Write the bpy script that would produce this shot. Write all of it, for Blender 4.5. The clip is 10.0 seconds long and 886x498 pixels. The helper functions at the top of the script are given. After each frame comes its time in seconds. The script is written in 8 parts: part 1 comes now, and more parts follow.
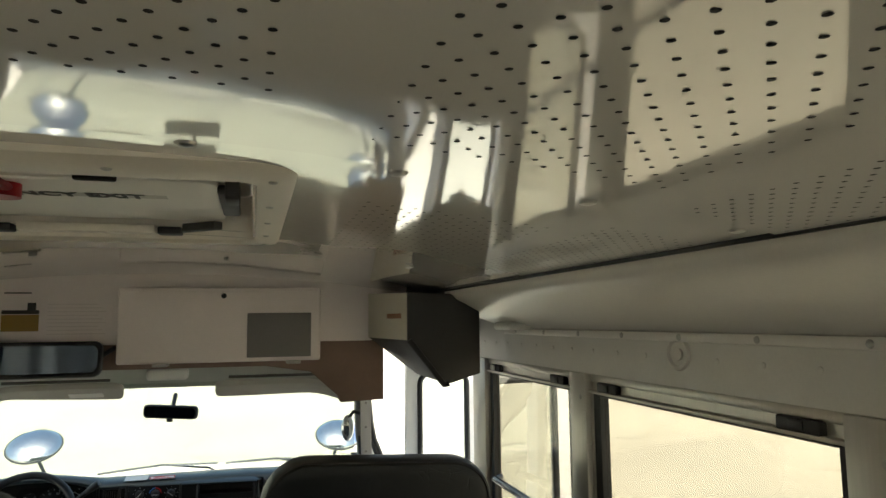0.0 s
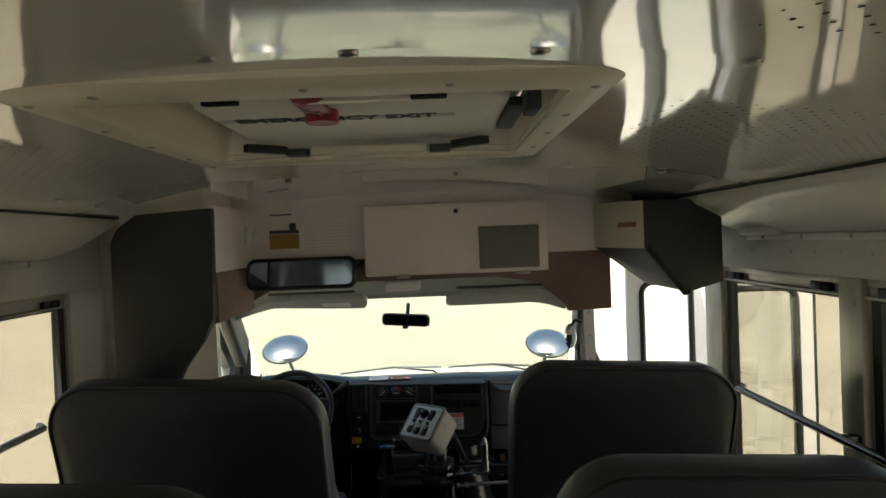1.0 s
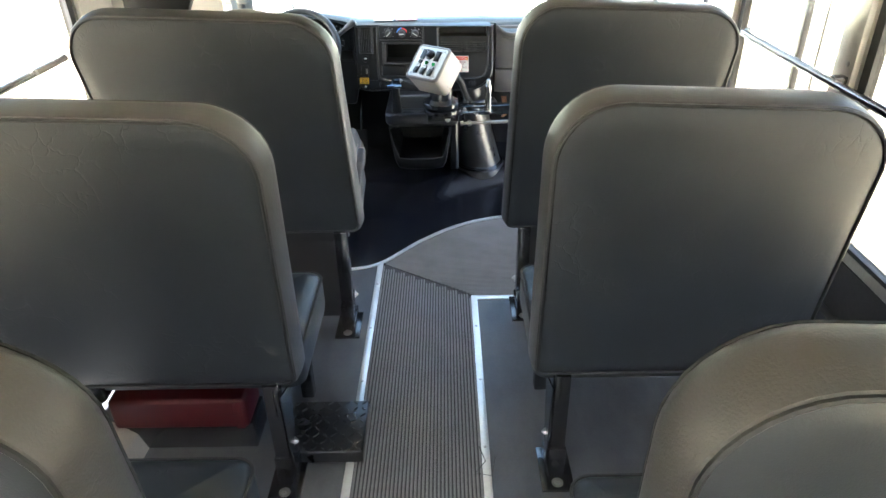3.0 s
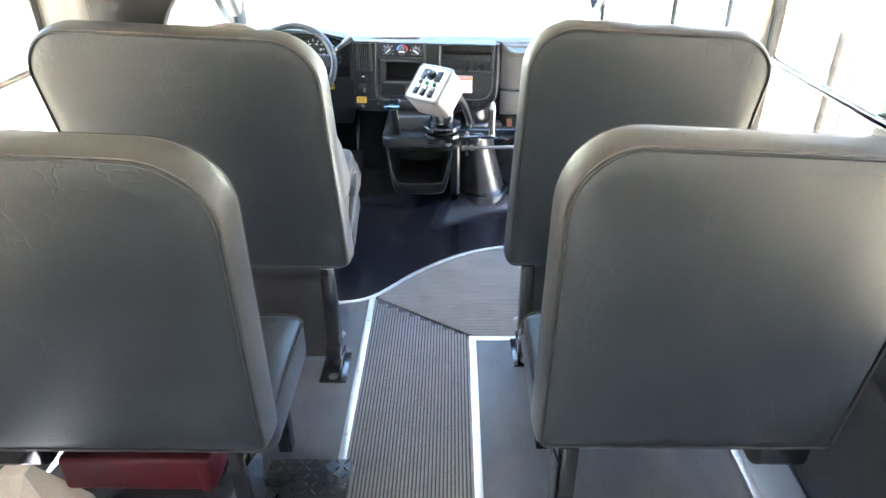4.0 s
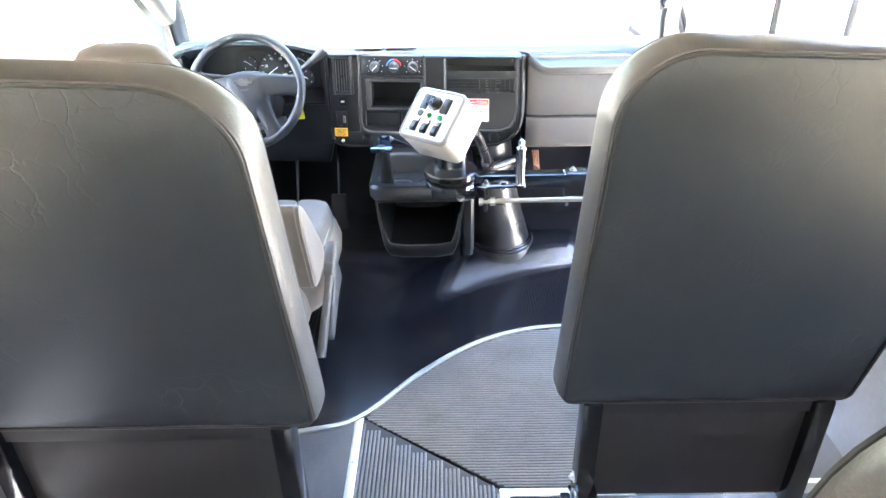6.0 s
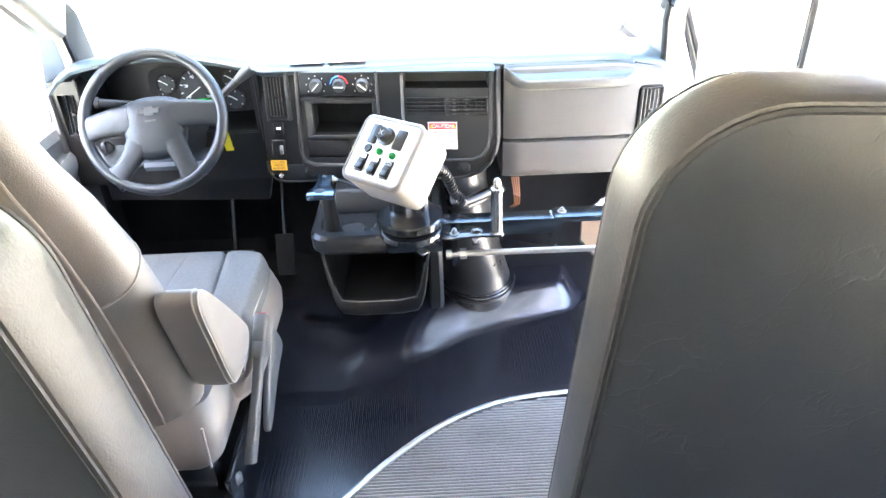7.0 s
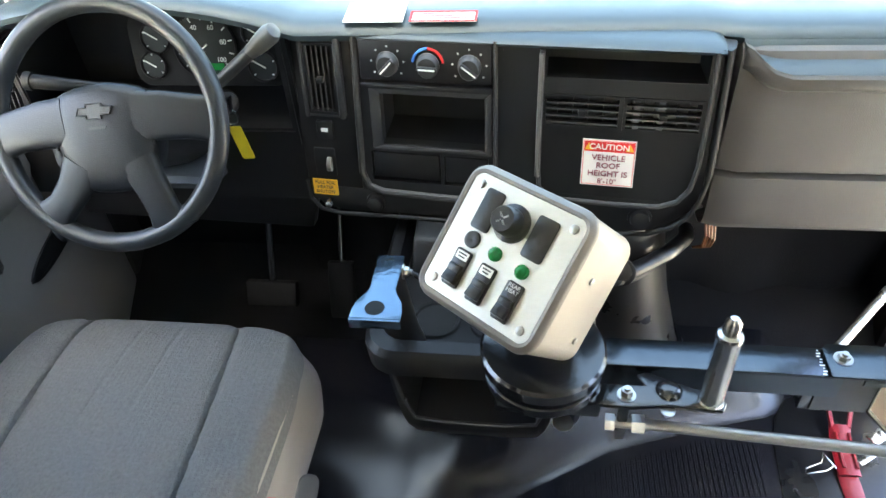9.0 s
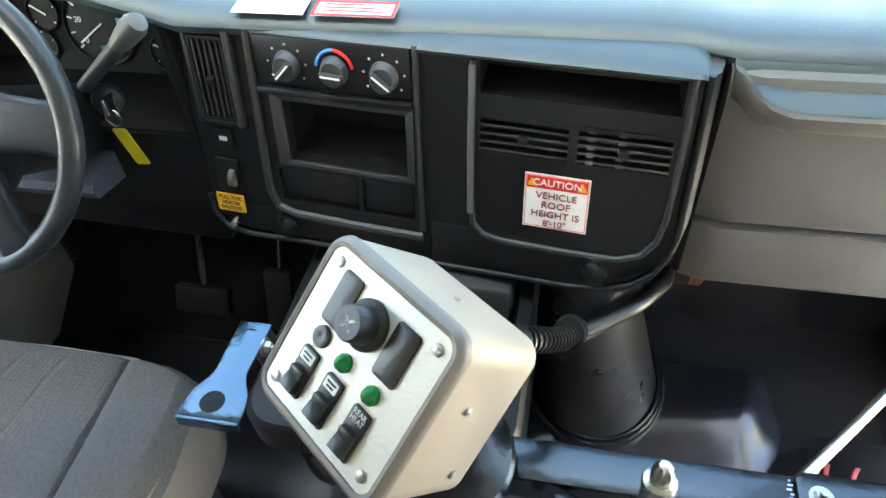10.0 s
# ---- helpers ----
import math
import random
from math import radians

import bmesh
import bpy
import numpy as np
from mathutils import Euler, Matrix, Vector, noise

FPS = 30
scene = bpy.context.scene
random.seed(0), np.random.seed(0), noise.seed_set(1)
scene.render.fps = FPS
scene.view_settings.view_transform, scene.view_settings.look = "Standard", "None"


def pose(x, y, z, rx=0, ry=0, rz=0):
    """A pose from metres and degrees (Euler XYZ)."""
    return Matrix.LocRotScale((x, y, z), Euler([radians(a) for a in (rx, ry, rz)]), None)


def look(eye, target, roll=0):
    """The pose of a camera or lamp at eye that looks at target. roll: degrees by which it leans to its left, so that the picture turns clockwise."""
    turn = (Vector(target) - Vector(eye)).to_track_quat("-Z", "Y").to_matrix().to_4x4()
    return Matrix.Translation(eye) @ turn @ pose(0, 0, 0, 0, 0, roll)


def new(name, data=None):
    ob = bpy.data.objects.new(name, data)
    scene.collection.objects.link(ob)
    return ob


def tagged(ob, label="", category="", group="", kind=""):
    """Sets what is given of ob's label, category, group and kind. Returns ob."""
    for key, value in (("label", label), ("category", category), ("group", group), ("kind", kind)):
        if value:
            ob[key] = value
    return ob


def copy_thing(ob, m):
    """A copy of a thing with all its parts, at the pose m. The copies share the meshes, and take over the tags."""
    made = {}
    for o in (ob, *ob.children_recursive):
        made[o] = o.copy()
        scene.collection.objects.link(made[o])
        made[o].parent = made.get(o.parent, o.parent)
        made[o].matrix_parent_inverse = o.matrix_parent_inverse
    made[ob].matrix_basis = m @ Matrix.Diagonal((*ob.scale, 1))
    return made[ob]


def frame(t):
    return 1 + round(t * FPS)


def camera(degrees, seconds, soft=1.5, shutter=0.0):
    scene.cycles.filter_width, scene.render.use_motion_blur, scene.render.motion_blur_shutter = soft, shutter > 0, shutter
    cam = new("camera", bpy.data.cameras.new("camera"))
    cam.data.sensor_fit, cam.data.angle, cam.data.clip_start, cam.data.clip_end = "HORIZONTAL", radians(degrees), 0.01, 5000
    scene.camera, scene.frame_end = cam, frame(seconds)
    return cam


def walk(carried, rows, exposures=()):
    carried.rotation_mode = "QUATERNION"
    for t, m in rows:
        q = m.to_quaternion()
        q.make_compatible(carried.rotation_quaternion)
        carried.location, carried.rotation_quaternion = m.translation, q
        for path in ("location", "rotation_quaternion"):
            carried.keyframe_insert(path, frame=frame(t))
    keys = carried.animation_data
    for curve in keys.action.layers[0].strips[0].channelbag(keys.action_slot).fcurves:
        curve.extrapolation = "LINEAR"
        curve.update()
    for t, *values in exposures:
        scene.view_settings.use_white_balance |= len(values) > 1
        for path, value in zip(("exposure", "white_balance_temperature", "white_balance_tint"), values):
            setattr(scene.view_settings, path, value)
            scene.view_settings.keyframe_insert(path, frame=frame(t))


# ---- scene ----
cam = camera(67.2, 10.0)
PATH = [
    (0, (0.157, -0.245, 1.542), (0.699, 1.669, 1.755), -0.6),
    (0.5, (0.077, -0.215, 1.544), (0.372, 1.757, 1.697), -1.9),
    (1, (-0.02, -0.231, 1.533), (-0.001, 1.768, 1.504), -2.2),
    (1.5, (-0.039, -0.282, 1.527), (-0.012, 1.64, 0.972), -2.8),
    (2, (-0.03, -0.335, 1.537), (-0.026, 1.5, 0.741), -3.2),
    (2.5, (-0.034, -0.339, 1.531), (-0.051, 1.391, 0.528), -2.5),
    (3.8, (-0.023, -0.175, 1.491), (-0.039, 1.563, 0.502), -0.1),
    (4, (-0.016, -0.104, 1.491), (-0.041, 1.643, 0.519), -0.2),
    (4.5, (-0.028, 0.104, 1.476), (-0.022, 1.869, 0.536), -0.1),
    (5, (-0.024, 0.321, 1.47), (-0.021, 2.056, 0.474), -0.5),
    (5.2, (-0.019, 0.411, 1.455), (-0.05, 2.142, 0.453), -1.0),
    (6.3, (-0.082, 0.854, 1.357), (-0.076, 2.594, 0.371), -1.4),
    (6.5, (-0.061, 0.944, 1.347), (-0.029, 2.674, 0.343), -1.3),
    (7, (-0.005, 1.176, 1.335), (0.025, 2.9, 0.322), -2.1),
    (7.5, (-0.043, 1.453, 1.312), (-0.048, 3.138, 0.235), -2.9),
    (8, (-0.065, 1.678, 1.285), (-0.039, 3.328, 0.156), -2.5),
    (8.3, (-0.058, 1.862, 1.305), (-0.016, 3.452, 0.092), -1.6),
    (8.5, (-0.085, 1.906, 1.246), (-0.285, 3.471, 0.017), -4.8),
    (9, (-0.082, 2.053, 1.242), (-0.335, 3.563, -0.045), -4.2),
    (9.5, (-0.057, 2.19, 1.226), (-0.095, 3.651, -0.139), 0.2),
    (10, (0.05, 2.314, 1.208), (-0.298, 3.701, -0.191), -4.3),
]
EXPOSURES = [(0.0, 1.76, 6200, 7), (0.5, 1.58, 6200, 8), (1.0, 1.35, 6300, 9), (1.5, 1.05, 6450, 7), (2.0, 2.57, 6600, 8), (2.5, 4.2, 6100, 9), (2.7, 4.5, 6000, 10), (4.0, 5.85, 5700, 13), (4.5, 6.08, 5600, 14), (5.0, 6.0, 5600, 16), (6.5, 6.25, 5900, 16), (7.0, 6.22, 6000, 16), (7.5, 5.59, 6250, 16), (8.0, 4.38, 6450, 17), (8.5, 4.2, 6400, 7), (9.0, 4.82, 6400, 9), (9.5, 4.9, 6400, 9), (10.0, 4.65, 6400, 6)]
walk(cam, [(t, look(eye, target, roll)) for t, eye, target, roll in PATH], EXPOSURES)

# ---- world, sun ----
world = bpy.data.worlds.new("sky")
scene.world = world
world.use_nodes = True
wn = world.node_tree.nodes
sky = wn.new("ShaderNodeTexSky")
sky.sky_type, sky.sun_disc = "NISHITA", False
sky.dust_density, sky.ozone_density = 5.0, 0.6
SUN_EL, SUN_AZ = radians(55), radians(193)
sky.sun_elevation, sky.sun_rotation = SUN_EL, SUN_AZ
wn["Background"].inputs["Strength"].default_value = 0.12
world.node_tree.links.new(sky.outputs["Color"], wn["Background"].inputs["Color"])
sun = new("sun", bpy.data.lights.new("sun", "SUN"))
sun.data.energy, sun.data.angle, sun.data.color = 4.0, radians(0.5), (1.0, 0.955, 0.88)
sdir = Vector((math.sin(SUN_AZ) * math.cos(SUN_EL), math.cos(SUN_AZ) * math.cos(SUN_EL), math.sin(SUN_EL)))
sun.matrix_world = look(sdir * 20, (0, 0, 0))


# ---- materials ----
def mat(name, color, rough=0.5, metal=0.0, vary=0.12, scale=9.0, fine=140.0, bump=0.05, spec=0.5, coat=0.0, rvary=0.12, stretch=(1, 1, 1), rand=0.0, crease=0.0, dust=None, cracks=None):
    m = bpy.data.materials.new(name)
    m.use_nodes = True
    n, l = m.node_tree.nodes, m.node_tree.links
    b = n["Principled BSDF"]
    tc = n.new("ShaderNodeTexCoord")
    mp = n.new("ShaderNodeMapping")
    mp.inputs["Scale"].default_value = stretch
    l.new(tc.outputs["Object"], mp.inputs["Vector"])
    big, small = n.new("ShaderNodeTexNoise"), n.new("ShaderNodeTexNoise")
    big.inputs["Scale"].default_value, big.inputs["Detail"].default_value = scale, 5
    small.inputs["Scale"].default_value, small.inputs["Detail"].default_value = fine, 3
    l.new(mp.outputs[0], big.inputs["Vector"])
    l.new(mp.outputs[0], small.inputs["Vector"])
    mixf = n.new("ShaderNodeMath")
    mixf.operation = "MULTIPLY_ADD"
    mixf.inputs[1].default_value = 0.35
    l.new(small.outputs["Fac"], mixf.inputs[0])
    half = n.new("ShaderNodeMath")
    half.operation = "MULTIPLY"
    half.inputs[1].default_value = 0.65
    l.new(big.outputs["Fac"], half.inputs[0])
    l.new(half.outputs[0], mixf.inputs[2])
    ramp = n.new("ShaderNodeValToRGB")
    c = Vector(color[:3])
    ramp.color_ramp.elements[0].position, ramp.color_ramp.elements[1].position = 0.3, 0.7
    ramp.color_ramp.elements[0].color = (*(c * (1 - vary)), 1)
    ramp.color_ramp.elements[1].color = (*(c * (1 + vary)), 1)
    l.new(mixf.outputs[0], ramp.inputs["Fac"])
    last = ramp.outputs["Color"]
    if rand:
        oi = n.new("ShaderNodeObjectInfo")
        hs = n.new("ShaderNodeHueSaturation")
        mr = n.new("ShaderNodeMapRange")
        mr.inputs["To Min"].default_value, mr.inputs["To Max"].default_value = 1 - rand, 1 + rand
        l.new(oi.outputs["Random"], mr.inputs["Value"])
        l.new(mr.outputs[0], hs.inputs["Value"])
        l.new(last, hs.inputs["Color"])
        last = hs.outputs["Color"]
    if cracks:                         # (cells a metre, half width, colour): thin wandering crack lines
        kn, kv, ka, kr, kx = n.new("ShaderNodeTexNoise"), n.new("ShaderNodeTexVoronoi"), n.new("ShaderNodeVectorMath"), n.new("ShaderNodeMapRange"), n.new("ShaderNodeMix")
        kn.inputs["Scale"].default_value, kn.inputs["Detail"].default_value = 1.2, 6
        ka.operation, ka.inputs[1].default_value = "MULTIPLY_ADD", (0.7, 0.7, 0.7)
        kv.feature, kv.inputs["Scale"].default_value = "DISTANCE_TO_EDGE", cracks[0]
        kr.inputs["From Max"].default_value, kr.inputs["To Min"].default_value, kr.inputs["To Max"].default_value = cracks[1], 0.8, 0.0
        kx.data_type = "RGBA"
        kx.inputs[7].default_value = (*cracks[2], 1)
        l.new(tc.outputs["Object"], kn.inputs["Vector"])
        l.new(kn.outputs["Color"], ka.inputs[0])
        l.new(tc.outputs["Object"], ka.inputs[2])
        l.new(ka.outputs[0], kv.inputs["Vector"])
        l.new(kv.outputs["Distance"], kr.inputs["Value"])
        l.new(kr.outputs[0], kx.inputs[0])
        l.new(last, kx.inputs[6])
        last = kx.outputs[2]
    if dust:                           # (colour, share, stretch): streaky dry dust lying on the surface
        dm, dn, dr, dx = n.new("ShaderNodeMapping"), n.new("ShaderNodeTexNoise"), n.new("ShaderNodeMapRange"), n.new("ShaderNodeMix")
        dm.inputs["Scale"].default_value = dust[2]
        dn.inputs["Scale"].default_value, dn.inputs["Detail"].default_value, dn.inputs["Roughness"].default_value = 6.0, 8, 0.65
        dr.inputs["From Min"].default_value, dr.inputs["From Max"].default_value, dr.inputs["To Max"].default_value = 0.40, 0.85, dust[1]
        dx.data_type = "RGBA"
        dx.inputs[7].default_value = (*dust[0], 1)
        l.new(tc.outputs["Object"], dm.inputs["Vector"])
        l.new(dm.outputs[0], dn.inputs["Vector"])
        l.new(dn.outputs["Fac"], dr.inputs["Value"])
        l.new(dr.outputs[0], dx.inputs[0])
        l.new(last, dx.inputs[6])
        last = dx.outputs[2]
    l.new(last, b.inputs["Base Color"])
    rr = n.new("ShaderNodeMapRange")
    rr.inputs["To Min"].default_value, rr.inputs["To Max"].default_value = max(0.02, rough - rvary), min(1, rough + rvary)
    l.new(big.outputs["Fac"], rr.inputs["Value"])
    l.new(rr.outputs[0], b.inputs["Roughness"])
    b.inputs["Metallic"].default_value = metal
    b.inputs["Specular IOR Level"].default_value = spec
    b.inputs["Coat Weight"].default_value = coat
    if bump:
        bp = n.new("ShaderNodeBump")
        bp.inputs["Strength"].default_value, bp.inputs["Distance"].default_value = bump * 4, 0.002
        l.new(small.outputs["Fac"], bp.inputs["Height"])
        l.new(bp.outputs[0], b.inputs["Normal"])
        l.new(bp.outputs[0], b.inputs["Coat Normal"])
        if crease:                     # fine branching wrinkles in patches
            wn_, vo, c0, c1 = n.new("ShaderNodeTexNoise"), n.new("ShaderNodeTexVoronoi"), n.new("ShaderNodeMapRange"), n.new("ShaderNodeMapRange")
            wv, mu, b2 = n.new("ShaderNodeVectorMath"), n.new("ShaderNodeMath"), n.new("ShaderNodeBump")
            wn_.inputs["Scale"].default_value, wn_.inputs["Detail"].default_value = 9.0, 4
            wv.operation, wv.inputs[2].default_value = "MULTIPLY_ADD", (1, 1, 1)
            wv.inputs[1].default_value = (0.18, 0.18, 0.18)
            l.new(tc.outputs["Object"], wn_.inputs["Vector"])
            l.new(wn_.outputs["Color"], wv.inputs[0])
            l.new(mp.outputs[0], wv.inputs[2])
            vo.feature = "DISTANCE_TO_EDGE"
            vo.inputs["Scale"].default_value = 16.0
            l.new(wv.outputs[0], vo.inputs["Vector"])
            c0.inputs["From Max"].default_value = 0.05
            l.new(vo.outputs["Distance"], c0.inputs["Value"])
            c1.inputs["From Min"].default_value, c1.inputs["From Max"].default_value = 0.50, 0.66
            l.new(big.outputs["Fac"], c1.inputs["Value"])
            mu.operation = "MULTIPLY_ADD"
            iv = n.new("ShaderNodeMath")
            iv.operation, iv.inputs[0].default_value = "SUBTRACT", 1.0
            l.new(c0.outputs[0], iv.inputs[1])
            l.new(iv.outputs[0], mu.inputs[0])
            l.new(c1.outputs[0], mu.inputs[1])
            mu.inputs[2].default_value = 0.0
            b2.invert = True
            b2.inputs["Strength"].default_value, b2.inputs["Distance"].default_value = crease, 0.0015
            l.new(mu.outputs[0], b2.inputs["Height"])
            l.new(bp.outputs[0], b2.inputs["Normal"])
            l.new(b2.outputs[0], b.inputs["Normal"])
    return m


def glass(name, tint, gloss=0.02):
    m = bpy.data.materials.new(name)
    m.use_nodes = True
    n, l = m.node_tree.nodes, m.node_tree.links
    n.remove(n["Principled BSDF"])
    tr, gl, mx, fr = n.new("ShaderNodeBsdfTransparent"), n.new("ShaderNodeBsdfGlossy"), n.new("ShaderNodeMixShader"), n.new("ShaderNodeLayerWeight")
    tr.inputs["Color"].default_value = (*tint, 1)
    gl.inputs["Roughness"].default_value = gloss
    fr.inputs["Blend"].default_value = 0.5
    pw, sm = n.new("ShaderNodeMath"), n.new("ShaderNodeMath")
    pw.operation, pw.inputs[1].default_value = "POWER", 5.0
    sm.operation, sm.inputs[1].default_value, sm.inputs[2].default_value = "MULTIPLY_ADD", 0.9, 0.025
    l.new(fr.outputs["Facing"], pw.inputs[0])
    l.new(pw.outputs[0], sm.inputs[0])
    l.new(sm.outputs[0], mx.inputs[0])
    l.new(tr.outputs[0], mx.inputs[1])
    l.new(gl.outputs[0], mx.inputs[2])
    l.new(mx.outputs[0], n["Material Output"].inputs["Surface"])
    return m


M_CEIL = mat("white_enamel_ceiling", (0.66, 0.64, 0.60), 0.07, vary=0.03, scale=2.5, bump=0.14, rvary=0.03, fine=3.2, spec=0.9, coat=0.55)
M_COVE = mat("off_white_moulded_cover", (0.70, 0.67, 0.625), 0.34, vary=0.05, bump=0.012, scale=4)
M_WALL = mat("painted_grey_steel_wall", (0.66, 0.64, 0.60), 0.38, vary=0.06, bump=0.015)
M_LOWWALL = mat("scuffed_dark_aluminium_wall", (0.055, 0.052, 0.050), 0.45, 0.3, vary=0.25, bump=0.04, fine=60)
M_ALU = mat("brushed_aluminium", (0.50, 0.475, 0.43), 0.36, 0.7, vary=0.12, bump=0.03, stretch=(1, 1, 0.06), fine=200)
M_STRIP = mat("dull_aluminium_strip", (0.72, 0.72, 0.70), 0.36, 0.8, vary=0.15, bump=0.03)
M_BLACKTRIM = mat("black_rubber_gasket", (0.018, 0.018, 0.018), 0.5, vary=0.2)
M_BLACKPANEL = mat("black_textured_panel", (0.026, 0.025, 0.025), 0.55, vary=0.12, bump=0.06)
M_FRONT = mat("off_white_front_panel", (0.84, 0.77, 0.755), 0.35, vary=0.04, bump=0.01)
M_BROWN = mat("mauve_brown_carpet_panel", (0.235, 0.165, 0.135), 0.9, vary=0.14, bump=0.2, fine=300, rvary=0.03)
M_CREAM = mat("cream_plastic_box", (0.55, 0.52, 0.42), 0.4, vary=0.04)
M_HATCH = mat("tan_moulded_hatch_plastic", (0.72, 0.67, 0.59), 0.38, vary=0.05, bump=0.02)
M_WHITE = mat("white_plastic", (0.78, 0.77, 0.73), 0.35, vary=0.03, bump=0.01)
M_WHITEPAINT = mat("white_vehicle_paint", (0.78, 0.78, 0.76), 0.38, vary=0.04, scale=5, bump=0.01)
M_VINYL = mat("dark_grey_green_seat_vinyl", (0.031, 0.035, 0.039), 0.42, vary=0.16, scale=5, fine=420, bump=0.035, spec=0.42, crease=0.36)
# the seat vinyl again, lightened for the light that catches the rounded edge
M_VINYL_LIT = mat("lit_seat_vinyl_edge", (0.064, 0.061, 0.058), 0.40, vary=0.16, scale=7, fine=300, bump=0.07, crease=0.22)
M_PIPING = mat("black_seam_piping", (0.02, 0.02, 0.02), 0.5)
M_STEEL_BLACK = mat("black_powder_coated_steel", (0.011, 0.011, 0.012), 0.17, 0.0, vary=0.2, bump=0.03, spec=0.9)
M_BOLT = mat("zinc_bolt", (0.42, 0.41, 0.39), 0.34, 1.0, vary=0.1)
M_CHROME = mat("polished_steel", (0.52, 0.51, 0.49), 0.26, 1.0, vary=0.08, rvary=0.05)
M_RUBBER = mat("black_floor_rubber", (0.0105, 0.0105, 0.0135), 0.24, vary=0.15, scale=6, fine=90, bump=0.006, rvary=0.04, spec=0.58, dust=((0.030, 0.030, 0.036), 0.22, (12.0, 0.7, 1)))
M_FLOORGREY = mat("charcoal_floor_rubber", (0.075, 0.08, 0.088), 0.45, vary=0.22, scale=7, fine=120, bump=0.05, dust=((0.16, 0.16, 0.16), 0.6, (1.5, 0.6, 1)))
# base below the ribs, coloured darker so the grooves between them look dark
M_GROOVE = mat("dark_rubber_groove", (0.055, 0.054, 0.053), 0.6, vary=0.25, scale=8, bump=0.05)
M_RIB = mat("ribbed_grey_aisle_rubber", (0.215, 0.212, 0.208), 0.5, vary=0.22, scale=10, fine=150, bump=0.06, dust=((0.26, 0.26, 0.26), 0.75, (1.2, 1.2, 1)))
M_TREAD = mat("white_step_tread", (0.66, 0.65, 0.60), 0.5, vary=0.12, scale=20, bump=0.05)
M_COVER = mat("satin_black_cover", (0.035, 0.034, 0.034), 0.30, 0.35, vary=0.15, bump=0.02)
M_ROD = mat("dull_bare_steel", (0.34, 0.33, 0.31), 0.42, 0.75, vary=0.15, bump=0.02)
M_HOSE = mat("black_ribbed_hose", (0.009, 0.009, 0.010), 0.35, vary=0.1)
M_CARPET = mat("black_toe_carpet", (0.007, 0.007, 0.008), 0.9, vary=0.2, fine=300, bump=0.1, spec=0.12)
M_DASHBLK = mat("black_dash_plastic", (0.011, 0.011, 0.0115), 0.34, vary=0.12, fine=500, bump=0.03, spec=0.26)
M_DASHGREY = mat("grey_dash_plastic", (0.107, 0.099, 0.092), 0.40, vary=0.06, fine=500, bump=0.07)
M_DASHEDGE = mat("charcoal_dash_moulding", (0.030, 0.029, 0.029), 0.4, vary=0.08, fine=500, bump=0.05)
M_DASHTOP = mat("dark_grey_dash_top", (0.042, 0.060, 0.070), 0.36, vary=0.06, fine=500, bump=0.05, spec=0.5)
M_SWPANEL = mat("blue_grey_switch_panel", (0.07, 0.078, 0.088), 0.42, vary=0.05, fine=400, bump=0.04)
M_WHEEL = mat("grey_wheel_rubber", (0.014, 0.0155, 0.018), 0.32, spec=0.3, vary=0.08, fine=500, bump=0.05)
M_RIM = mat("worn_glossy_wheel_rim", (0.020, 0.022, 0.025), 0.33, spec=0.42, vary=0.2, scale=14, fine=400, bump=0.02, rvary=0.05)
# near-black colour that stands in for the shade inside holes and recesses
M_HOLE = mat("cavity_shade_black", (0.004, 0.004, 0.004), 0.8, bump=0)
M_RAIL = mat("blue_black_painted_rail", (0.078, 0.090, 0.102), 0.22, 1.0, vary=0.15, scale=20, bump=0.03, rvary=0.06)
M_PEDAL = mat("worn_pedal_rubber", (0.007, 0.007, 0.007), 0.75, vary=0.2, bump=0.08, spec=0.15)
M_GREYPLASTIC = mat("mid_grey_lever_plastic", (0.085, 0.084, 0.082), 0.42, vary=0.05, fine=400, bump=0.03)
M_TAN = mat("tan_leatherette", (0.178, 0.158, 0.141), 0.42, vary=0.08, fine=380, bump=0.10)
M_TANSEAM = mat("pale_tan_stitching", (0.27, 0.24, 0.21), 0.6, vary=0.05)
M_TANPANEL = mat("tan_steel_panel", (0.45, 0.335, 0.245), 0.4, 0.1, vary=0.06, stretch=(1, 1, 0.15))
M_CLOTH = mat("grey_woven_seat_cloth", (0.112, 0.110, 0.107), 0.9, vary=0.22, scale=160, fine=500, bump=0.25, rvary=0.02)
M_BEIGEBOX = mat("beige_powder_coat", (0.385, 0.335, 0.272), 0.42, vary=0.04, fine=300, bump=0.03)
M_BEZEL = mat("grey_brown_box_rim", (0.19, 0.168, 0.148), 0.42, vary=0.06)
M_PLATE = mat("satin_aluminium_plate", (0.60, 0.60, 0.56), 0.4, 0.35, vary=0.05, stretch=(0.1, 1, 1), fine=260)
M_SWITCH = mat("black_switch_plastic", (0.012, 0.012, 0.012), 0.3, vary=0.1)
M_LED = mat("green_lens", (0.01, 0.22, 0.04), 0.15, vary=0.05, bump=0)
M_RED = mat("red_enamel", (0.26, 0.008, 0.016), 0.3, vary=0.1)
M_REDBAG = mat("red_vinyl_case", (0.07, 0.003, 0.006), 0.5, vary=0.15)
M_YELLOW = mat("yellow_plastic_tag", (0.75, 0.62, 0.02), 0.45, vary=0.05)
M_OCHRE = mat("dull_ochre_label", (0.30, 0.19, 0.03), 0.5, vary=0.05, bump=0)
M_AMBER = mat("amber_yellow_label", (0.72, 0.38, 0.015), 0.5, vary=0.04, bump=0)
M_BLUELEV = mat("pale_steel_lever", (0.10, 0.15, 0.21), 0.16, 0.9, vary=0.08)
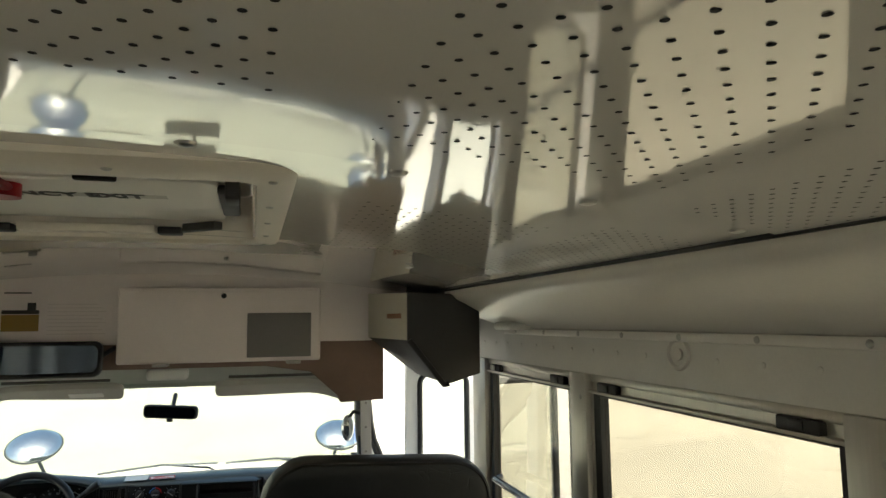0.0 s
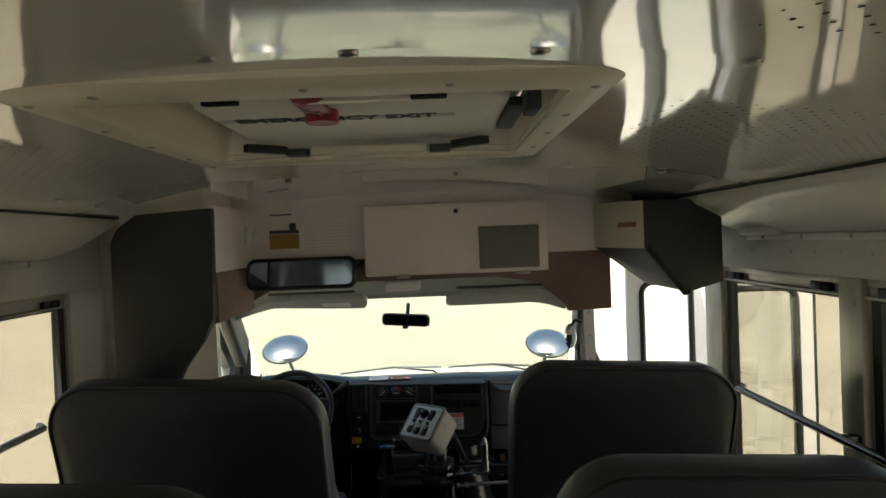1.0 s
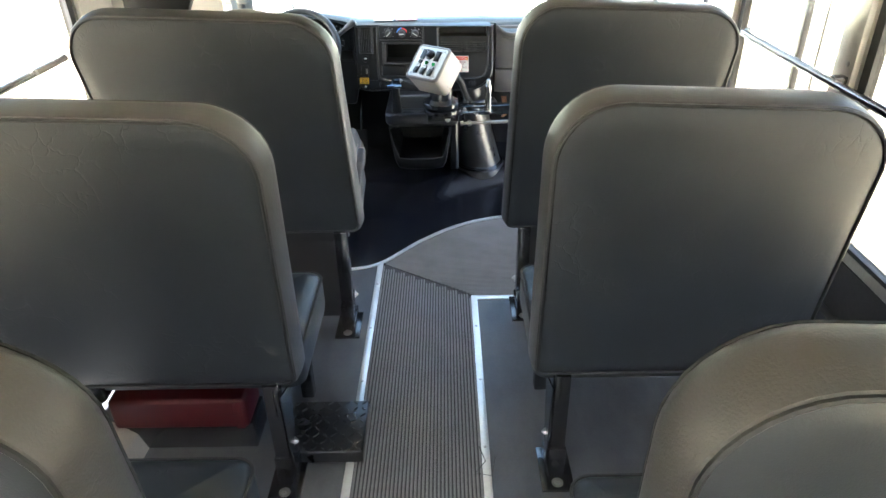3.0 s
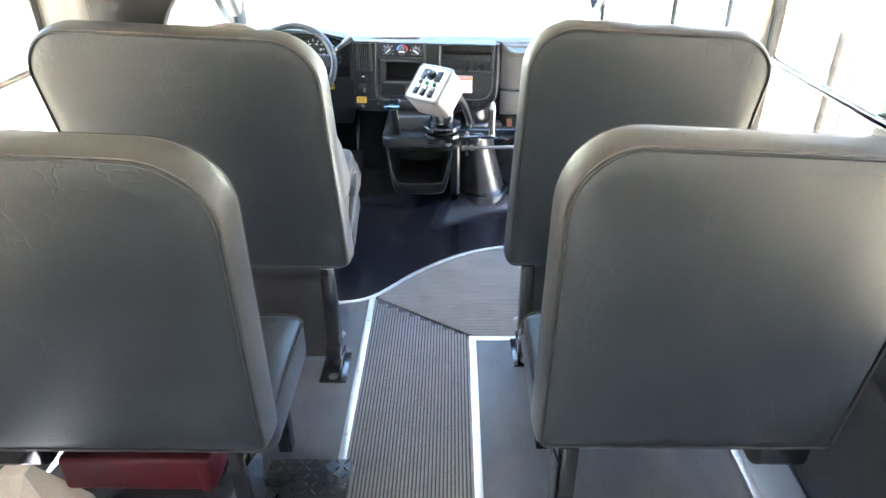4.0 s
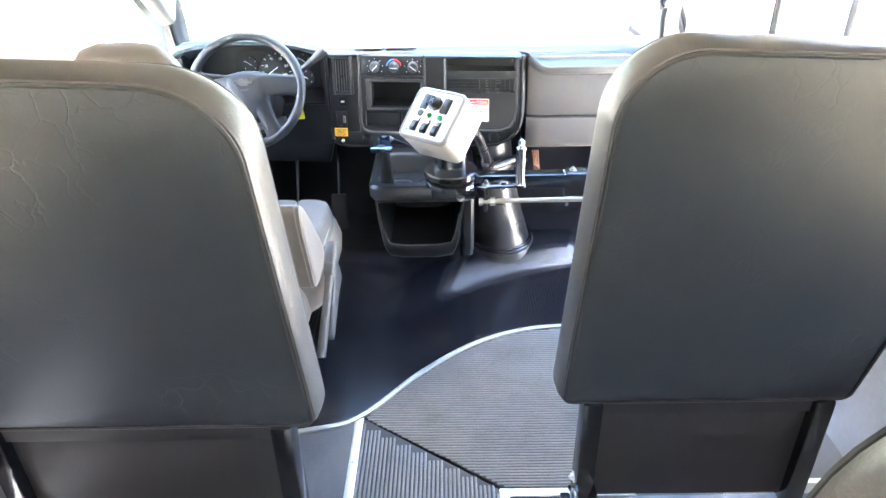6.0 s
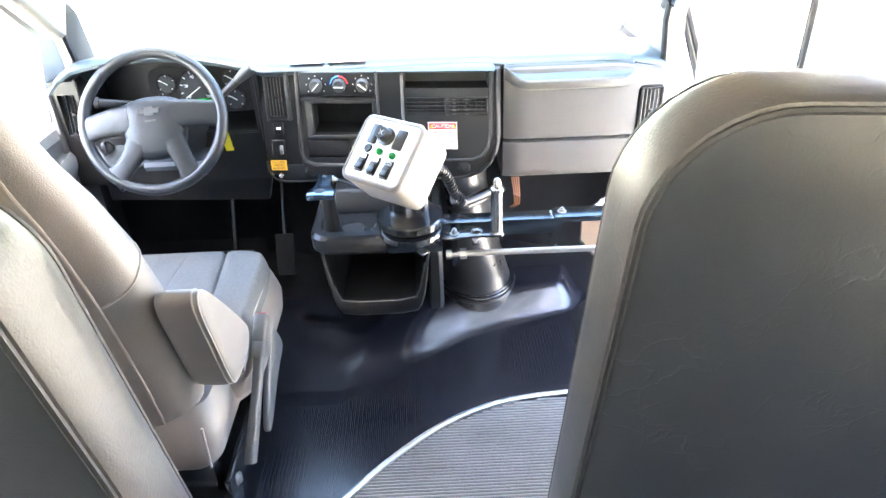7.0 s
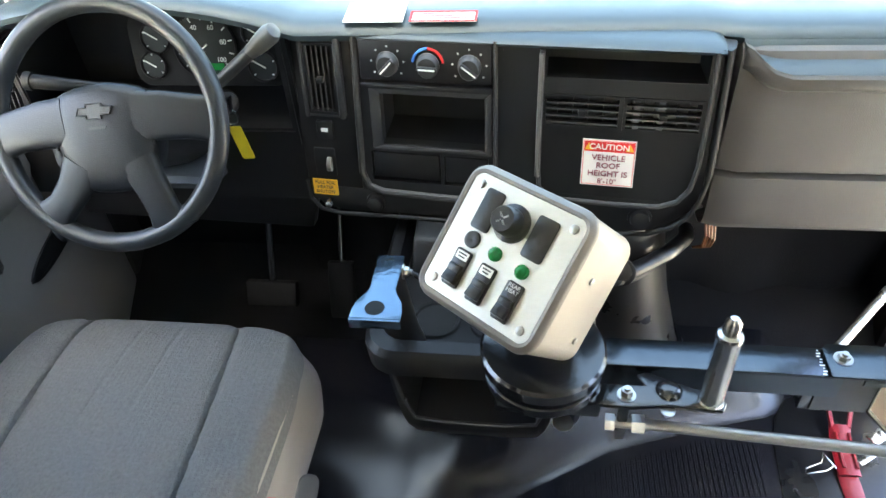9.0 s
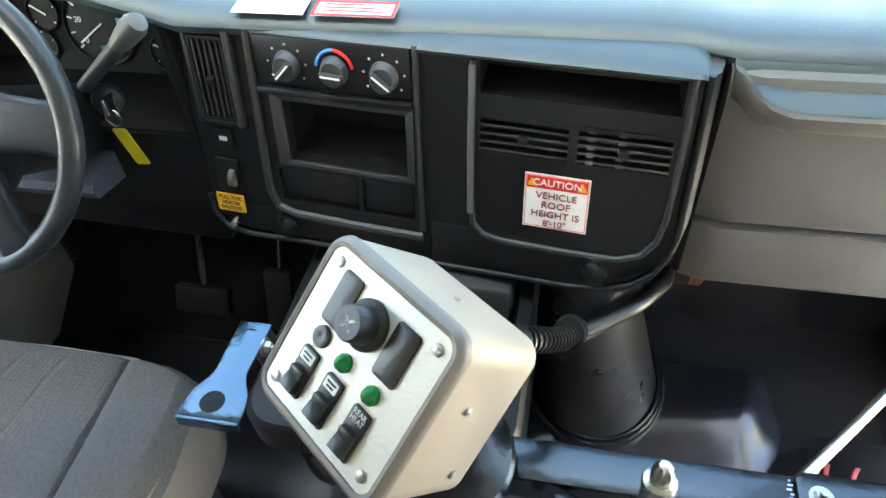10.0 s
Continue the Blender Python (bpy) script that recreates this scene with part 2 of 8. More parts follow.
M_DUCT = mat("pale_blue_grey_sheet", (0.34, 0.39, 0.44), 0.4, vary=0.08)
M_PAPER = mat("white_label", (0.80, 0.79, 0.76), 0.55, vary=0.02, bump=0)
M_INK = mat("black_ink", (0.02, 0.02, 0.02), 0.6, bump=0)
M_MAROON = mat("maroon_ink", (0.22, 0.02, 0.05), 0.6, bump=0)
M_REDINK = mat("red_ink", (0.62, 0.02, 0.02), 0.6, bump=0)
M_LABELGREY = mat("pale_print", (0.62, 0.64, 0.66), 0.6, bump=0)
M_GREYSTRIP = mat("grey_sign_strip", (0.45, 0.44, 0.41), 0.4)
M_FADED = mat("faded_grey_print", (0.70, 0.64, 0.62), 0.6, bump=0)
M_BLUEINK = mat("blue_print", (0.05, 0.20, 0.62), 0.6, bump=0)
M_GAUGE = mat("gauge_face", (0.022, 0.025, 0.025), 0.6, bump=0, spec=0.12)
M_GAUGEPLATE = mat("matte_black_gauge_plate", (0.010, 0.010, 0.010), 0.7, vary=0.1, fine=500, bump=0.03, spec=0.12)
M_GROUND = mat("sunlit_pale_pavement", (0.47, 0.44, 0.335), 0.9, vary=0.10, scale=0.35, fine=14, bump=0.15, rvary=0.03, cracks=(0.3, 0.006, (0.25, 0.22, 0.15)))
M_MIRROR = mat("mirror_silver", (0.9, 0.9, 0.9), 0.03, 1.0, vary=0.01, bump=0, rvary=0.01)
M_DARKMIRROR = mat("dim_mirror_glass", (0.15, 0.19, 0.25), 0.06, 1.0, vary=0.02, bump=0, rvary=0.02)
M_DOORGREY = mat("grey_door_lining", (0.22, 0.215, 0.205), 0.5, vary=0.06, fine=400, bump=0.06)
M_GRILLE = mat("grey_speaker_mesh", (0.20, 0.19, 0.18), 0.5, 0.4, vary=0.1)
M_WINGLASS = glass("tinted_window_glass", (0.63, 0.61, 0.555))
M_CLEARGLASS = glass("clear_glass", (0.93, 0.95, 0.94))
M_SCREEN = glass("green_tinted_windscreen", (0.81, 0.84, 0.785))
M_VISOR = mat("grey_fabric_visor", (0.42, 0.405, 0.37), 0.85, vary=0.05)
M_HEADLINER = mat("grey_green_headliner", (0.50, 0.51, 0.47), 0.8, vary=0.05)
M_DIAMOND = mat("black_tread_plate", (0.010, 0.010, 0.011), 0.30, 0.0, vary=0.25, bump=0.04)
M_STUD = mat("worn_tread_stud", (0.035, 0.035, 0.036), 0.28, 0.3, vary=0.3)
M_CARTON = mat("off_white_card", (0.52, 0.48, 0.42), 0.7, vary=0.12, bump=0.06)
M_COPPER = mat("brown_wire", (0.25, 0.09, 0.03), 0.4)

# ---- mesh helpers ----
ORIGIN = {}


def thing(name, label, category, at=(0, 0, 0), group="", kind=""):
    ob = new(name)
    ob.location = at
    ORIGIN[ob] = Vector(at)
    return tagged(ob, label, category, group, kind)


def part(name, bm, material, parent=None, label="", smooth=True, angle=40):
    if isinstance(bm, tuple):          # small heads: one mesh, an object for each place
        spots, one = bm
        obs = []
        for i, spot in enumerate(spots):
            if i == 0:
                ob = part(name, one, material, None, label)
                me = ob.data
            else:
                ob = tagged(new(name, me), label)
            ob.parent, ob.location = parent, Vector(spot) - ORIGIN[parent]
            obs.append(ob)
        return obs[0]
    me = bpy.data.meshes.new(name)
    if parent is not None:
        bmesh.ops.translate(bm, vec=-ORIGIN[parent], verts=bm.verts)
    bmesh.ops.recalc_face_normals(bm, faces=bm.faces)
    if smooth:
        for f in bm.faces:
            f.smooth = True
        lim = radians(angle)
        for e in bm.edges:
            if len(e.link_faces) != 2 or e.calc_face_angle(0) > lim:
                e.smooth = False
    bm.to_mesh(me)
    bm.free()
    me.materials.append(material)
    ob = new(name, me)
    if parent is not None:
        ob.parent = parent
        ORIGIN[ob] = ORIGIN[parent]
    else:
        ORIGIN[ob] = Vector((0, 0, 0))
    return tagged(ob, label)


def solid(name, bm, material, label, category, group="", kind="", smooth=True):
    ob = part(name, bm, material, None, "", smooth)
    return tagged(ob, label, category, group, kind)


def join(*bms):
    out = bmesh.new()
    for b in bms:
        me = bpy.data.meshes.new("tmp")
        b.to_mesh(me)
        b.free()
        out.from_mesh(me)
        bpy.data.meshes.remove(me)
    return out


def box(x0, x1, y0, y1, z0, z1, bevel=0.0, seg=2):
    bm = bmesh.new()
    bmesh.ops.create_cube(bm, size=1)
    for v in bm.verts:
        v.co = ((x0 + x1) / 2 + v.co.x * (x1 - x0), (y0 + y1) / 2 + v.co.y * (y1 - y0), (z0 + z1) / 2 + v.co.z * (z1 - z0))
    if bevel:
        bevel = min(bevel, 0.49 * min(abs(x1 - x0), abs(y1 - y0), abs(z1 - z0)))
        bmesh.ops.bevel(bm, geom=list(bm.edges), offset=bevel, segments=seg, profile=0.5, affect="EDGES")
    return bm


def moved(bm, m):
    bmesh.ops.transform(bm, matrix=m, verts=bm.verts)
    return bm


def frame_of(d):
    d = Vector(d).normalized()
    a = Vector((0, 0, 1)) if abs(d.z) < 0.9 else Vector((1, 0, 0))
    u = d.cross(a).normalized()
    return u, d.cross(u).normalized()


def loft(rings, cap=True, closed=False):
    bm = bmesh.new()
    vs = [[bm.verts.new(p) for p in r] for r in rings]
    n = len(vs[0])
    pairs = list(zip(vs, vs[1:])) + ([(vs[-1], vs[0])] if closed else [])
    for a, b in pairs:
        for i in range(n):
            bm.faces.new((a[i], a[(i + 1) % n], b[(i + 1) % n], b[i]))
    if cap and not closed:
        for r in (vs[0], vs[-1]):
            c = bm.verts.new(sum((v.co for v in r), Vector()) / n)
            for i in range(n):
                bm.faces.new((r[i], r[(i + 1) % n], c))
    return bm


def tube(points, r, seg=10, closed=False, cap=True):
    pts = [Vector(p) for p in points]
    rings = []
    u = None
    for i, p in enumerate(pts):
        a = pts[i - 1] if (i > 0 or closed) else p
        b = pts[(i + 1) % len(pts)] if (i < len(pts) - 1 or closed) else p
        d = (b - a).normalized()
        if u is None:
            u, v = frame_of(d)
        else:
            u = (u - d * u.dot(d)).normalized()
            v = d.cross(u)
        rings.append([p + r * (math.cos(t) * u + math.sin(t) * v) for t in (2 * math.pi * k / seg for k in range(seg))])
    return loft(rings, cap, closed)


def cyl(p0, p1, r, seg=20, r2=None, bevel=0.0):
    p0, p1 = Vector(p0), Vector(p1)
    d = p1 - p0
    u, v = frame_of(d)
    r2 = r if r2 is None else r2
    L = d.length
    dn = d / L
    prof = [(0, r), (L, r2)] if not bevel else [(0, r - bevel), (bevel, r), (L - bevel, r2), (L, r2 - bevel)]
    return loft([[p0 + dn * h + q * (math.cos(t) * u + math.sin(t) * v) for t in (2 * math.pi * k / seg for k in range(seg))] for h, q in prof])


def lathe(c, axis, prof, seg=28):
    c, dn = Vector(c), Vector(axis).normalized()
    u, v = frame_of(dn)
    return loft([[c + dn * h + q * (math.cos(t) * u + math.sin(t) * v) for t in (2 * math.pi * k / seg for k in range(seg))] for h, q in prof])


def rrect(x0, x1, z0, z1, r, n=6, rb=None):
    """Outline of a rounded rectangle, anticlockwise; rb: radius of the two lower corners."""
    rb = r if rb is None else rb
    out = []
    for cx, cz, a, q in ((x1 - r, z1 - r, 0, r), (x0 + r, z1 - r, 90, r), (x0 + rb, z0 + rb, 180, rb), (x1 - rb, z0 + rb, 270, rb)):
        for k in range(n + 1):
            t = radians(a + 90 * k / n)
            out.append((cx + q * math.cos(t), cz + q * math.sin(t)))
    return out


def prism(poly, axis, a, b, bevel=0.0, seg=2):
    """A polygon of (p, q) pushed along an axis: x takes (y, z), y takes (x, z), z takes (x, y)."""
    bm = bmesh.new()
    put = {"x": lambda p, q, h: (h, p, q), "y": lambda p, q, h: (p, h, q), "z": lambda p, q, h: (p, q, h)}[axis]
    lo, hi = [bm.verts.new(put(p, q, a)) for p, q in poly], [bm.verts.new(put(p, q, b)) for p, q in poly]
    bm.faces.new(lo)
    bm.faces.new(hi)
    n = len(poly)
    for i in range(n):
        bm.faces.new((lo[i], lo[(i + 1) % n], hi[(i + 1) % n], hi[i]))
    if bevel:
        bmesh.ops.recalc_face_normals(bm, faces=bm.faces)
        es = [e for e in bm.edges if len(e.link_faces) == 2 and e.calc_face_angle(0) > 0.6]
        bmesh.ops.bevel(bm, geom=es, offset=bevel, segments=seg, profile=0.5, affect="EDGES")
    bmesh.ops.triangulate(bm, faces=[f for f in bm.faces if len(f.verts) > 4])
    return bm


def pillow(outline_at, levels):
    """Rings of one outline at several insets and depths: levels of (inset, y)."""
    return loft([[Vector((p, y, q)) for p, q in outline_at(i)] for i, y in levels])


def cells(x0, x1, z0, z1, y0, y1, holes):
    """One plate in x and z from y0 to y1 with rectangular holes (x0, x1, z0, z1)."""
    xs = sorted({x0, x1, *(h[0] for h in holes), *(h[1] for h in holes)})
    zs = sorted({z0, z1, *(h[2] for h in holes), *(h[3] for h in holes)})
    bm = bmesh.new()
    g = {(i, j, k): bm.verts.new((x, y, z)) for i, x in enumerate(xs) for j, z in enumerate(zs) for k, y in enumerate((y0, y1))}
    keep = {(i, j) for i in range(len(xs) - 1) for j in range(len(zs) - 1)
            if not any(h[0] <= (xs[i] + xs[i + 1]) / 2 <= h[1] and h[2] <= (zs[j] + zs[j + 1]) / 2 <= h[3] for h in holes)}
    for i, j in keep:
        c = ((i, j), (i + 1, j), (i + 1, j + 1), (i, j + 1))
        for k in (0, 1):
            bm.faces.new([g[a, b, k] for a, b in c])
        for n, (p, q) in zip(((i, j - 1), (i + 1, j), (i, j + 1), (i - 1, j)), zip(c, c[1:] + c[:1])):
            if n not in keep:
                bm.faces.new((g[(*p, 0)], g[(*q, 0)], g[(*q, 1)], g[(*p, 1)]))
    bmesh.ops.delete(bm, geom=[v for v in bm.verts if not v.link_faces], context="VERTS")
    return bm


def text(name, words, size, m, material, parent, depth=0.0004, bold=0.005):
    cu = bpy.data.curves.new(name, "FONT")
    cu.body, cu.size, cu.align_x, cu.align_y, cu.extrude, cu.offset = words, size, "CENTER", "CENTER", depth, bold * size
    ob = new(name, cu)
    dg = bpy.context.evaluated_depsgraph_get()
    me = bpy.data.meshes.new_from_object(ob.evaluated_get(dg))
    bpy.data.objects.remove(ob)
    bm = bmesh.new()
    bm.from_mesh(me)
    bpy.data.meshes.remove(me)
    moved(bm, m)
    return part(name, bm, material, parent, smooth=False)


def hexbolt(p, axis, r=0.011, h=0.008):
    p, a = Vector(p), Vector(axis).normalized()
    return join(cyl(p, p + a * 0.002, r * 1.5, 16), cyl(p + a * 0.002, p + a * h, r, 6, r * 0.92), cyl(p + a * h, p + a * (h + 0.004), r * 0.5, 10))


# ---- the bus body ----
CX = -0.14                   # middle of the bus
WR, WL = 1.00, -1.28         # inner faces of the side walls
YB, YF = -2.6, 2.28          # rear wall, front bulkhead
Z_HEAD, Z_SILL, Z_COVE = 1.40, 0.60, 1.515


def roof_z(x, y=0.0):
    """The ceiling's vault; its middle rises a little towards the hatch."""
    k = min(1.0, max(0.0, (y - 0.12) / 0.33)) * min(1.0, max(0.0, (1.45 - y) / 0.2))
    return 1.715 - 0.075 * ((x - CX) / 0.92) ** 2 + 0.008 * k * min(1.0, max(0.0, (0.46 - abs(x - CX)) / 0.12))


# ground outside
gb = bmesh.new()
bmesh.ops.create_grid(gb, x_segments=40, y_segments=40, size=400)
for v in gb.verts:
    v.co.z = -0.78
solid("ground", gb, M_GROUND, "pale sunlit pavement with faint cracks", "ground", kind="structure")

# floor pieces: side floor left and right, ribbed aisle, black cab floor
def curve_y(x):
    """The edge strip that swings from the aisle to the door step."""
    pts = ((-1.3, 1.98), (-0.46, 2.124), (-0.334, 2.17), (-0.17, 2.355), (0.0, 2.50), (0.17, 2.577), (0.34, 2.602), (0.50, 2.608), (0.64, 2.605), (1.1, 2.6))
    for i in range(len(pts) - 1):
        (a, b), (c, d) = pts[i], pts[i + 1]
        if a <= x <= c:
            (p, q), (r, s) = pts[max(0, i - 1)], pts[min(len(pts) - 1, i + 2)]
            m0, m1 = (d - q) / (c - p) * (c - a), (s - b) / (r - a) * (c - a)
            k = (x - a) / (c - a)
            return (2 * k ** 3 - 3 * k * k + 1) * b + (k ** 3 - 2 * k * k + k) * m0 + (3 * k * k - 2 * k ** 3) * d + (k ** 3 - k * k) * m1
    return 2.6


SX0, SX1 = -0.334, 0.063
SY1 = 1.893
fl = join(prism([(WL, YB), (SX0 - 0.012, YB), (SX0 - 0.012, 2.165)] + [(x, curve_y(x)) for x in (-0.46, -0.8, WL)], "z", -0.03, 0.0),
          prism([(SX1 + 0.012, YB), (WR, YB), (WR, SY1 - 0.012), (SX1 + 0.012, SY1 - 0.012)], "z", -0.03, 0.0))
solid("floor", fl, M_FLOORGREY, "scuffed charcoal rubber floor under the seats", "floor", kind="structure")
sub = box(WL, WR, YB, SY1, -0.08, -0.034)
solid("subfloor", join(sub, box(WL, 0.63, SY1, 3.6, -0.08, -0.034)), M_BLACKPANEL, "dark plywood deck beneath the rubber", "floor", kind="structure")


def ribbed(poly_clip, x0, x1, y0, y1, along, pitch, h):
    """Raised ribs along one axis, kept inside a test."""
    bms = []
    bm = bmesh.new()
    if along == "y":
        x = x0 + pitch / 2
        while x < x1:
            ys = [y0 + (y1 - y0) * k / 120 for k in range(121) if poly_clip(x, y0 + (y1 - y0) * k / 120)]
            if len(ys) > 1:
                a, b, w = min(ys), max(ys), pitch * 0.28
                q = [bm.verts.new(p) for p in ((x - w, a, 0), (x - w * 0.6, a, h), (x + w * 0.6, a, h), (x + w, a, 0), (x - w, b, 0), (x - w * 0.6, b, h), (x + w * 0.6, b, h), (x + w, b, 0))]
                for i, j, k, l in ((0, 1, 5, 4), (1, 2, 6, 5), (2, 3, 7, 6)):
                    bm.faces.new((q[i], q[j], q[k], q[l]))
            x += pitch
    else:
        y = y0 + pitch / 2
        while y < y1:
            xs = [x0 + (x1 - x0) * k / 160 for k in range(161) if poly_clip(x0 + (x1 - x0) * k / 160, y)]
            if len(xs) > 1:
                a, b, w = min(xs), max(xs), pitch * 0.28
                q = [bm.verts.new(p) for p in ((a, y - w, 0), (a, y - w * 0.6, h), (a, y + w * 0.6, h), (a, y + w, 0), (b, y - w, 0), (b, y - w * 0.6, h), (b, y + w * 0.6, h), (b, y + w, 0))]
                for i, j, k, l in ((0, 1, 5, 4), (1, 2, 6, 5), (2, 3, 7, 6)):
                    bm.faces.new((q[i], q[j], q[k], q[l]))
            y += pitch
    return bm


def diag_y(x):
    return 2.165 + (x - SX0) / (SX1 - SX0) * (1.905 - 2.165)


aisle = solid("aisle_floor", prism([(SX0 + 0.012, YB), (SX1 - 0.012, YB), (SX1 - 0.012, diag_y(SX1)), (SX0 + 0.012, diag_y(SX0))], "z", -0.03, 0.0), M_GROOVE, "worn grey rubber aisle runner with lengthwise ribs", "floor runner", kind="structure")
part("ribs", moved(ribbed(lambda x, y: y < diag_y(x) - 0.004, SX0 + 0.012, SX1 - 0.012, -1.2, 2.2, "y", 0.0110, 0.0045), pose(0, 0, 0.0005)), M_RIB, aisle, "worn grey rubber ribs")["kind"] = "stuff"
TX = 0.392
land_poly = [(SX0 + 0.016, diag_y(SX0) + 0.006)] + [(SX1, diag_y(SX1) + 0.006), (SX1, 1.905), (TX, 1.905), (TX, curve_y(TX) - 0.01)] + [(x, curve_y(x) - 0.01) for x in [0.36 - 0.04 * k for k in range(16)]]
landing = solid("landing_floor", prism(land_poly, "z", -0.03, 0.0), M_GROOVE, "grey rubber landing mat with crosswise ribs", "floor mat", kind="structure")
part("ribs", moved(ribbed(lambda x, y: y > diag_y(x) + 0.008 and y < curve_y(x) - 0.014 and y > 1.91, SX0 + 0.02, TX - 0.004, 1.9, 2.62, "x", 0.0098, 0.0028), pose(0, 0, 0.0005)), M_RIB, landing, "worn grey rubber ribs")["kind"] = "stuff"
cab = prism([(x, curve_y(x) + 0.008) for x in [WL, -0.8, -0.46] + [-0.40 + 0.04 * k for k in range(26)]] + [(0.662, 2.61), (0.70, 2.66), (0.70, 3.2), (WL, 3.2)], "z", -0.03, 0.004)


def foot_y(x):
    """Line where the flat ribbed mat begins to climb over the engine hump."""
    return 2.80 + 0.62 * max(-0.30, min(x, 0.10)) + 0.36 * max(0.0, min(x - 0.10, 0.30))


def ramp(v):
    v = min(1.0, max(0.0, v))
    return v * v * (3 - 2 * v)


swell = bmesh.new()
NXS, NYS = 150, 75
sg = [[None] * (NYS + 1) for _ in range(NXS + 1)]
for i in range(NXS + 1):
    for j in range(NYS + 1):
        x, y = -0.95 + 1.65 * i / NXS, 2.58 + 0.60 * j / NYS
        lf = ramp((x + 0.34) / 0.26)
        h = (0.022 + 0.044 * lf) * ramp((y - foot_y(x) + 0.01) / (0.28 - 0.095 * lf))
        h += 0.016 * math.exp(-((x + 0.36) / 0.10) ** 2 - ((y - 2.93 + 0.3 * (x + 0.36)) / 0.05) ** 2)
        h += 0.020 * math.exp(-((x - 0.40) / 0.14) ** 2 - ((y - 3.06 - 0.2 * (x - 0.4)) / 0.05) ** 2)
        h += 0.004 * ramp((h - 0.008) / 0.02) * (0.6 + noise.noise((x * 2.4 + 4.2, y * 3.4 + 1.7, 0.3)))
        ed = ramp((0.46 + 0.3 * max(0, y - 2.9) - x) / 0.10)
        sg[i][j] = swell.verts.new((x, y, 0.0020 + max(0.0, h) * ed))
for i in range(NXS):
    for j in range(NYS):
        swell.faces.new((sg[i][j], sg[i + 1][j], sg[i + 1][j + 1], sg[i][j + 1]))
cab = join(cab, swell, moved(ribbed(lambda x, y: y > curve_y(x) + 0.03 and y < foot_y(x) - 0.015, -0.47, 0.40, 2.1, 2.94, "y", 0.0105, 0.0016), pose(0, 0, 0.0045)))
solid("cab_floor", cab, M_RUBBER, "glossy black ribbed rubber cab floor with dusty scuffs", "floor", kind="structure")
# toe board rising to the firewall
folds = bmesh.new()
fg = [[folds.verts.new((-0.60 + 0.02 * i, 3.262 + 0.05 * (0.02 * j) + 0.013 * math.sin(15 * (0.02 * i) + 4 * math.sin(6 * 0.02 * j)) * math.exp(-((0.02 * j - 0.25) / 0.22) ** 2) + 0.006 * math.sin(31 * 0.02 * i - 9 * 0.02 * j), 0.03 + 0.02 * j)) for j in range(28)] for i in range(65)]
for i in range(64):
    for j in range(27):
        folds.faces.new((fg[i][j], fg[i + 1][j], fg[i + 1][j + 1], fg[i][j + 1]))
fw_ = solid("firewall", prism([(3.05, -0.03), (3.32, 0.16), (3.34, 0.69), (3.685, 0.69), (3.685, 0.60), (3.40, 0.58), (3.40, -0.05)], "x", -1.2, 0.74), M_CARPET, "black carpeted toe board and firewall", "wall", kind="structure")
part("mat", folds, M_CARPET, fw_, "folded black rubber mat")


def flat_strip(pts, w, z0, z1):
    L, R = [], []
    for i, p in enumerate(pts):
        a, b = Vector(pts[max(0, i - 1)]), Vector(pts[min(len(pts) - 1, i + 1)])
        d = (b - a).normalized()
        nrm = Vector((-d.y, d.x)) * w / 2
        L.append(Vector(p) + nrm)
        R.append(Vector(p) - nrm)
    return loft([[(l.x, l.y, z0), (l.x, l.y, z1 - 0.001), (l.x * 0.8 + r.x * 0.2, l.y * 0.8 + r.y * 0.2, z1), (l.x * 0.2 + r.x * 0.8, l.y * 0.2 + r.y * 0.8, z1), (r.x, r.y, z1 - 0.001), (r.x, r.y, z0)] for l, r in zip(L, R)])


def screws(pts, axis=(0, 0, 1), r=0.005):
    return list(pts), lathe((0, 0, 0), axis, [(0, r), (r * 0.25, r * 0.85), (r * 0.4, r * 0.3)], 10)


st = solid("floor_strip", flat_strip([(SX0, YB), (SX0, 0), (SX0, 2.165)], 0.024, 0.0, 0.005), M_STRIP, "bright aluminium edge strip screwed beside the aisle", "trim strip", "floor edge strips", "structure")
part("screw", screws([(SX0, y, 0.005) for y in (-0.4, -0.1, 0.2, 0.5, 0.8, 1.1, 1.4, 1.7, 2.0)]), M_BOLT, st)
st = solid("floor_strip", flat_strip([(SX1, YB), (SX1, 0), (SX1, SY1)], 0.024, 0.0, 0.005), M_STRIP, "bright aluminium edge strip screwed beside the aisle", "trim strip", "floor edge strips", "structure")
part("screw", screws([(SX1, y, 0.005) for y in (-0.4, -0.1, 0.2, 0.5, 0.8, 1.1, 1.4, 1.7)]), M_BOLT, st)
solid("floor_strip", flat_strip([(SX1 - 0.012, SY1), (0.3, SY1), (TX, SY1)], 0.024, 0.0, 0.0055), M_STRIP, "short aluminium strip across the landing's end", "trim strip", "floor edge strips", "structure")
solid("floor_strip", flat_strip([(x, curve_y(x)) for x in [-1.0 + 0.03 * k for k in range(56)]], 0.015, 0.0, 0.0075), M_STRIP, "curved aluminium strip edging the black cab floor", "trim strip", "floor edge strips", "structure")

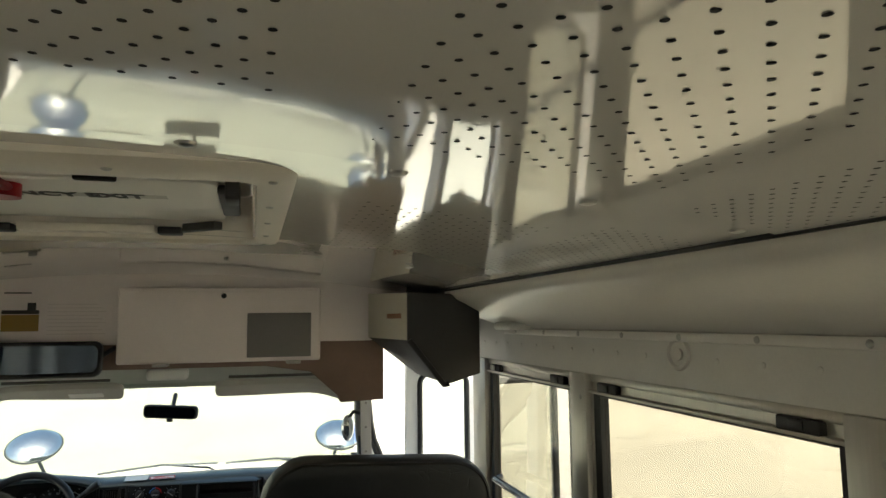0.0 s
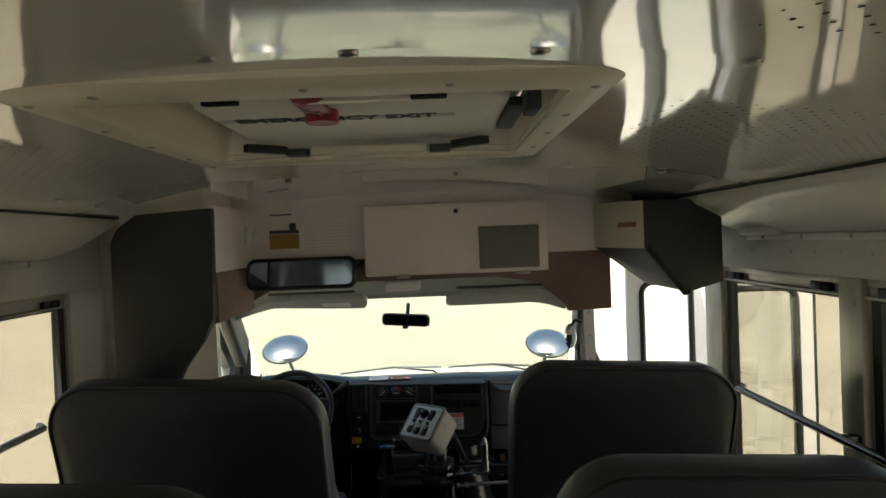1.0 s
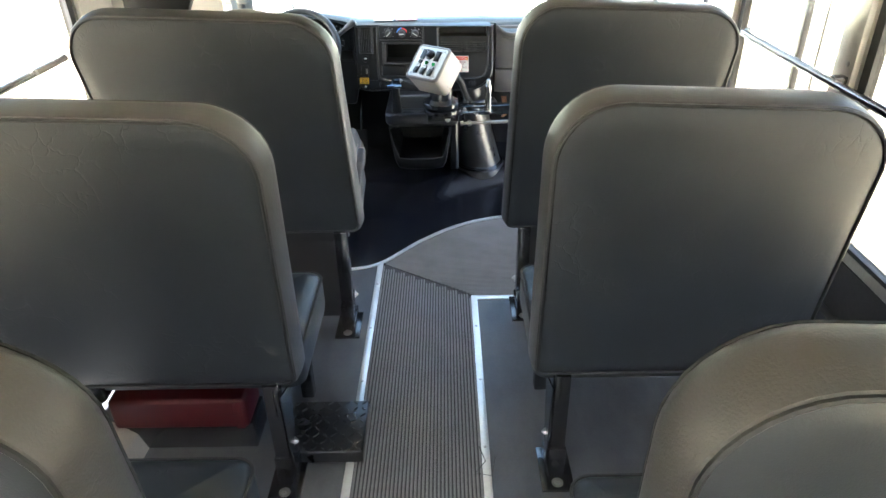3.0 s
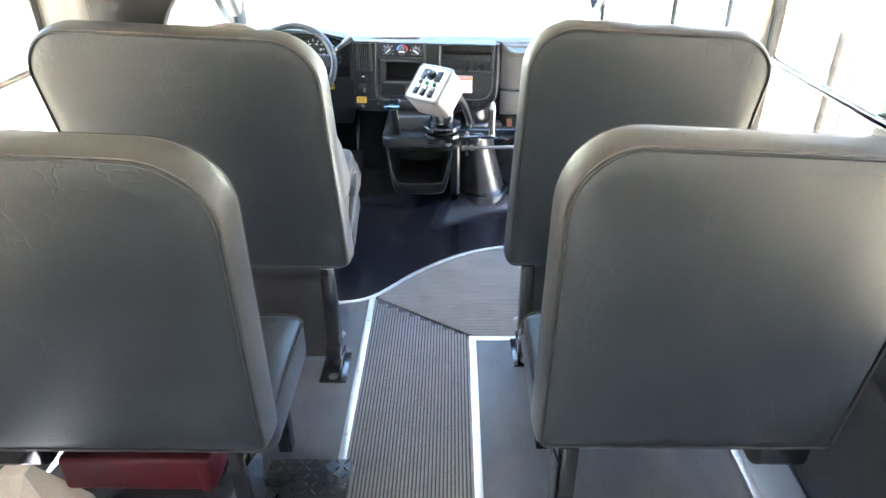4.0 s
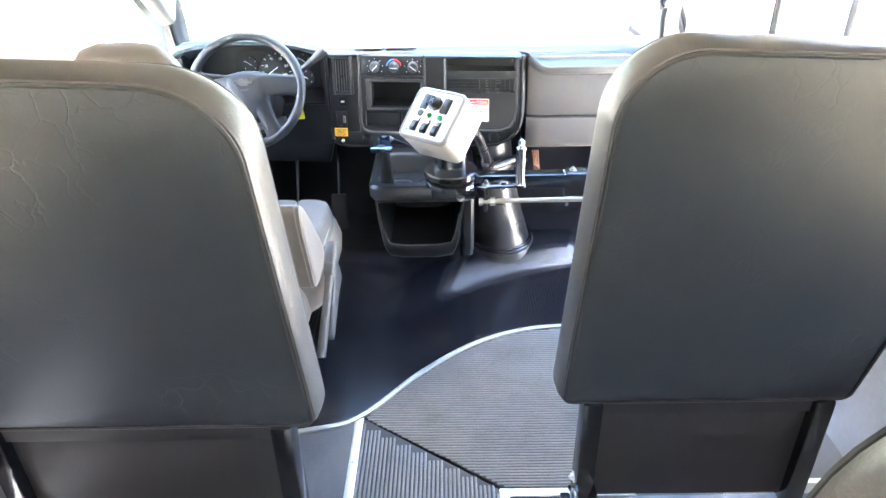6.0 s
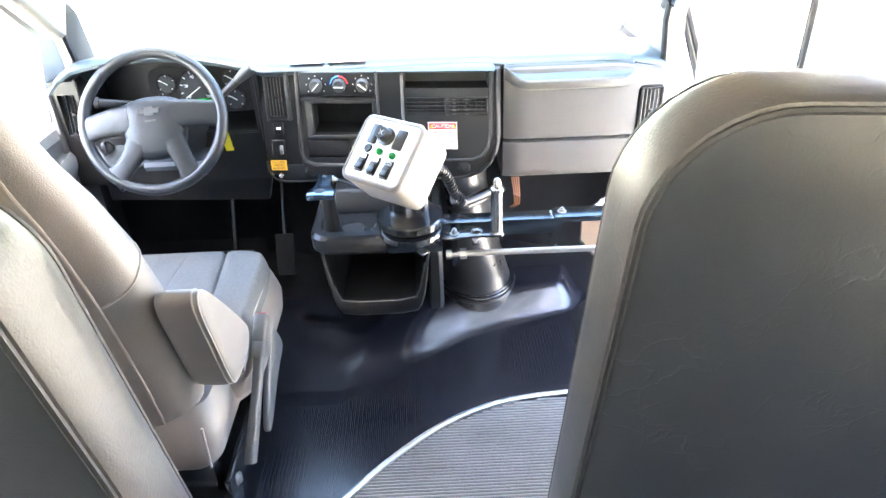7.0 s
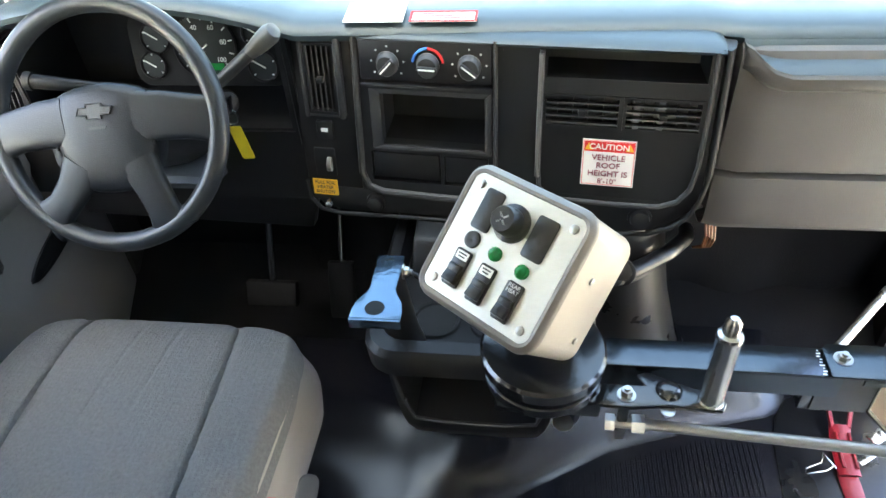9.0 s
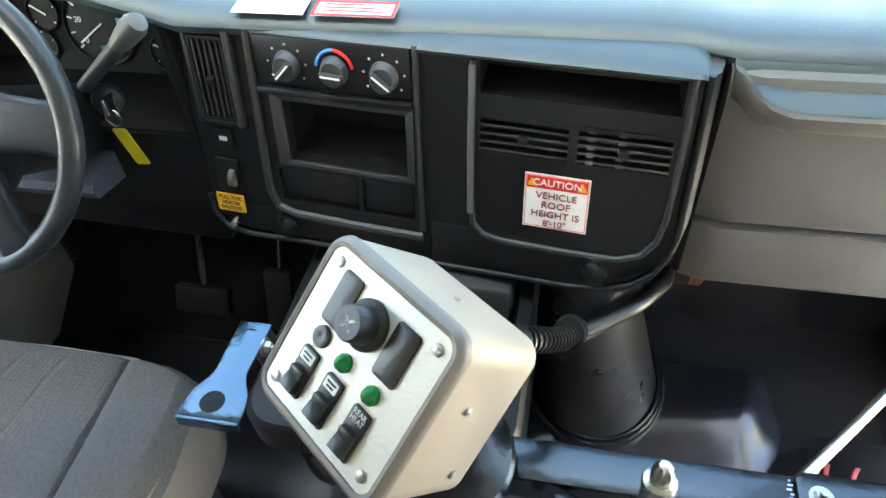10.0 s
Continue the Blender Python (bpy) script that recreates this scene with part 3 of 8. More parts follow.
# door step: white nosing and a step down to the door
tr = join(box(TX + 0.004, 0.632, 1.95, 2.592, -0.03, 0.001, 0.002), moved(ribbed(lambda x, y: True, TX + 0.02, 0.62, 1.96, 2.58, "x", 0.02, 0.003), pose(0, 0, 0.001)))
solid("step_tread", tr, M_TREAD, "sunlit white ribbed tread at the door step", "step", kind="structure")
stp = join(box(0.632, 0.64, 1.93, 2.60, -0.28, -0.002), box(0.64, 1.06, 1.93, 2.60, -0.30, -0.27), box(0.64, 1.06, 1.915, 1.93, -0.30, -0.002), box(0.74, 1.06, 2.60, 2.612, -0.30, 0.02))
solid("step_well", stp, M_TREAD, "pale ribbed lower step inside the entrance", "step", kind="structure")

# side walls
def wall_side(x, s, windows, name, y_end):
    """Header, sill wall and the posts between windows; s is +1 for the right wall."""
    a, b = (x, x + 0.05 * s) if s > 0 else (x - 0.05, x)
    ob = solid(name, join(box(a, b, YB, y_end, Z_HEAD, 1.60)), M_WALL, "grey painted steel wall header above the windows", "wall", kind="structure")
    low = part("lower_panel", join(box(a, b, YB, y_end, -0.3, Z_SILL - 0.02), box(min(x, x - 0.03 * s), max(x, x - 0.03 * s), YB, y_end, 0.0, 0.44, 0.003)), M_LOWWALL, ob, "scuffed dark aluminium lower wall")
    for y0, y1 in windows[0]:
        part("post", join(box(min(x - 0.012 * s, b if s > 0 else a), max(x - 0.012 * s, b if s > 0 else a), y0, y1, Z_SILL - 0.02, Z_HEAD, 0.003)), M_ALU if s > 0 else M_WALL, ob, "brushed aluminium window post" if s > 0 else "grey painted window post")
    return ob


RPOSTS = [(-2.60, -1.90), (-1.16, -1.07), (-0.28, -0.19), (0.466, 0.556), (1.35, 1.44), (2.14, 2.28)]
RWIN = [(-1.90, -1.16), (-1.07, -0.28), (-0.19, 0.466), (0.556, 1.35), (1.44, 2.14)]
LPOSTS = [(-2.60, -1.90), (-1.20, -1.07), (-0.32, -0.19), (0.42, 0.556), (1.20, 1.33), (2.04, 2.28)]
LWIN = [(-1.90, -1.20), (-1.07, -0.32), (-0.19, 0.42), (0.556, 1.20), (1.33, 2.04)]
wr = wall_side(WR, 1, (RPOSTS,), "wall_right", 2.28)
wl = wall_side(WL, -1, (LPOSTS,), "wall_left", 2.28)
part("screw", screws([(WR - 0.001, y, 1.46) for y in [-0.6 + 0.12 * k for k in range(24)]], (-1, 0, 0), 0.006), M_WALL, wr)
part("suction_mark", join(tube([(WR - 0.001, 0.96 + 0.034 * math.cos(t), 1.469 + 0.03 * math.sin(t)) for t in (math.pi * k / 12 for k in range(24))], 0.006, 6, closed=True), cyl((WR - 0.006, 0.955, 1.468), (WR, 0.955, 1.468), 0.012, 14)), M_COVE, wr, "round pale ring left on the header")
part("screw", screws([(WR - 0.013, y, z) for y in (0.488, 1.375) for z in (0.75, 1.05, 1.34)], (-1, 0, 0), 0.007), M_BOLT, wr)
part("screw", screws([(WL + 0.001, y, 1.46) for y in [-0.6 + 0.12 * k for k in range(24)]], (1, 0, 0), 0.006), M_WALL, wl)


def window(x, s, y0, y1, n):
    ob = thing("window_%d" % n, "sliding sash window in an aluminium and black frame", "window", (x, y0, Z_SILL), kind="structure")
    xi, xo = x + 0.004 * s, x + 0.04 * s
    a, b = min(xi, xo), max(xi, xo)
    part("window_frame", join(box(a, b, y0, y1, Z_HEAD - 0.020, Z_HEAD, 0.002), box(min(x - 0.004 * s, xo), max(x - 0.004 * s, xo), y0, y1, Z_HEAD - 0.049, Z_HEAD - 0.041, 0.002), box(min(x + 0.010 * s, xo), max(x + 0.010 * s, xo), y0, y1, Z_HEAD - 0.041, Z_HEAD - 0.020), box(a, b, y0, y1, Z_SILL - 0.02, Z_SILL + 0.01, 0.002), box(a, b, y0, y0 + 0.014, Z_SILL + 0.01, Z_HEAD - 0.049), box(a, b, y1 - 0.012, y1, Z_SILL + 0.01, Z_HEAD - 0.049)), M_ALU, ob)
    c, d = min(x + 0.006 * s, x + 0.03 * s), max(x + 0.006 * s, x + 0.03 * s)
    part("gasket", join(box(c, d, y0 + 0.014, y0 + 0.026, Z_SILL + 0.01, Z_HEAD - 0.049), box(c, d, y1 - 0.045, y1 - 0.012, Z_SILL + 0.01, Z_HEAD - 0.049), box(c, d, y0 + 0.026, y1 - 0.045, Z_HEAD - 0.055, Z_HEAD - 0.049), box(c, d, y0 + 0.026, y1 - 0.045, Z_SILL + 0.01, Z_SILL + 0.022)), M_BLACKTRIM, ob, "black rubber seal")
    e, f = min(x - 0.006 * s, x + 0.01 * s), max(x - 0.006 * s, x + 0.012 * s)
    for yy in (y0 + 0.05, y1 - 0.14):
        part("latch", join(box(e, f, yy, yy + 0.09, Z_HEAD - 0.042, Z_HEAD - 0.018, 0.003), box(e - 0.004 * s if s > 0 else f, e if s > 0 else f + 0.004, yy + 0.03, yy + 0.06, Z_HEAD - 0.038, Z_HEAD - 0.022, 0.001)), M_BLACKTRIM, ob, "black spring latch")
    g = part("pane", box(min(x + 0.018 * s, x + 0.022 * s), max(x + 0.018 * s, x + 0.022 * s), y0 + 0.02, y1 - 0.02, Z_SILL, Z_HEAD - 0.045), M_WINGLASS, ob, "lightly tinted glass", smooth=False)
    g.visible_shadow = False
    return ob


k = 1
for y0, y1 in RWIN:
    window(WR, 1, y0, y1, k)
    k += 1
for y0, y1 in LWIN:
    window(WL, -1, y0, y1, k)
    k += 1

# rear wall, out of view; its glazing is added to light the seat backs
REAR = [(-1.12, -0.62), (-0.52, 0.24), (0.34, 0.84)]
solid("wall_rear", cells(WL - 0.05, WR + 0.05, -0.3, 1.8, YB - 0.05, YB, [(a, b, 0.80, 1.42) for a, b in REAR]), M_WALL, "plain grey steel rear wall with windows", "wall", kind="structure", smooth=False)
for a, b in REAR:
    ob = thing("window_%d" % k, "rear window in an aluminium frame", "window", ((a + b) / 2, YB, 0.80), kind="structure")
    part("window_frame", cells(a, b, 0.80, 1.42, YB - 0.04, YB + 0.006, [(a + 0.025, b - 0.025, 0.825, 1.395)]), M_ALU, ob, smooth=False)
    g = part("pane", box(a + 0.02, b - 0.02, YB - 0.022, YB - 0.018, 0.82, 1.40), M_CLEARGLASS, ob, "clear glass", smooth=False)
    g.visible_shadow = False
    k += 1

# ceiling: shallow vault in panels with seams, and the covers along both sides
def vault(y0, y1, x0, x1, z_off=0.0, thick=0.012, hole=None):
    bm = bmesh.new()
    xs = sorted({x0 + (x1 - x0) * i / 28 for i in range(29)} | ({hole[0], hole[1]} if hole else set()))
    ys = sorted({y0, y1} | {y for y in (0.08, 0.12, 0.16, 0.25, 0.35, 1.25, 1.45) if y0 < y < y1} | ({hole[2], hole[3]} if hole else set()))
    for lo in (0, 1):
        g = {}
        for x in xs:
            for y in ys:
                g[x, y] = bm.verts.new((x, y, roof_z(x, y) + z_off + lo * thick))
        for xa, xb in zip(xs, xs[1:]):
            for ya, yb in zip(ys, ys[1:]):
                if hole and hole[0] <= (xa + xb) / 2 <= hole[1] and hole[2] <= (ya + yb) / 2 <= hole[3]:
                    continue
                bm.faces.new((g[xa, ya], g[xb, ya], g[xb, yb], g[xa, yb]))
    return bm


HX0, HX1, HY0, HY1 = -0.475, 0.152, 0.60, 1.18
CXL, CXR = -1.06, 0.78
cb = join(vault(YB, -0.62, CXL - 0.06, CXR + 0.06), vault(-0.617, 0.412, CXL - 0.06, CXR + 0.06, -0.003), vault(0.409, 1.36, CXL - 0.06, CXR + 0.06, 0.0, hole=(HX0, HX1, HY0, HY1)), vault(1.361, YF, CXL - 0.06, CXR + 0.06, 0.0))
ceil = solid("ceiling", cb, M_CEIL, "glossy white enamelled steel ceiling with perforated panels", "ceiling", kind="structure")


def perforations(x0, x1, y0, y1, px, py):
    bm = bmesh.new()
    row, y = 0, y0
    while y <= y1:
        x = x0 + (px / 2 if row % 2 else 0)
        while x <= x1:
            z = roof_z(x, y) - (0.0034 if y < 0.412 else 0.0005)
            c = bm.verts.new((x, y, z + 0.0002))
            ring = [bm.verts.new((x + 0.0029 * math.cos(t), y + 0.0029 * math.sin(t), z)) for t in (math.pi * j / 4 for j in range(8))]
            for j in range(8):
                bm.faces.new((ring[j], ring[(j + 1) % 8], c))
            x += px
        y += py
        row += 1
    return bm


per = join(perforations(-0.62, 0.18, -0.58, 0.245, 0.032, 0.018), perforations(0.256, 0.55, -0.58, 0.335, 0.032, 0.018), perforations(0.62, 0.76, -0.58, 0.40, 0.024, 0.014), perforations(-1.0, -0.72, -0.58, 0.335, 0.032, 0.018), perforations(0.30, 0.56, 0.62, 1.16, 0.032, 0.018), perforations(0.62, 0.76, 0.55, 1.20, 0.024, 0.014), perforations(-0.98, -0.60, 0.62, 1.16, 0.032, 0.018))
part("perforation", per, M_HOLE, ceil, "rows of small dark punched holes")["kind"] = "stuff"
part("screw", screws([(x, y, roof_z(x, y) - 0.002) for y in (0.43,) for x in (-0.95, -0.72, -0.48, -0.24, -0.10, 0.09, 0.30, 0.52, 0.72)] + [(x, 1.345, roof_z(x) - 0.003) for x in (-0.9, -0.6, 0.3, 0.52, 0.72)], (0, 0, -1), 0.011), M_BOLT, ceil, "domed bright screw")
# ceiling outer shell, closed against daylight
solid("roof", join(box(WL - 0.06, WR + 0.06, YB - 0.05, HY0 - 0.05, 1.80, 1.84), box(WL - 0.06, WR + 0.06, HY1 + 0.05, YF + 0.05, 1.80, 1.84), box(WL - 0.06, HX0 - 0.05, HY0 - 0.05, HY1 + 0.05, 1.80, 1.84), box(HX1 + 0.05, WR + 0.06, HY0 - 0.05, HY1 + 0.05, 1.80, 1.84), box(WL - 0.06, WL - 0.03, YB, YF, 1.58, 1.80), box(WR + 0.03, WR + 0.06, YB, YF, 1.58, 1.80)), M_WHITEPAINT, "white painted bus roof shell", "roof", kind="structure")


def cove(s, x_in, x_wall):
    """Rounded cover from the ceiling's edge down to the wall header."""
    prof = [(x_in, 1.655), (x_in - 0.012 * s, 1.638), (x_in - 0.011 * s, 1.624), (x_in + 0.003 * s, 1.609), (x_in + 0.030 * s, 1.596), (x_in + 0.07 * s, 1.574), (x_in + 0.12 * s, 1.546), (x_in + 0.18 * s, 1.524), (x_wall, 1.512), (x_wall, 1.50), (x_wall + 0.02 * s, 1.50), (x_wall + 0.02 * s, 1.655)]
    rings = [[(p, y, q) for p, q in prof] for y in (YB, -1.2, 0.2, 1.0, 1.5, 1.75, 1.85, 1.89, 1.90)]
    end = [[(x_in + (p - x_in) * k + (x_wall - x_in) * (1 - k) * 0.55, y, 1.60 + (q - 1.60) * k) for p, q in prof] for y, k in ((1.945, 0.9), (1.965, 0.7), (1.972, 0.35))]
    return loft(rings + end)


for s, xi, xw in ((1, CXR, WR), (-1, CXL, WL)):
    cv = solid("cove_cover", cove(s, xi, xw), M_COVE, "off-white rounded cover along the ceiling edge", "trim cover", "ceiling edge covers", "structure")
    part("rail", join(box(min(xw, xw - 0.012 * s), max(xw, xw - 0.012 * s), YB, 1.93, 1.494, 1.513, 0.003)), M_COVE, cv)
    part("screw", screws([(xw - 0.012 * s, y, 1.503) for y in [-0.6 + 0.22 * k for k in range(12)]], (-s, 0, 0), 0.007), M_BOLT, cv)
    part("seam", tube([(xi - 0.017 * s, YB, roof_z(xi - 0.017 * s) - 0.001), (xi - 0.017 * s, 1.93, roof_z(xi - 0.017 * s) - 0.001)], 0.0055, 6), M_BLACKTRIM, cv, "dark gap at the ceiling")
    if s > 0:
        part("marker_lamp", box(xw - 0.06 * s - 0.04, xw - 0.06 * s + 0.04, 1.66, 1.80, 1.51, 1.535, 0.012, 3), M_WHITE, cv, "small clear lamp lens")

# front bulkhead over the cab
fb = join(box(-0.86, 0.72, YF, YF + 0.03, 1.47, 1.76))
front = solid("wall_front", fb, M_FRONT, "off-white front panel above the windscreen", "wall", kind="structure")
brown = join(prism([(-0.86, 1.47), (-0.86, 1.30), (-0.74, 1.315), (-0.64, 1.37), (-0.50, 1.385), (0.20, 1.385), (0.36, 1.36), (0.46, 1.27), (0.47, 1.245), (0.632, 1.25), (0.632, 1.47)], "y", YF - 0.006, YF + 0.03, 0.003))
part("lower_panel", brown, M_BROWN, front, "mauve-brown carpeted lower panel")
part("corner_fillet", join(prism([(-0.86, 1.68), (-0.86, 1.30), (-0.80, 1.30), (-0.78, 1.68)], "y", YF - 0.06, YF)), M_FRONT, front)
solid("wall_front_left", join(box(WL - 0.05, -0.86, YF, YF + 0.04, -0.3, 1.75)), M_WALL, "grey corner wall beside the driver", "wall", kind="structure")
solid("cab_roof", join(box(-1.2, WR + 0.05, YF + 0.03, 2.80, 1.56, 1.60), box(-1.2, -1.12, YF + 0.05, 2.72, 1.36, 1.56), box(WR + 0.01, WR + 0.05, YF, 2.80, 1.40, 1.60), box(0.60, WR + 0.05, 2.765, 2.80, 1.45, 1.58)), M_WHITEPAINT, "white roof over the driver's cab", "roof", kind="structure")
solid("wall_cab_right", prism([(0.703, 3.165), (0.735, 3.165), (0.735, 3.66), (0.703, 3.66)], "z", -0.3, 0.80, 0.003), M_CARPET, "black carpeted wall beneath the dash end", "wall", kind="structure")
solid("wall_cab_front", join(box(-1.25, 0.702, 3.60, 3.62, -0.4, 0.72), box(-1.16, -1.10, 3.30, 3.60, -0.3, 0.72), box(-1.2, 0.70, 3.2, 3.60, -0.08, -0.04)), M_BLACKPANEL, "dark closed front of the footwell", "wall", kind="structure")
solid("wall_front_top", box(WL, WR + 0.05, YF + 0.031, YF + 0.06, 1.50, 1.82), M_BLACKPANEL, "closed cavity over the front panel", "wall", kind="structure")

# ---- passenger seats and crash barriers ----
def back_pad(ob, x0, x1, z0, z1, y_bot, y_top, thick, r=0.13, rb=0.035, lean_l=0.022, lean_r=-0.022, fall=0.05):
    """An upholstered back: flat rear panel up to a seam near the edge, thick rounded edge band; y_bot and y_top place the rear face.
    The wall side bulges towards the top and draws in below; fall is the slope of the top edge."""
    mid = (x0 + x1) / 2
    wall = 1 if mid > 0 else -1
    def shear(bm):
        for v in bm.verts:
            v.co.y += y_bot + (y_top - y_bot) * (v.co.z - z0) / (z1 - z0)
        return bm
    def taper(o):
        res = []
        for p, q in o:
            f = max(0.0, (q - z0) / (z1 - z0))
            if (p - mid) * wall > 0:
                d = wall * (0.008 - 0.13 * min(0.34, max(0.0, 0.90 - q) ** 1.35 * 1.2))
            else:
                d = (lean_l if p < mid else lean_r) * f ** 1.3
            res.append((p + d, q - fall * (p - mid) * f ** 3))
        return res
    out = lambda i: taper(rrect(x0 + i, x1 - i, z0 + i, z1 - i, max(0.01, r - i), 9, max(0.006, rb - i)))
    part("back_panel", shear(pillow(out, [(0.16, -0.006), (0.08, -0.005), (0.05, -0.004), (0.026, -0.001), (0.014, 0.004), (0.0115, 0.014)])), M_VINYL, ob, "smooth dark grey-green vinyl rear panel")
    part("edge_band", shear(pillow(out, [(0.0135, 0.012), (0.010, 0.004), (0.005, 0.006), (0.001, 0.016), (-0.002, 0.035), (-0.004, thick * 0.6), (-0.003, thick - 0.025), (0.003, thick - 0.008), (0.013, thick - 0.002)])), M_VINYL_LIT, ob, "creased vinyl edge band, coloured lighter for the light on it")
    part("front_panel", shear(pillow(out, [(0.01, thick - 0.012), (0.012, thick - 0.002), (0.03, thick + 0.008), (0.10, thick + 0.016), (0.2, thick + 0.018)])), M_VINYL, ob)
    for i, y, rr in ((0.0115, 0.002, 0.0042), (0.006, thick - 0.004, 0.0036)):
        pts = [Vector((p, y, q)) for p, q in out(i)]
        part("piping", shear(tube(pts, rr, 6, closed=True)), M_PIPING, ob, "dark stitched seam")


def rounded_block(x0, x1, y0, y1, z0, z1, r, crown=0.0):
    o = lambda i: rrect(x0 + i, x1 - i, y0 + i, y1 - i, max(0.004, r - i), 6)
    lv = [(0.02, z0), (0.004, z0 + 0.008), (0.0, z0 + 0.03), (0.0, z1 - 0.03), (0.005, z1 - 0.012), (0.016, z1 - 0.003), (0.05, z1 + crown * 0.6), (0.12, z1 + crown)]
    return loft([[Vector((p, q, z)) for p, q in o(i)] for i, z in lv])


def foot(ob, x, y, s):
    part("foot", join(box(x - 0.045, x + 0.045, y - 0.075, y + 0.085, 0.0, 0.007, 0.002), box(x - 0.024, x + 0.024, y - 0.015, y + 0.035, 0.007, 0.10, 0.004), box(x + 0.026 * s - 0.003, x + 0.026 * s + 0.003, y - 0.06, y + 0.07, 0.007, 0.05, 0.001)), M_STEEL_BLACK, ob, "black steel foot plate")
    part("bolt", hexbolt((x, y - 0.048, 0.007), (0, 0, 1), 0.011), M_BOLT, ob, "zinc hexagon bolt")
    part("bolt", hexbolt((x + 0.03 * s, y + 0.02, 0.135), (s, 0, 0), 0.009), M_BOLT, ob, "zinc hexagon bolt")


def barrier(x0, x1, yb, inner, y_bot, y_top, z0, z1, label):
    ob = thing("crash_barrier", label, "seat barrier", ((x0 + x1) / 2, yb, 0), "crash barriers")
    back_pad(ob, x0, x1, z0, z1, y_bot, y_top, 0.105)
    s = 1 if inner == x0 else -1
    xl = inner + 0.078 * s
    xo = (x1 if inner == x0 else x0) - 0.10 * s
    part("leg", box(xl - 0.022, xl + 0.022, y_bot - 0.012, y_bot + 0.040, 0.007, z0 + 0.012, 0.005), M_STEEL_BLACK, ob)
    part("leg", box(xo - 0.022, xo + 0.022, y_bot - 0.012, y_bot + 0.040, 0.007, z0 + 0.012, 0.005), M_STEEL_BLACK, ob)
    part("crossbar", box(min(xl, xo), max(xl, xo), y_bot + 0.004, y_bot + 0.036, z0 - 0.03, z0 + 0.01, 0.004), M_BLACKPANEL, ob)
    part("kick_panel", box(min(xl + 0.022 * s, xo), max(xl + 0.022 * s, xo), y_bot + 0.016, y_bot + 0.022, 0.03, z0 - 0.02, 0.001), M_BLACKPANEL, ob, "dark modesty panel below the pad")
    foot(ob, xl, yb + 0.005, -s)
    return ob


def bench(x0, x1, yb, inner, y_top, z_top, lean_l, lean_r, label):
    """A school-bus bench: yb is the rear face's foot."""
    ob = thing("bus_seat", label, "bus seat", ((x0 + x1) / 2, yb, 0), "bus seats")
    back_pad(ob, x0, x1, 0.375, z_top, yb, y_top, 0.11, 0.145, 0.03, lean_l, lean_r)
    part("cushion", rounded_block(x0 + 0.012, x1 - 0.005, yb + 0.07, yb + 0.47, 0.30, 0.435, 0.045, 0.02), M_VINYL, ob, "dark vinyl seat cushion")
    o = rrect(x0 + 0.013, x1 - 0.006, yb + 0.072, yb + 0.468, 0.045, 6)
    part("piping", tube([Vector((p, q, 0.424)) for p, q in o], 0.0035, 6, closed=True), M_PIPING, ob)
    s = 1 if inner == x0 else -1
    xl = inner + 0.085 * s
    xo_ = (x1 if s > 0 else x0) - 0.11 * s
    part("leg", join(box(xl - 0.02, xl + 0.02, yb + 0.02, yb + 0.062, 0.007, 0.36, 0.005)), M_STEEL_BLACK, ob)
    part("leg", join(box(xl - 0.02, xl + 0.02, yb + 0.36, yb + 0.40, 0.007, 0.31, 0.005)), M_STEEL_BLACK, ob)
    part("seat_frame", join(box(min(xl, x1 if s > 0 else x0), max(xl, x1 if s > 0 else x0), yb + 0.36, yb + 0.40, 0.265, 0.305, 0.004), box(min(xl, x1 if s > 0 else x0), max(xl, x1 if s > 0 else x0), yb + 0.14, yb + 0.18, 0.265, 0.305, 0.004)), M_STEEL_BLACK, ob)
    part("side_plate", prism([(yb + 0.0, 0.34), (yb + 0.02, 0.02), (yb + 0.05, 0.02), (yb + 0.10, 0.30)], "x", xl - 0.03 * s - 0.002, xl - 0.03 * s + 0.002), M_STEEL_BLACK, ob)
    part("wall_bracket", box(xo_ - 0.07, xo_ + 0.07, yb + 0.05, yb + 0.12, 0.27, 0.37, 0.02, 3), M_STEEL_BLACK, ob, "black bracket below the back")
    foot(ob, xl, yb + 0.03, -s)
    return ob


barrier(-1.115, -0.338, 1.71, -0.338, 1.73, 1.60, 0.392, 1.158, "dark grey-green vinyl crash barrier behind the driver's seat")
barrier(0.168, 0.857, 1.80, 0.168, 1.845, 1.71, 0.335, 1.141, "dark grey-green vinyl crash barrier beside the door step")
bl = bench(-1.14, -0.418, 0.96, -0.418, 0.855, 1.128, 0.02, 0.030, "wide dark grey-green vinyl bus bench seat")
br = bench(0.172, 0.868, 0.98, 0.172, 0.94, 1.100, 0.006, -0.028, "narrow dark grey-green vinyl bus bench seat")
copy_thing(bl, pose(*(Vector(bl.location) + Vector((-0.026, -0.745, 0)))))
copy_thing(br, pose(*(Vector(br.location) + Vector((0.015, -0.825, 0)))))

for x, y0, y1 in ((0.955, 0.1, 1.95), (-1.235, 0.1, 1.80)):
    gr = solid("guard_rail", tube([(x, y0, 1.005), (x, y1, 1.005), (x + (0.03 if x > 0 else -0.03), y1 + 0.03, 1.005)], 0.0115, 12), M_CHROME if x < 0 else M_STEEL_BLACK, "round metal guard rail along the windows", "guard rail", "window guard rails")
    sg = 1 if x > 0 else -1
    for yy in (1.36, 0.47):
        part("bracket", box(min(x, x + 0.05 * sg), max(x, x + 0.05 * sg), yy, yy + 0.03, 0.99, 1.02, 0.003), M_STEEL_BLACK, gr)

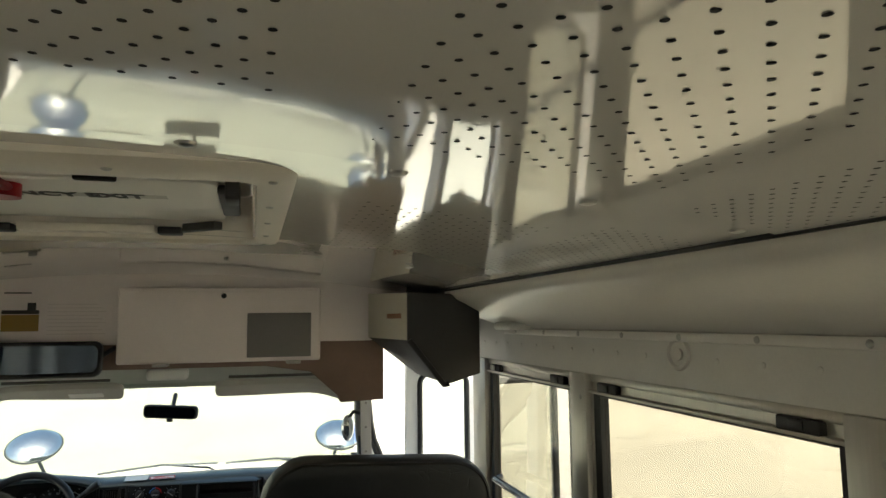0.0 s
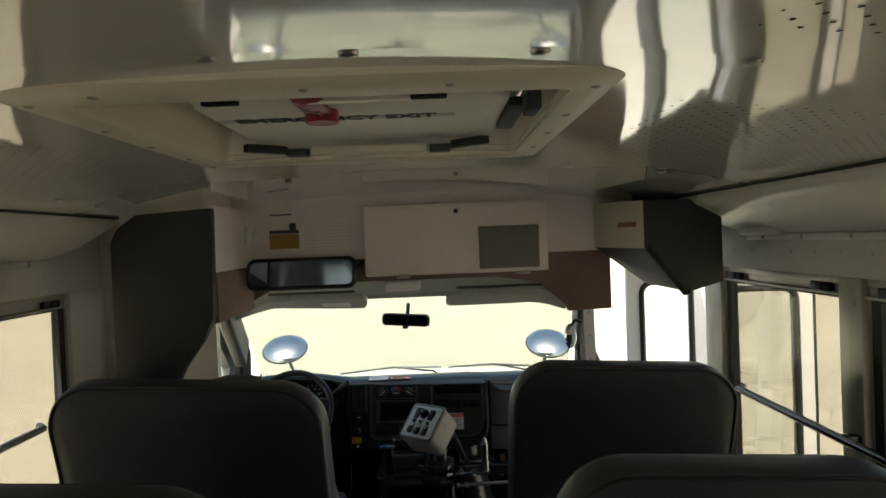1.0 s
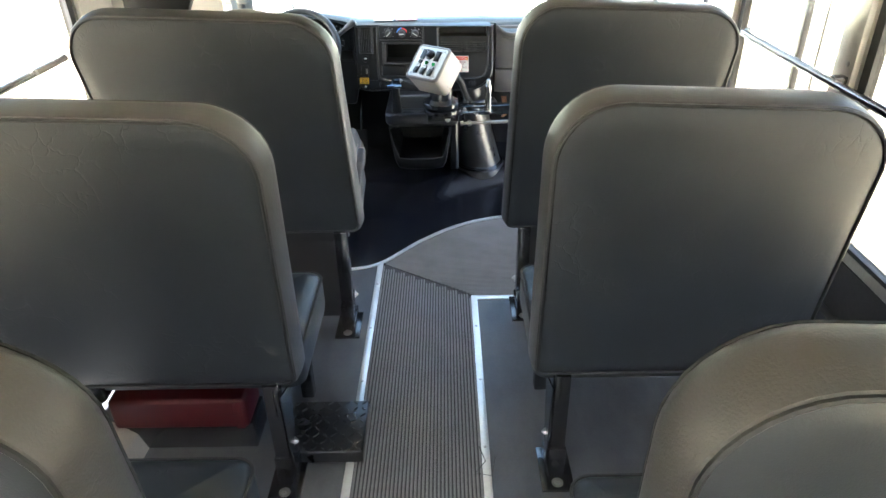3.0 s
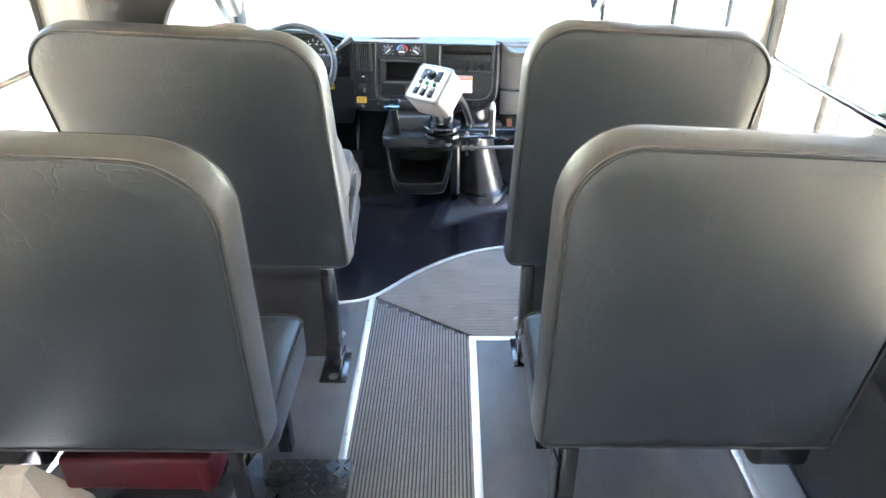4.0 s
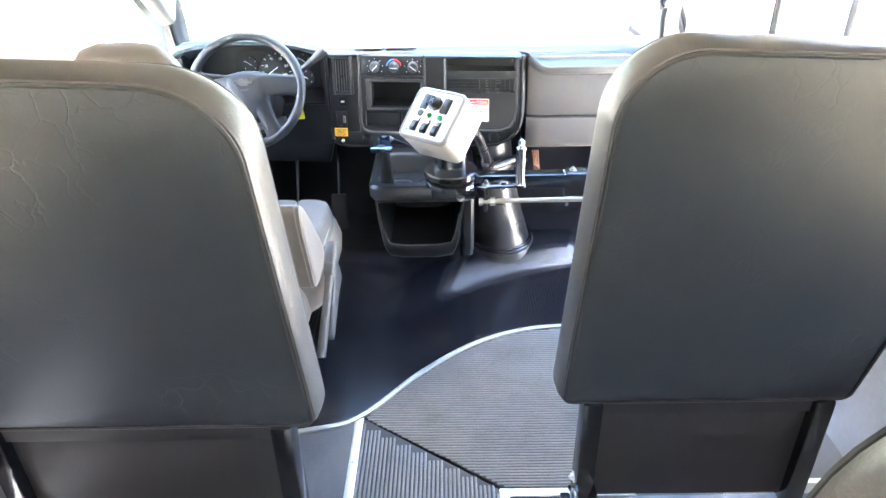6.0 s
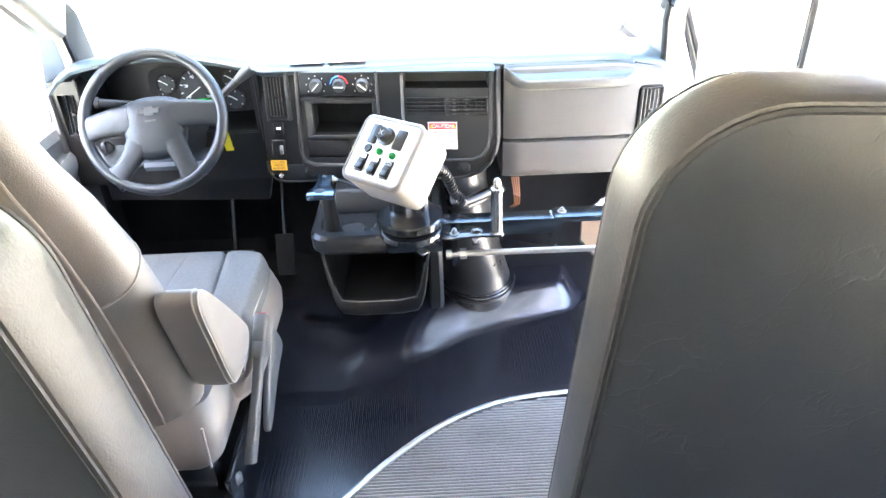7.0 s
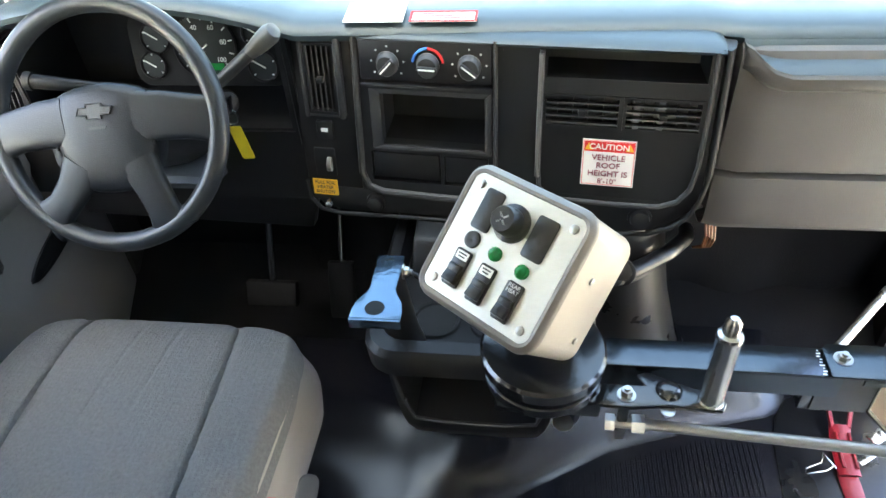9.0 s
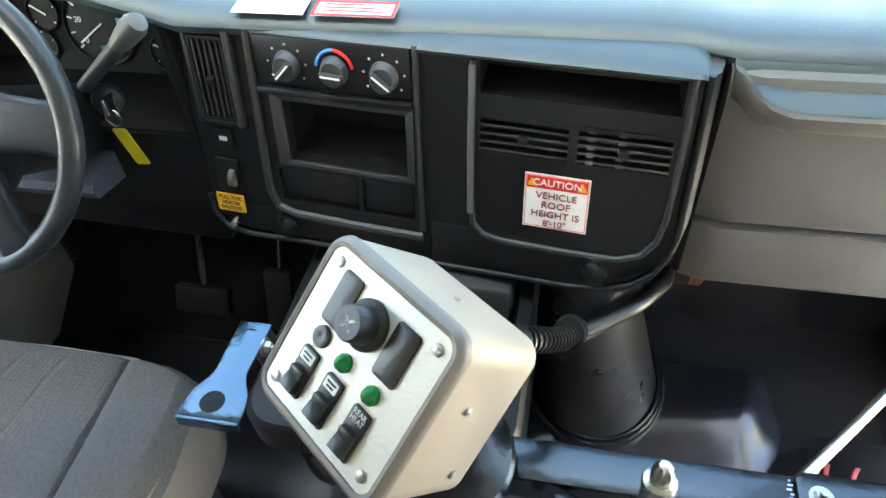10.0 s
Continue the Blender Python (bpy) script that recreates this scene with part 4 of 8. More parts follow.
# ---- roof hatch ----
ht = thing("roof_hatch", "tan moulded emergency roof hatch with a red handle and lettering", "roof hatch", ((HX0 + HX1) / 2, (HY0 + HY1) / 2, 1.70))
ho = lambda i: rrect(HX0 - 0.045 + i, HX1 + 0.055 - i, HY0 - 0.11 + i * 1.9, HY1 + 0.07 - i * 1.2, max(0.01, 0.04 - i * 0.2), 6)
part("frame", loft([[Vector((p, q, z)) for p, q in ho(i)] for i, z in ((0.0, 1.732), (0.001, 1.714), (0.008, 1.708), (0.040, 1.707), (0.050, 1.712), (0.056, 1.74), (0.058, 1.80))], cap=False), M_HATCH, ht, "tan moulded rim")
part("screw", screws([(p, q, 1.707) for p in (HX0 - 0.018, HX1 + 0.024) for q in (0.56, 0.74, 0.90, 1.07, 1.215)] + [(p, 0.525, 1.707) for p in (-0.40, -0.163, 0.002)], (0, 0, -1), 0.006), M_BOLT, ht)
part("lid", rounded_block(HX0 - 0.01, HX1 + 0.01, HY0 - 0.04, HY1 + 0.05, 1.80, 1.86, 0.04), M_HATCH, ht, "tan hatch lid")
part("sign_panel", prism(rrect(-0.378, 0.10, 0.755, 1.135, 0.03, 5), "z", 1.742, 1.775, 0.004), M_WHITE, ht, "white plastic panel")
text("lettering", "EMERGENCY EXIT", 0.046, Matrix.Translation((-0.179, 0.887, 1.7412)) @ Matrix.Rotation(math.pi, 4, "X") @ Matrix.Diagonal((0.90, 1, 1, 1)), M_INK, ht, bold=0.03)
part("sign_strip", box(-0.375, 0.02, 0.872, 0.902, 1.7418, 1.7422), M_GREYSTRIP, ht, "grey strip behind the lettering")
part("handle", join(box(-0.212, -0.172, 0.66, 0.82, 1.728, 1.740, 0.005), cyl((-0.192, 0.82, 1.742), (-0.192, 0.82, 1.722), 0.026, 18)), M_RED, ht, "red release handle")
part("pull_cord", tube([(-0.19, 0.70, 1.73), (-0.10, 0.665, 1.722), (0.0, 0.66, 1.725), (0.06, 0.68, 1.74)], 0.003, 6), M_WHITE, ht)
for x, s in ((-0.30, -1), (-0.005, 1)):
    part("hinge", join(box(x - 0.022, x + 0.022, 1.14, 1.178, 1.716, 1.73, 0.003), prism([(x + 0.022 * s, 1.176), (x + 0.022 * s, 1.15), (x + 0.085 * s, 1.10), (x + 0.10 * s, 1.112)], "z", 1.722, 1.738, 0.002)), M_BLACKTRIM, ht, "black hinge arm")
part("crossbar", box(-0.272, -0.033, 1.15, 1.178, 1.718, 1.735, 0.003), M_HATCH, ht)
for x in (-0.30, -0.045):
    part("slot", box(x, x + 0.045, HY0 - 0.018, HY0 - 0.006, 1.706, 1.716, 0.002), M_HOLE, ht, "dark slot in the rim")
part("side_latch", join(box(0.10, 0.13, 0.80, 1.02, 1.735, 1.75, 0.004), box(0.115, 0.135, 0.70, 0.76, 1.71, 1.74, 0.004)), M_BLACKTRIM, ht, "black side latch")

# ---- over-windscreen equipment ----
ec = thing("electrical_cabinet", "off-white wall cabinet with a grey mesh grille over the windscreen", "cabinet", (0.05, YF, 1.4))
part("body", box(-0.285, 0.39, YF - 0.065, YF - 0.007, 1.405, 1.665, 0.008, 3), M_FRONT, ec)
part("door", box(-0.28, 0.385, YF - 0.072, YF - 0.066, 1.41, 1.652, 0.003), M_FRONT, ec)
part("grille", box(0.135, 0.355, YF - 0.078, YF - 0.0725, 1.42, 1.575, 0.002), M_GRILLE, ec, "grey perforated speaker mesh")
part("knob", lathe((0.055, YF - 0.072, 1.635), (0, -1, 0), [(0, 0.009), (0.008, 0.009), (0.01, 0.004)], 14), M_INK, ec, "small black lock")
for x in (-0.17, 0.27):
    part("catch", box(x, x + 0.05, YF - 0.08, YF - 0.03, 1.395, 1.407, 0.003), M_BOLT, ec)
for x0, x1, z0, z1, mt, nm in ((-0.64, -0.56, 1.645, 1.650, M_INK, "sticker"), (-0.645, -0.535, 1.52, 1.575, M_OCHRE, "sticker"), (-0.57, -0.545, 1.585, 1.615, M_INK, "sticker"), (-0.645, -0.535, 1.577, 1.590, M_INK, "sticker")):
    solid(nm, box(x0, x1, YF - 0.0035, YF - 0.001, z0, z1), mt, "small printed warning sticker on the front panel", "sticker", "front panel stickers")
im = thing("interior_mirror", "wide black-framed interior mirror above the windscreen", "mirror", (-0.505, 2.2, 1.43))
IM = Matrix.Translation((-0.505, 2.15, 1.43)) @ Matrix.Rotation(radians(-7), 4, "X")
im_o = lambda i: rrect(-0.195 + i, 0.195 - i, -0.058 + i, 0.058 - i, 0.030 - i * 0.6, 6)
part("frame", moved(loft([[Vector((p, y, q)) for p, q in im_o(i)] for i, y in ((0.02, 0.026), (0.004, 0.020), (0.0, 0.006), (0.002, -0.006), (0.008, -0.011), (0.014, -0.008), (0.016, -0.004))], cap=False), IM), M_BLACKTRIM, im)
part("glass", moved(prism(im_o(0.014), "y", -0.007, -0.003), IM), M_DARKMIRROR, im, "dim bluish mirror glass")
part("back", moved(prism(im_o(0.006), "y", 0.012, 0.024, 0.004), IM), M_BLACKTRIM, im)
part("bracket", cyl((-0.68, 2.16, 1.43), (-0.72, 2.28, 1.46), 0.008), M_BLACKTRIM, im)
part("bracket", cyl((-0.33, 2.16, 1.43), (-0.30, 2.28, 1.46), 0.008), M_BLACKTRIM, im)

bp = solid("driver_partition", prism([(-1.01, 0.75), (-1.01, 1.56), (-0.99, 1.60), (-0.93, 1.643), (-0.70, 1.655), (-0.705, 1.32), (-0.74, 1.25), (-0.80, 1.17), (-0.86, 1.05), (-0.88, 0.75)], "y", 1.80, 1.835, 0.004), M_BLACKPANEL, "tall matt black panel beside the driver's window", "panel", kind="structure")
rp = lambda z0, z1, d: prism([(-0.722, 1.836), (-0.704 + d, 1.836), (-0.714 + d, 2.274), (-0.732, 2.274)], "z", z0, z1, 0.002)
part("return_panel", rp(1.457, 1.665, 0.0), M_FRONT, bp, "off-white slanted return panel")
part("return_panel", rp(1.30, 1.456, 0.004), M_BROWN, bp, "mauve-brown slanted lower panel")

vb = thing("door_header_box", "black and cream housing over the entrance door", "equipment box", (0.7, 1.9, 1.4))
part("end_plate", prism([(0.622, 1.632), (0.86, 1.62), (0.86, 1.372), (0.765, 1.345), (0.738, 1.338), (0.622, 1.478)], "y", 1.812, 1.828, 0.003), M_BLACKPANEL, vb, "matt black end plate")
hb_ = lambda x, y, d: [(x, y, 1.632), (0.86, y, 1.625), (0.86, y, 1.375), (0.742 + d, y, 1.345 - d * 0.3), (x, y, 1.480)]
part("body", loft([hb_(0.626, 1.828, 0.0), hb_(0.578, 2.272, 0.02)]), M_BLACKPANEL, vb, "black slanted underside")
part("face", loft([[(0.6215, 1.826, 1.630), (0.6255, 1.826, 1.630), (0.6255, 1.826, 1.481), (0.6215, 1.826, 1.481)], [(0.5735, 2.272, 1.645), (0.5775, 2.272, 1.645), (0.5775, 2.272, 1.481), (0.5735, 2.272, 1.481)]]), M_CREAM, vb, "cream side panel")
part("label", loft([[(0.6155, 1.88, z0), (0.6145, 1.88, z0), (0.6145, 1.88, z0 + 0.016), (0.6155, 1.88, z0 + 0.016)] if y < 2 else [(0.5985, y, z0), (0.5975, y, z0), (0.5975, y, z0 + 0.016), (0.5985, y, z0 + 0.016)] for y, z0 in ((1.88, 1.55), (2.03, 1.55))]), M_COPPER, vb, "faded lettering bar")
part("lip", tube([(0.625, 1.806, 1.482), (0.70, 1.806, 1.388), (0.738, 1.806, 1.339), (0.752, 1.808, 1.343)], 0.009, 8), M_BLACKTRIM, vb)
nt_ = solid("wall_notice", box(-0.52, -0.31, YF - 0.0035, YF - 0.001, 1.495, 1.627), M_FRONT, "faded pale notice on the front panel", "notice")
for k_ in range(9):
    part("text_bar", box(-0.51, -0.33 - 0.012 * (k_ % 3), YF - 0.0042, YF - 0.0036, 1.508 + 0.0125 * k_, 1.511 + 0.0125 * k_), M_FADED, nt_)
hook = thing("wall_hook", "small white plastic switch in the panel's corner", "switch", (-0.70, 2.22, 1.57))
part("base", box(-0.712, -0.694, 2.19, 2.235, 1.54, 1.61, 0.006, 3), M_WHITE, hook)
part("toggle", cyl((-0.694, 2.212, 1.585), (-0.674, 2.202, 1.56), 0.008, 10), M_WHITE, hook)

# ---- cab shell ----
WSB_Y, WSB_Z, WST_Y, WST_Z = 3.64, 0.76, 2.72, 1.30
DX0, DX1 = -1.06, 0.70       # dash ends
ws = thing("windshield", "wide raked clear windscreen", "window", (-0.17, 3.2, 0.9), kind="structure")
g = part("pane", loft([[(-1.06, WSB_Y, WSB_Z), (-0.6, WSB_Y + 0.10, WSB_Z), (-0.17, WSB_Y + 0.13, WSB_Z), (0.26, WSB_Y + 0.10, WSB_Z), (0.72, WSB_Y, WSB_Z)], [(-0.92, WST_Y, WST_Z), (-0.55, WST_Y + 0.05, WST_Z), (-0.17, WST_Y + 0.07, WST_Z), (0.21, WST_Y + 0.05, WST_Z), (0.58, WST_Y, WST_Z)]], cap=False), M_SCREEN, ws)
g.visible_shadow = False


def bar(p0, p1, w, d, name, material, label, category, parent=None):
    p0, p1 = Vector(p0), Vector(p1)
    dr = (p1 - p0).normalized()
    side = Vector((1, 0, 0))
    side = (side - dr * side.dot(dr)).normalized()
    fw = dr.cross(side)
    o = rrect(-w / 2, w / 2, -d / 2, d / 2, min(w, d) * 0.35, 4)
    bm = loft([[p + side * a + fw * b for a, b in o] for p in (p0, p1)])
    return solid(name, bm, material, label, category, kind="structure") if parent is None else part(name, bm, material, parent, label)


M_APIL = mat("grey_pillar_trim", (0.125, 0.118, 0.105), 0.55, vary=0.05)
bar((-1.02, 3.13, 1.0), (-0.94, 2.62, 1.31), 0.06, 0.15, "trim", M_APIL, "grey plastic windscreen pillar trim", "pillar")
bar((0.675, 3.10, 1.02), (0.60, 2.62, 1.31), 0.06, 0.15, "trim", M_APIL, "grey plastic windscreen pillar trim", "pillar")


def sheet(front, rear, out, y_in=0.0):
    """A thick strip between two edge lines; out is its thickness across the vehicle."""
    o = Vector((out, 0, 0))
    return loft([[Vector(f), Vector(f).lerp(Vector(r), 0.5) - o * 0.12, Vector(r), Vector(r) + o, Vector(f) + o] for f, r in zip(front, rear)])


LF = [(-1.06, 3.37, 0.74), (-1.03, 3.313, 0.84), (-1.0, 3.216, 0.98), (-0.975, 3.06, 1.10)]
LR = [(-1.075, 3.262, 0.74), (-1.06, 3.245, 0.82), (-1.05, 3.18, 0.985), (-1.03, 3.03, 1.09)]
RF = [(0.70, 3.27, 0.74), (0.678, 3.235, 0.80), (0.664, 3.17, 0.903), (0.637, 3.0, 1.09)]
RR = [(0.695, 3.07, 0.74), (0.678, 3.059, 0.80), (0.665, 3.047, 0.937), (0.645, 2.95, 1.07)]
solid("trim", sheet(LF, LR, -0.05), M_APIL, "grey plastic foot of the windscreen pillar", "pillar", kind="structure")
solid("trim", sheet(RF, RR, 0.05), M_APIL, "grey plastic foot of the windscreen pillar", "pillar", kind="structure")
solid("trim", tube(LR + [(-0.985, 2.62, 1.29)], 0.012, 8), M_BLACKTRIM, "black rubber seal behind the windscreen pillar", "door seal", kind="structure")
solid("trim", tube([(0.70, 3.075, 0.70)] + RR[1:] + [(0.615, 2.62, 1.28)], 0.012, 8), M_BLACKTRIM, "black rubber seal behind the windscreen pillar", "door seal", kind="structure")
# white jamb between the dash end and the door seal
post = [(0.722, 3.125, 0.955, 3.15, -0.30), (0.722, 3.125, 0.915, 3.15, 0.22), (0.716, 3.115, 0.875, 3.15, 0.43), (0.708, 3.105, 0.855, 3.15, 0.545), (0.700, 3.095, 0.830, 3.15, 0.69), (0.690, 3.085, 0.808, 3.15, 0.76), (0.675, 3.070, 0.760, 3.15, 0.885),
        (0.668, 3.058, 0.728, 3.14, 0.96), (0.652, 2.99, 0.703, 3.08, 1.05), (0.642, 2.86, 0.672, 2.96, 1.17), (0.625, 2.66, 0.650, 2.76, 1.30)]
dpost = solid("door_post", loft([[(x0, y0, z), (x0 * 0.65 + x1 * 0.35, y0 * 0.65 + y1 * 0.35 - 0.004, z), (x1 - 0.012, y1 - 0.006, z), (x1, y1 + 0.006, z), (x1, y1 + 0.04, z), (x0, y0 + 0.05, z)] for x0, y0, x1, y1, z in post]), M_WHITEPAINT, "white painted post in front of the entrance", "door post", kind="structure")
rp = part("plate", moved(box(0.0, 0.045, -0.004, 0.0, 0.235, 0.335, 0.0015), Matrix.Translation((0.722, 3.122, 0)) @ Matrix.Rotation(radians(7), 4, "Z")), M_WHITEPAINT, dpost, "white riveted plate")
part("rivet", screws([(0.755, 3.120, 0.325 - 0.026 * k) for k in range(4)], (0, -1, 0), 0.005), M_BOLT, rp)
solid("trim", join(tube([(x1, y1 - 0.004, z) for x0, y0, x1, y1, z in post], 0.012, 8), tube([(x1 + 0.018, y1 - 0.010, z) for x0, y0, x1, y1, z in post], 0.012, 8)), M_BLACKTRIM, "black rubber seal round the door opening", "door seal", kind="structure")
# headliner over the cab and sun visors
hl = bmesh.new()
NH, MH = 48, 12
hg = []
for i in range(NH + 1):
    x = -1.0 + 1.64 * i / NH
    droop = ((x + 0.17) / 0.78) ** 4
    col = []
    for j in range(MH + 1):
        k = j / MH
        z = 1.392 - 0.028 * k - (0.03 + 0.05 * k) * droop - 0.088 * max(0.0, k - 0.70) ** 2 / 0.09
        col.append(hl.verts.new((x, 2.29 + 0.50 * k, z)))
    hg.append(col)
for i in range(NH):
    for j in range(MH):
        hl.faces.new((hg[i][j], hg[i + 1][j], hg[i + 1][j + 1], hg[i][j + 1]))
solid("headliner", hl, M_HEADLINER, "pale grey moulded cab headliner curving down at its ends", "ceiling", kind="structure")
VL = [(-0.82, 0.012), (-0.80, -0.012), (-0.70, -0.030), (-0.52, -0.050), (-0.36, -0.064), (-0.335, -0.052), (-0.325, 0.03), (-0.36, 0.055), (-0.55, 0.055), (-0.74, 0.045), (-0.81, 0.03)]
VR = [(0.012, -0.050), (0.035, -0.062), (0.16, -0.060), (0.32, -0.056), (0.44, -0.048), (0.525, -0.030), (0.535, -0.005), (0.50, 0.03), (0.38, 0.05), (0.16, 0.055), (0.03, 0.05), (0.01, 0.03)]
for outline, tilt, zc, lb in ((VL, 62, 1.283, "L"), (VR, 62, 1.278, "R")):
    vs = thing("sun_visor", "pale grey padded sun visor folded up at the windscreen's top", "sun visor", (outline[0][0], 2.66, 1.28), "sun visors")
    for _ in range(2):
        outline = [(a[0] * (1 - k) + b[0] * k, a[1] * (1 - k) + b[1] * k) for a, b in zip(outline, outline[1:] + outline[:1]) for k in (0.25, 0.75)]
    sink = lambda v: 0.05 * max(0.0, (v.x - 0.36) / 0.17) ** 2 + 0.02 * max(0.0, (-0.70 - v.x) / 0.12) ** 2
    VM = Matrix.Translation((0, 2.655, zc)) @ Matrix.Rotation(radians(tilt), 4, "X")
    pad = moved(prism(outline, "y", -0.014, 0.014, 0.006), VM)
    for v in pad.verts:
        v.co.z -= sink(v.co)
    part("pad", pad, M_VISOR, vs)
    ax, bx = min(p for p, q in outline), max(p for p, q in outline)
    part("rod", cyl((ax + 0.05, 2.705, 1.318), (bx - 0.06, 2.705, 1.318), 0.006, 8), M_APIL, vs)
    if lb == "L":
        part("label", moved(prism(rrect(-0.52, -0.40, -0.024, 0.016, 0.004, 2), "y", -0.0165, -0.0145), VM), M_PAPER, vs, "pale paper label")
solid("dome_lamp", box(-0.250, -0.095, 2.64, 2.72, 1.316, 1.36, 0.014, 3), M_WHITE, "white cab dome lamp above the windscreen", "lamp")
rv = thing("rear_view_mirror", "black rear-view mirror on the windscreen", "mirror", (-0.17, 2.85, 1.2))
RVM = Matrix.Translation((-0.175, 2.845, 1.168)) @ Matrix.Rotation(radians(3), 4, "Y") @ Matrix.Rotation(radians(-12), 4, "Z")
part("housing", moved(prism(rrect(-0.112, 0.112, -0.028, 0.028, 0.018, 5), "y", -0.012, 0.018, 0.008), RVM), M_BLACKTRIM, rv)
part("glass", moved(prism(rrect(-0.104, 0.104, -0.021, 0.021, 0.014, 5), "y", -0.0155, -0.0125), RVM), M_DARKMIRROR, rv)
part("stem", cyl((-0.167, 2.85, 1.19), (-0.163, 2.90, 1.235), 0.009), M_BLACKTRIM, rv)
part("lever", moved(box(-0.012, 0.012, -0.014, 0.004, -0.040, -0.026, 0.003), RVM), M_BLACKTRIM, rv)
pm = thing("pillar_mirror", "small oval convex mirror on a black bracket at the pillar", "mirror", (0.56, 2.70, 1.07))
part("bowl", moved(lathe((0, 0, 0), (0, -1, 0), [(-0.02, 0.01), (-0.018, 0.045), (0.0, 0.05), (0.010, 0.042), (0.017, 0.02), (0.018, 0.002)], 24), Matrix.Translation((0.555, 2.70, 1.085)) @ Matrix.Diagonal((0.55, 1, 1.1, 1))), M_MIRROR, pm, "bulging silver glass")
part("bracket", tube([(0.565, 2.715, 1.13), (0.585, 2.73, 1.15), (0.612, 2.735, 1.14)], 0.008, 8), M_BLACKTRIM, pm)

# driver's door and left cab wall
dd = thing("driver_door", "grey driver's door with an open window view", "vehicle door", (-1.1, 2.8, 0), kind="structure")
part("panel", join(box(-1.16, -1.10, 2.32, 3.24, -0.1, 0.69, 0.012, 2), loft([[(-1.16, y, 0.70), (-1.10, y, 0.715), (-1.065, y, 0.70), (-1.055, y, 0.675), (-1.07, y, 0.63), (-1.16, y, 0.60)] for y in (2.36, 2.9, 3.10, 3.24)])), M_DOORGREY, dd, "grey plastic door lining")
part("kick_panel", box(-1.16, -1.095, 3.242, 3.6, -0.1, 0.72, 0.01), M_BLACKPANEL, dd, "black panel ahead of the door")
part("armrest", loft([[(-1.10, y, 0.625), (-1.10 + w * 0.85, y, 0.630), (-1.10 + w, y, 0.615), (-1.10 + w, y, 0.585), (-1.10 + w * 0.6, y, 0.53), (-1.10, y, 0.50)] for y, w in ((2.45, 0.06), (2.50, 0.08), (2.95, 0.08), (3.03, 0.065), (3.05, 0.03))]), M_DOORGREY, dd)
part("pocket", loft([[Vector((-1.0985 + d, 3.065 + c * math.cos(t) * 0.115 * k + 0.02 * math.sin(t), 0.372 + 0.032 * math.sin(t) * k + 0.02 * math.cos(t))) for t in (2 * math.pi * q / 20 for q in range(20))] for d, k, c in ((0.0, 1.0, 1), (0.003, 0.96, 1), (0.003, 0.3, 1))]), M_DASHBLK, dd, "dark pull recess")
part("handle", join(tube([(-1.095, 2.84, 0.56), (-1.075, 2.85, 0.53), (-1.07, 2.87, 0.48), (-1.095, 2.89, 0.44)], 0.018, 8)), M_DASHBLK, dd, "black pull handle")
part("window_frame", join(sheet([(-1.085, 3.235, 0.69), (-1.075, 3.19, 0.93), (-1.05, 2.99, 1.09), (-1.0, 2.58, 1.32)], [(-1.09, 3.05, 0.69), (-1.08, 3.12, 0.93), (-1.06, 2.90, 1.09), (-1.01, 2.50, 1.32)], -0.04), tube([(-1.02, 2.52, 1.34), (-1.02, 2.34, 1.36)], 0.025, 8)), M_DOORGREY, dd, "grey window surround")
gg = part("pane", prism([(2.34, 0.70), (3.06, 0.70), (3.13, 0.93), (2.92, 1.09), (2.52, 1.33), (2.34, 1.35)], "x", -1.112, -1.108), M_CLEARGLASS, dd)
gg.visible_shadow = False

# entrance door: two leaves opened outwards, and the white riveted jamb
jm = solid("door_jamb", loft([[(x, 2.60, z), (x + 0.030, 2.717, z), (x + 0.045, 2.717, z), (x + 0.045, 2.60, z)] for x, z in ((0.685, -0.30), (0.645, 0.35), (0.612, 0.66), (0.598, 0.95), (0.592, 1.36))]), M_WHITEPAINT, "slim white post of the folded entrance door", "door jamb", kind="structure")
part("rivet", screws([(0.618, 2.60, 0.80 + 0.1 * k) for k in range(6)], (0, -1, 0), 0.005), M_BOLT, jm)
solid("wall_front_right", join(box(0.86, WR + 0.05, 2.62, 2.66, 1.36, 1.80), box(0.62, WR + 0.05, 2.28, 2.66, 1.50, 1.56), box(WR + 0.01, WR + 0.05, 2.28, 2.64, 1.40, 1.56)), M_WALL, "white wall over the entrance door", "wall", kind="structure")


def door_leaf(name, x0, x1, y, glazing, label):
    ob = thing(name, label, "bus door", ((x0 + x1) / 2, y, -0.3), "entrance door leaves", kind="structure")
    gx0, gx1 = x0 + 0.070, x1 - 0.068
    part("frame", cells(x0, x1, -0.42, 1.42, y, y + 0.035, [(gx0, gx1, *g) for g in glazing]), M_WHITEPAINT, ob, "white painted door frame")
    for z0, z1 in glazing:
        o = rrect(gx0 - 0.006, gx1 + 0.006, z0 - 0.006, z1 + 0.006, 0.05, 6)
        part("gasket", tube([(p, y + 0.002, q) for p, q in o], 0.013, 8, closed=True), M_BLACKTRIM, ob, "black rubber glazing seal")
        pn = part("pane", box(gx0, gx1, y + 0.015, y + 0.02, z0, z1), M_CLEARGLASS, ob, smooth=False)
        pn.visible_shadow = False
    part("seal", cyl((x1 + 0.006, y + 0.017, -0.42), (x1 + 0.006, y + 0.017, 1.42), 0.014, 8), M_BLACKTRIM, ob)
    return ob


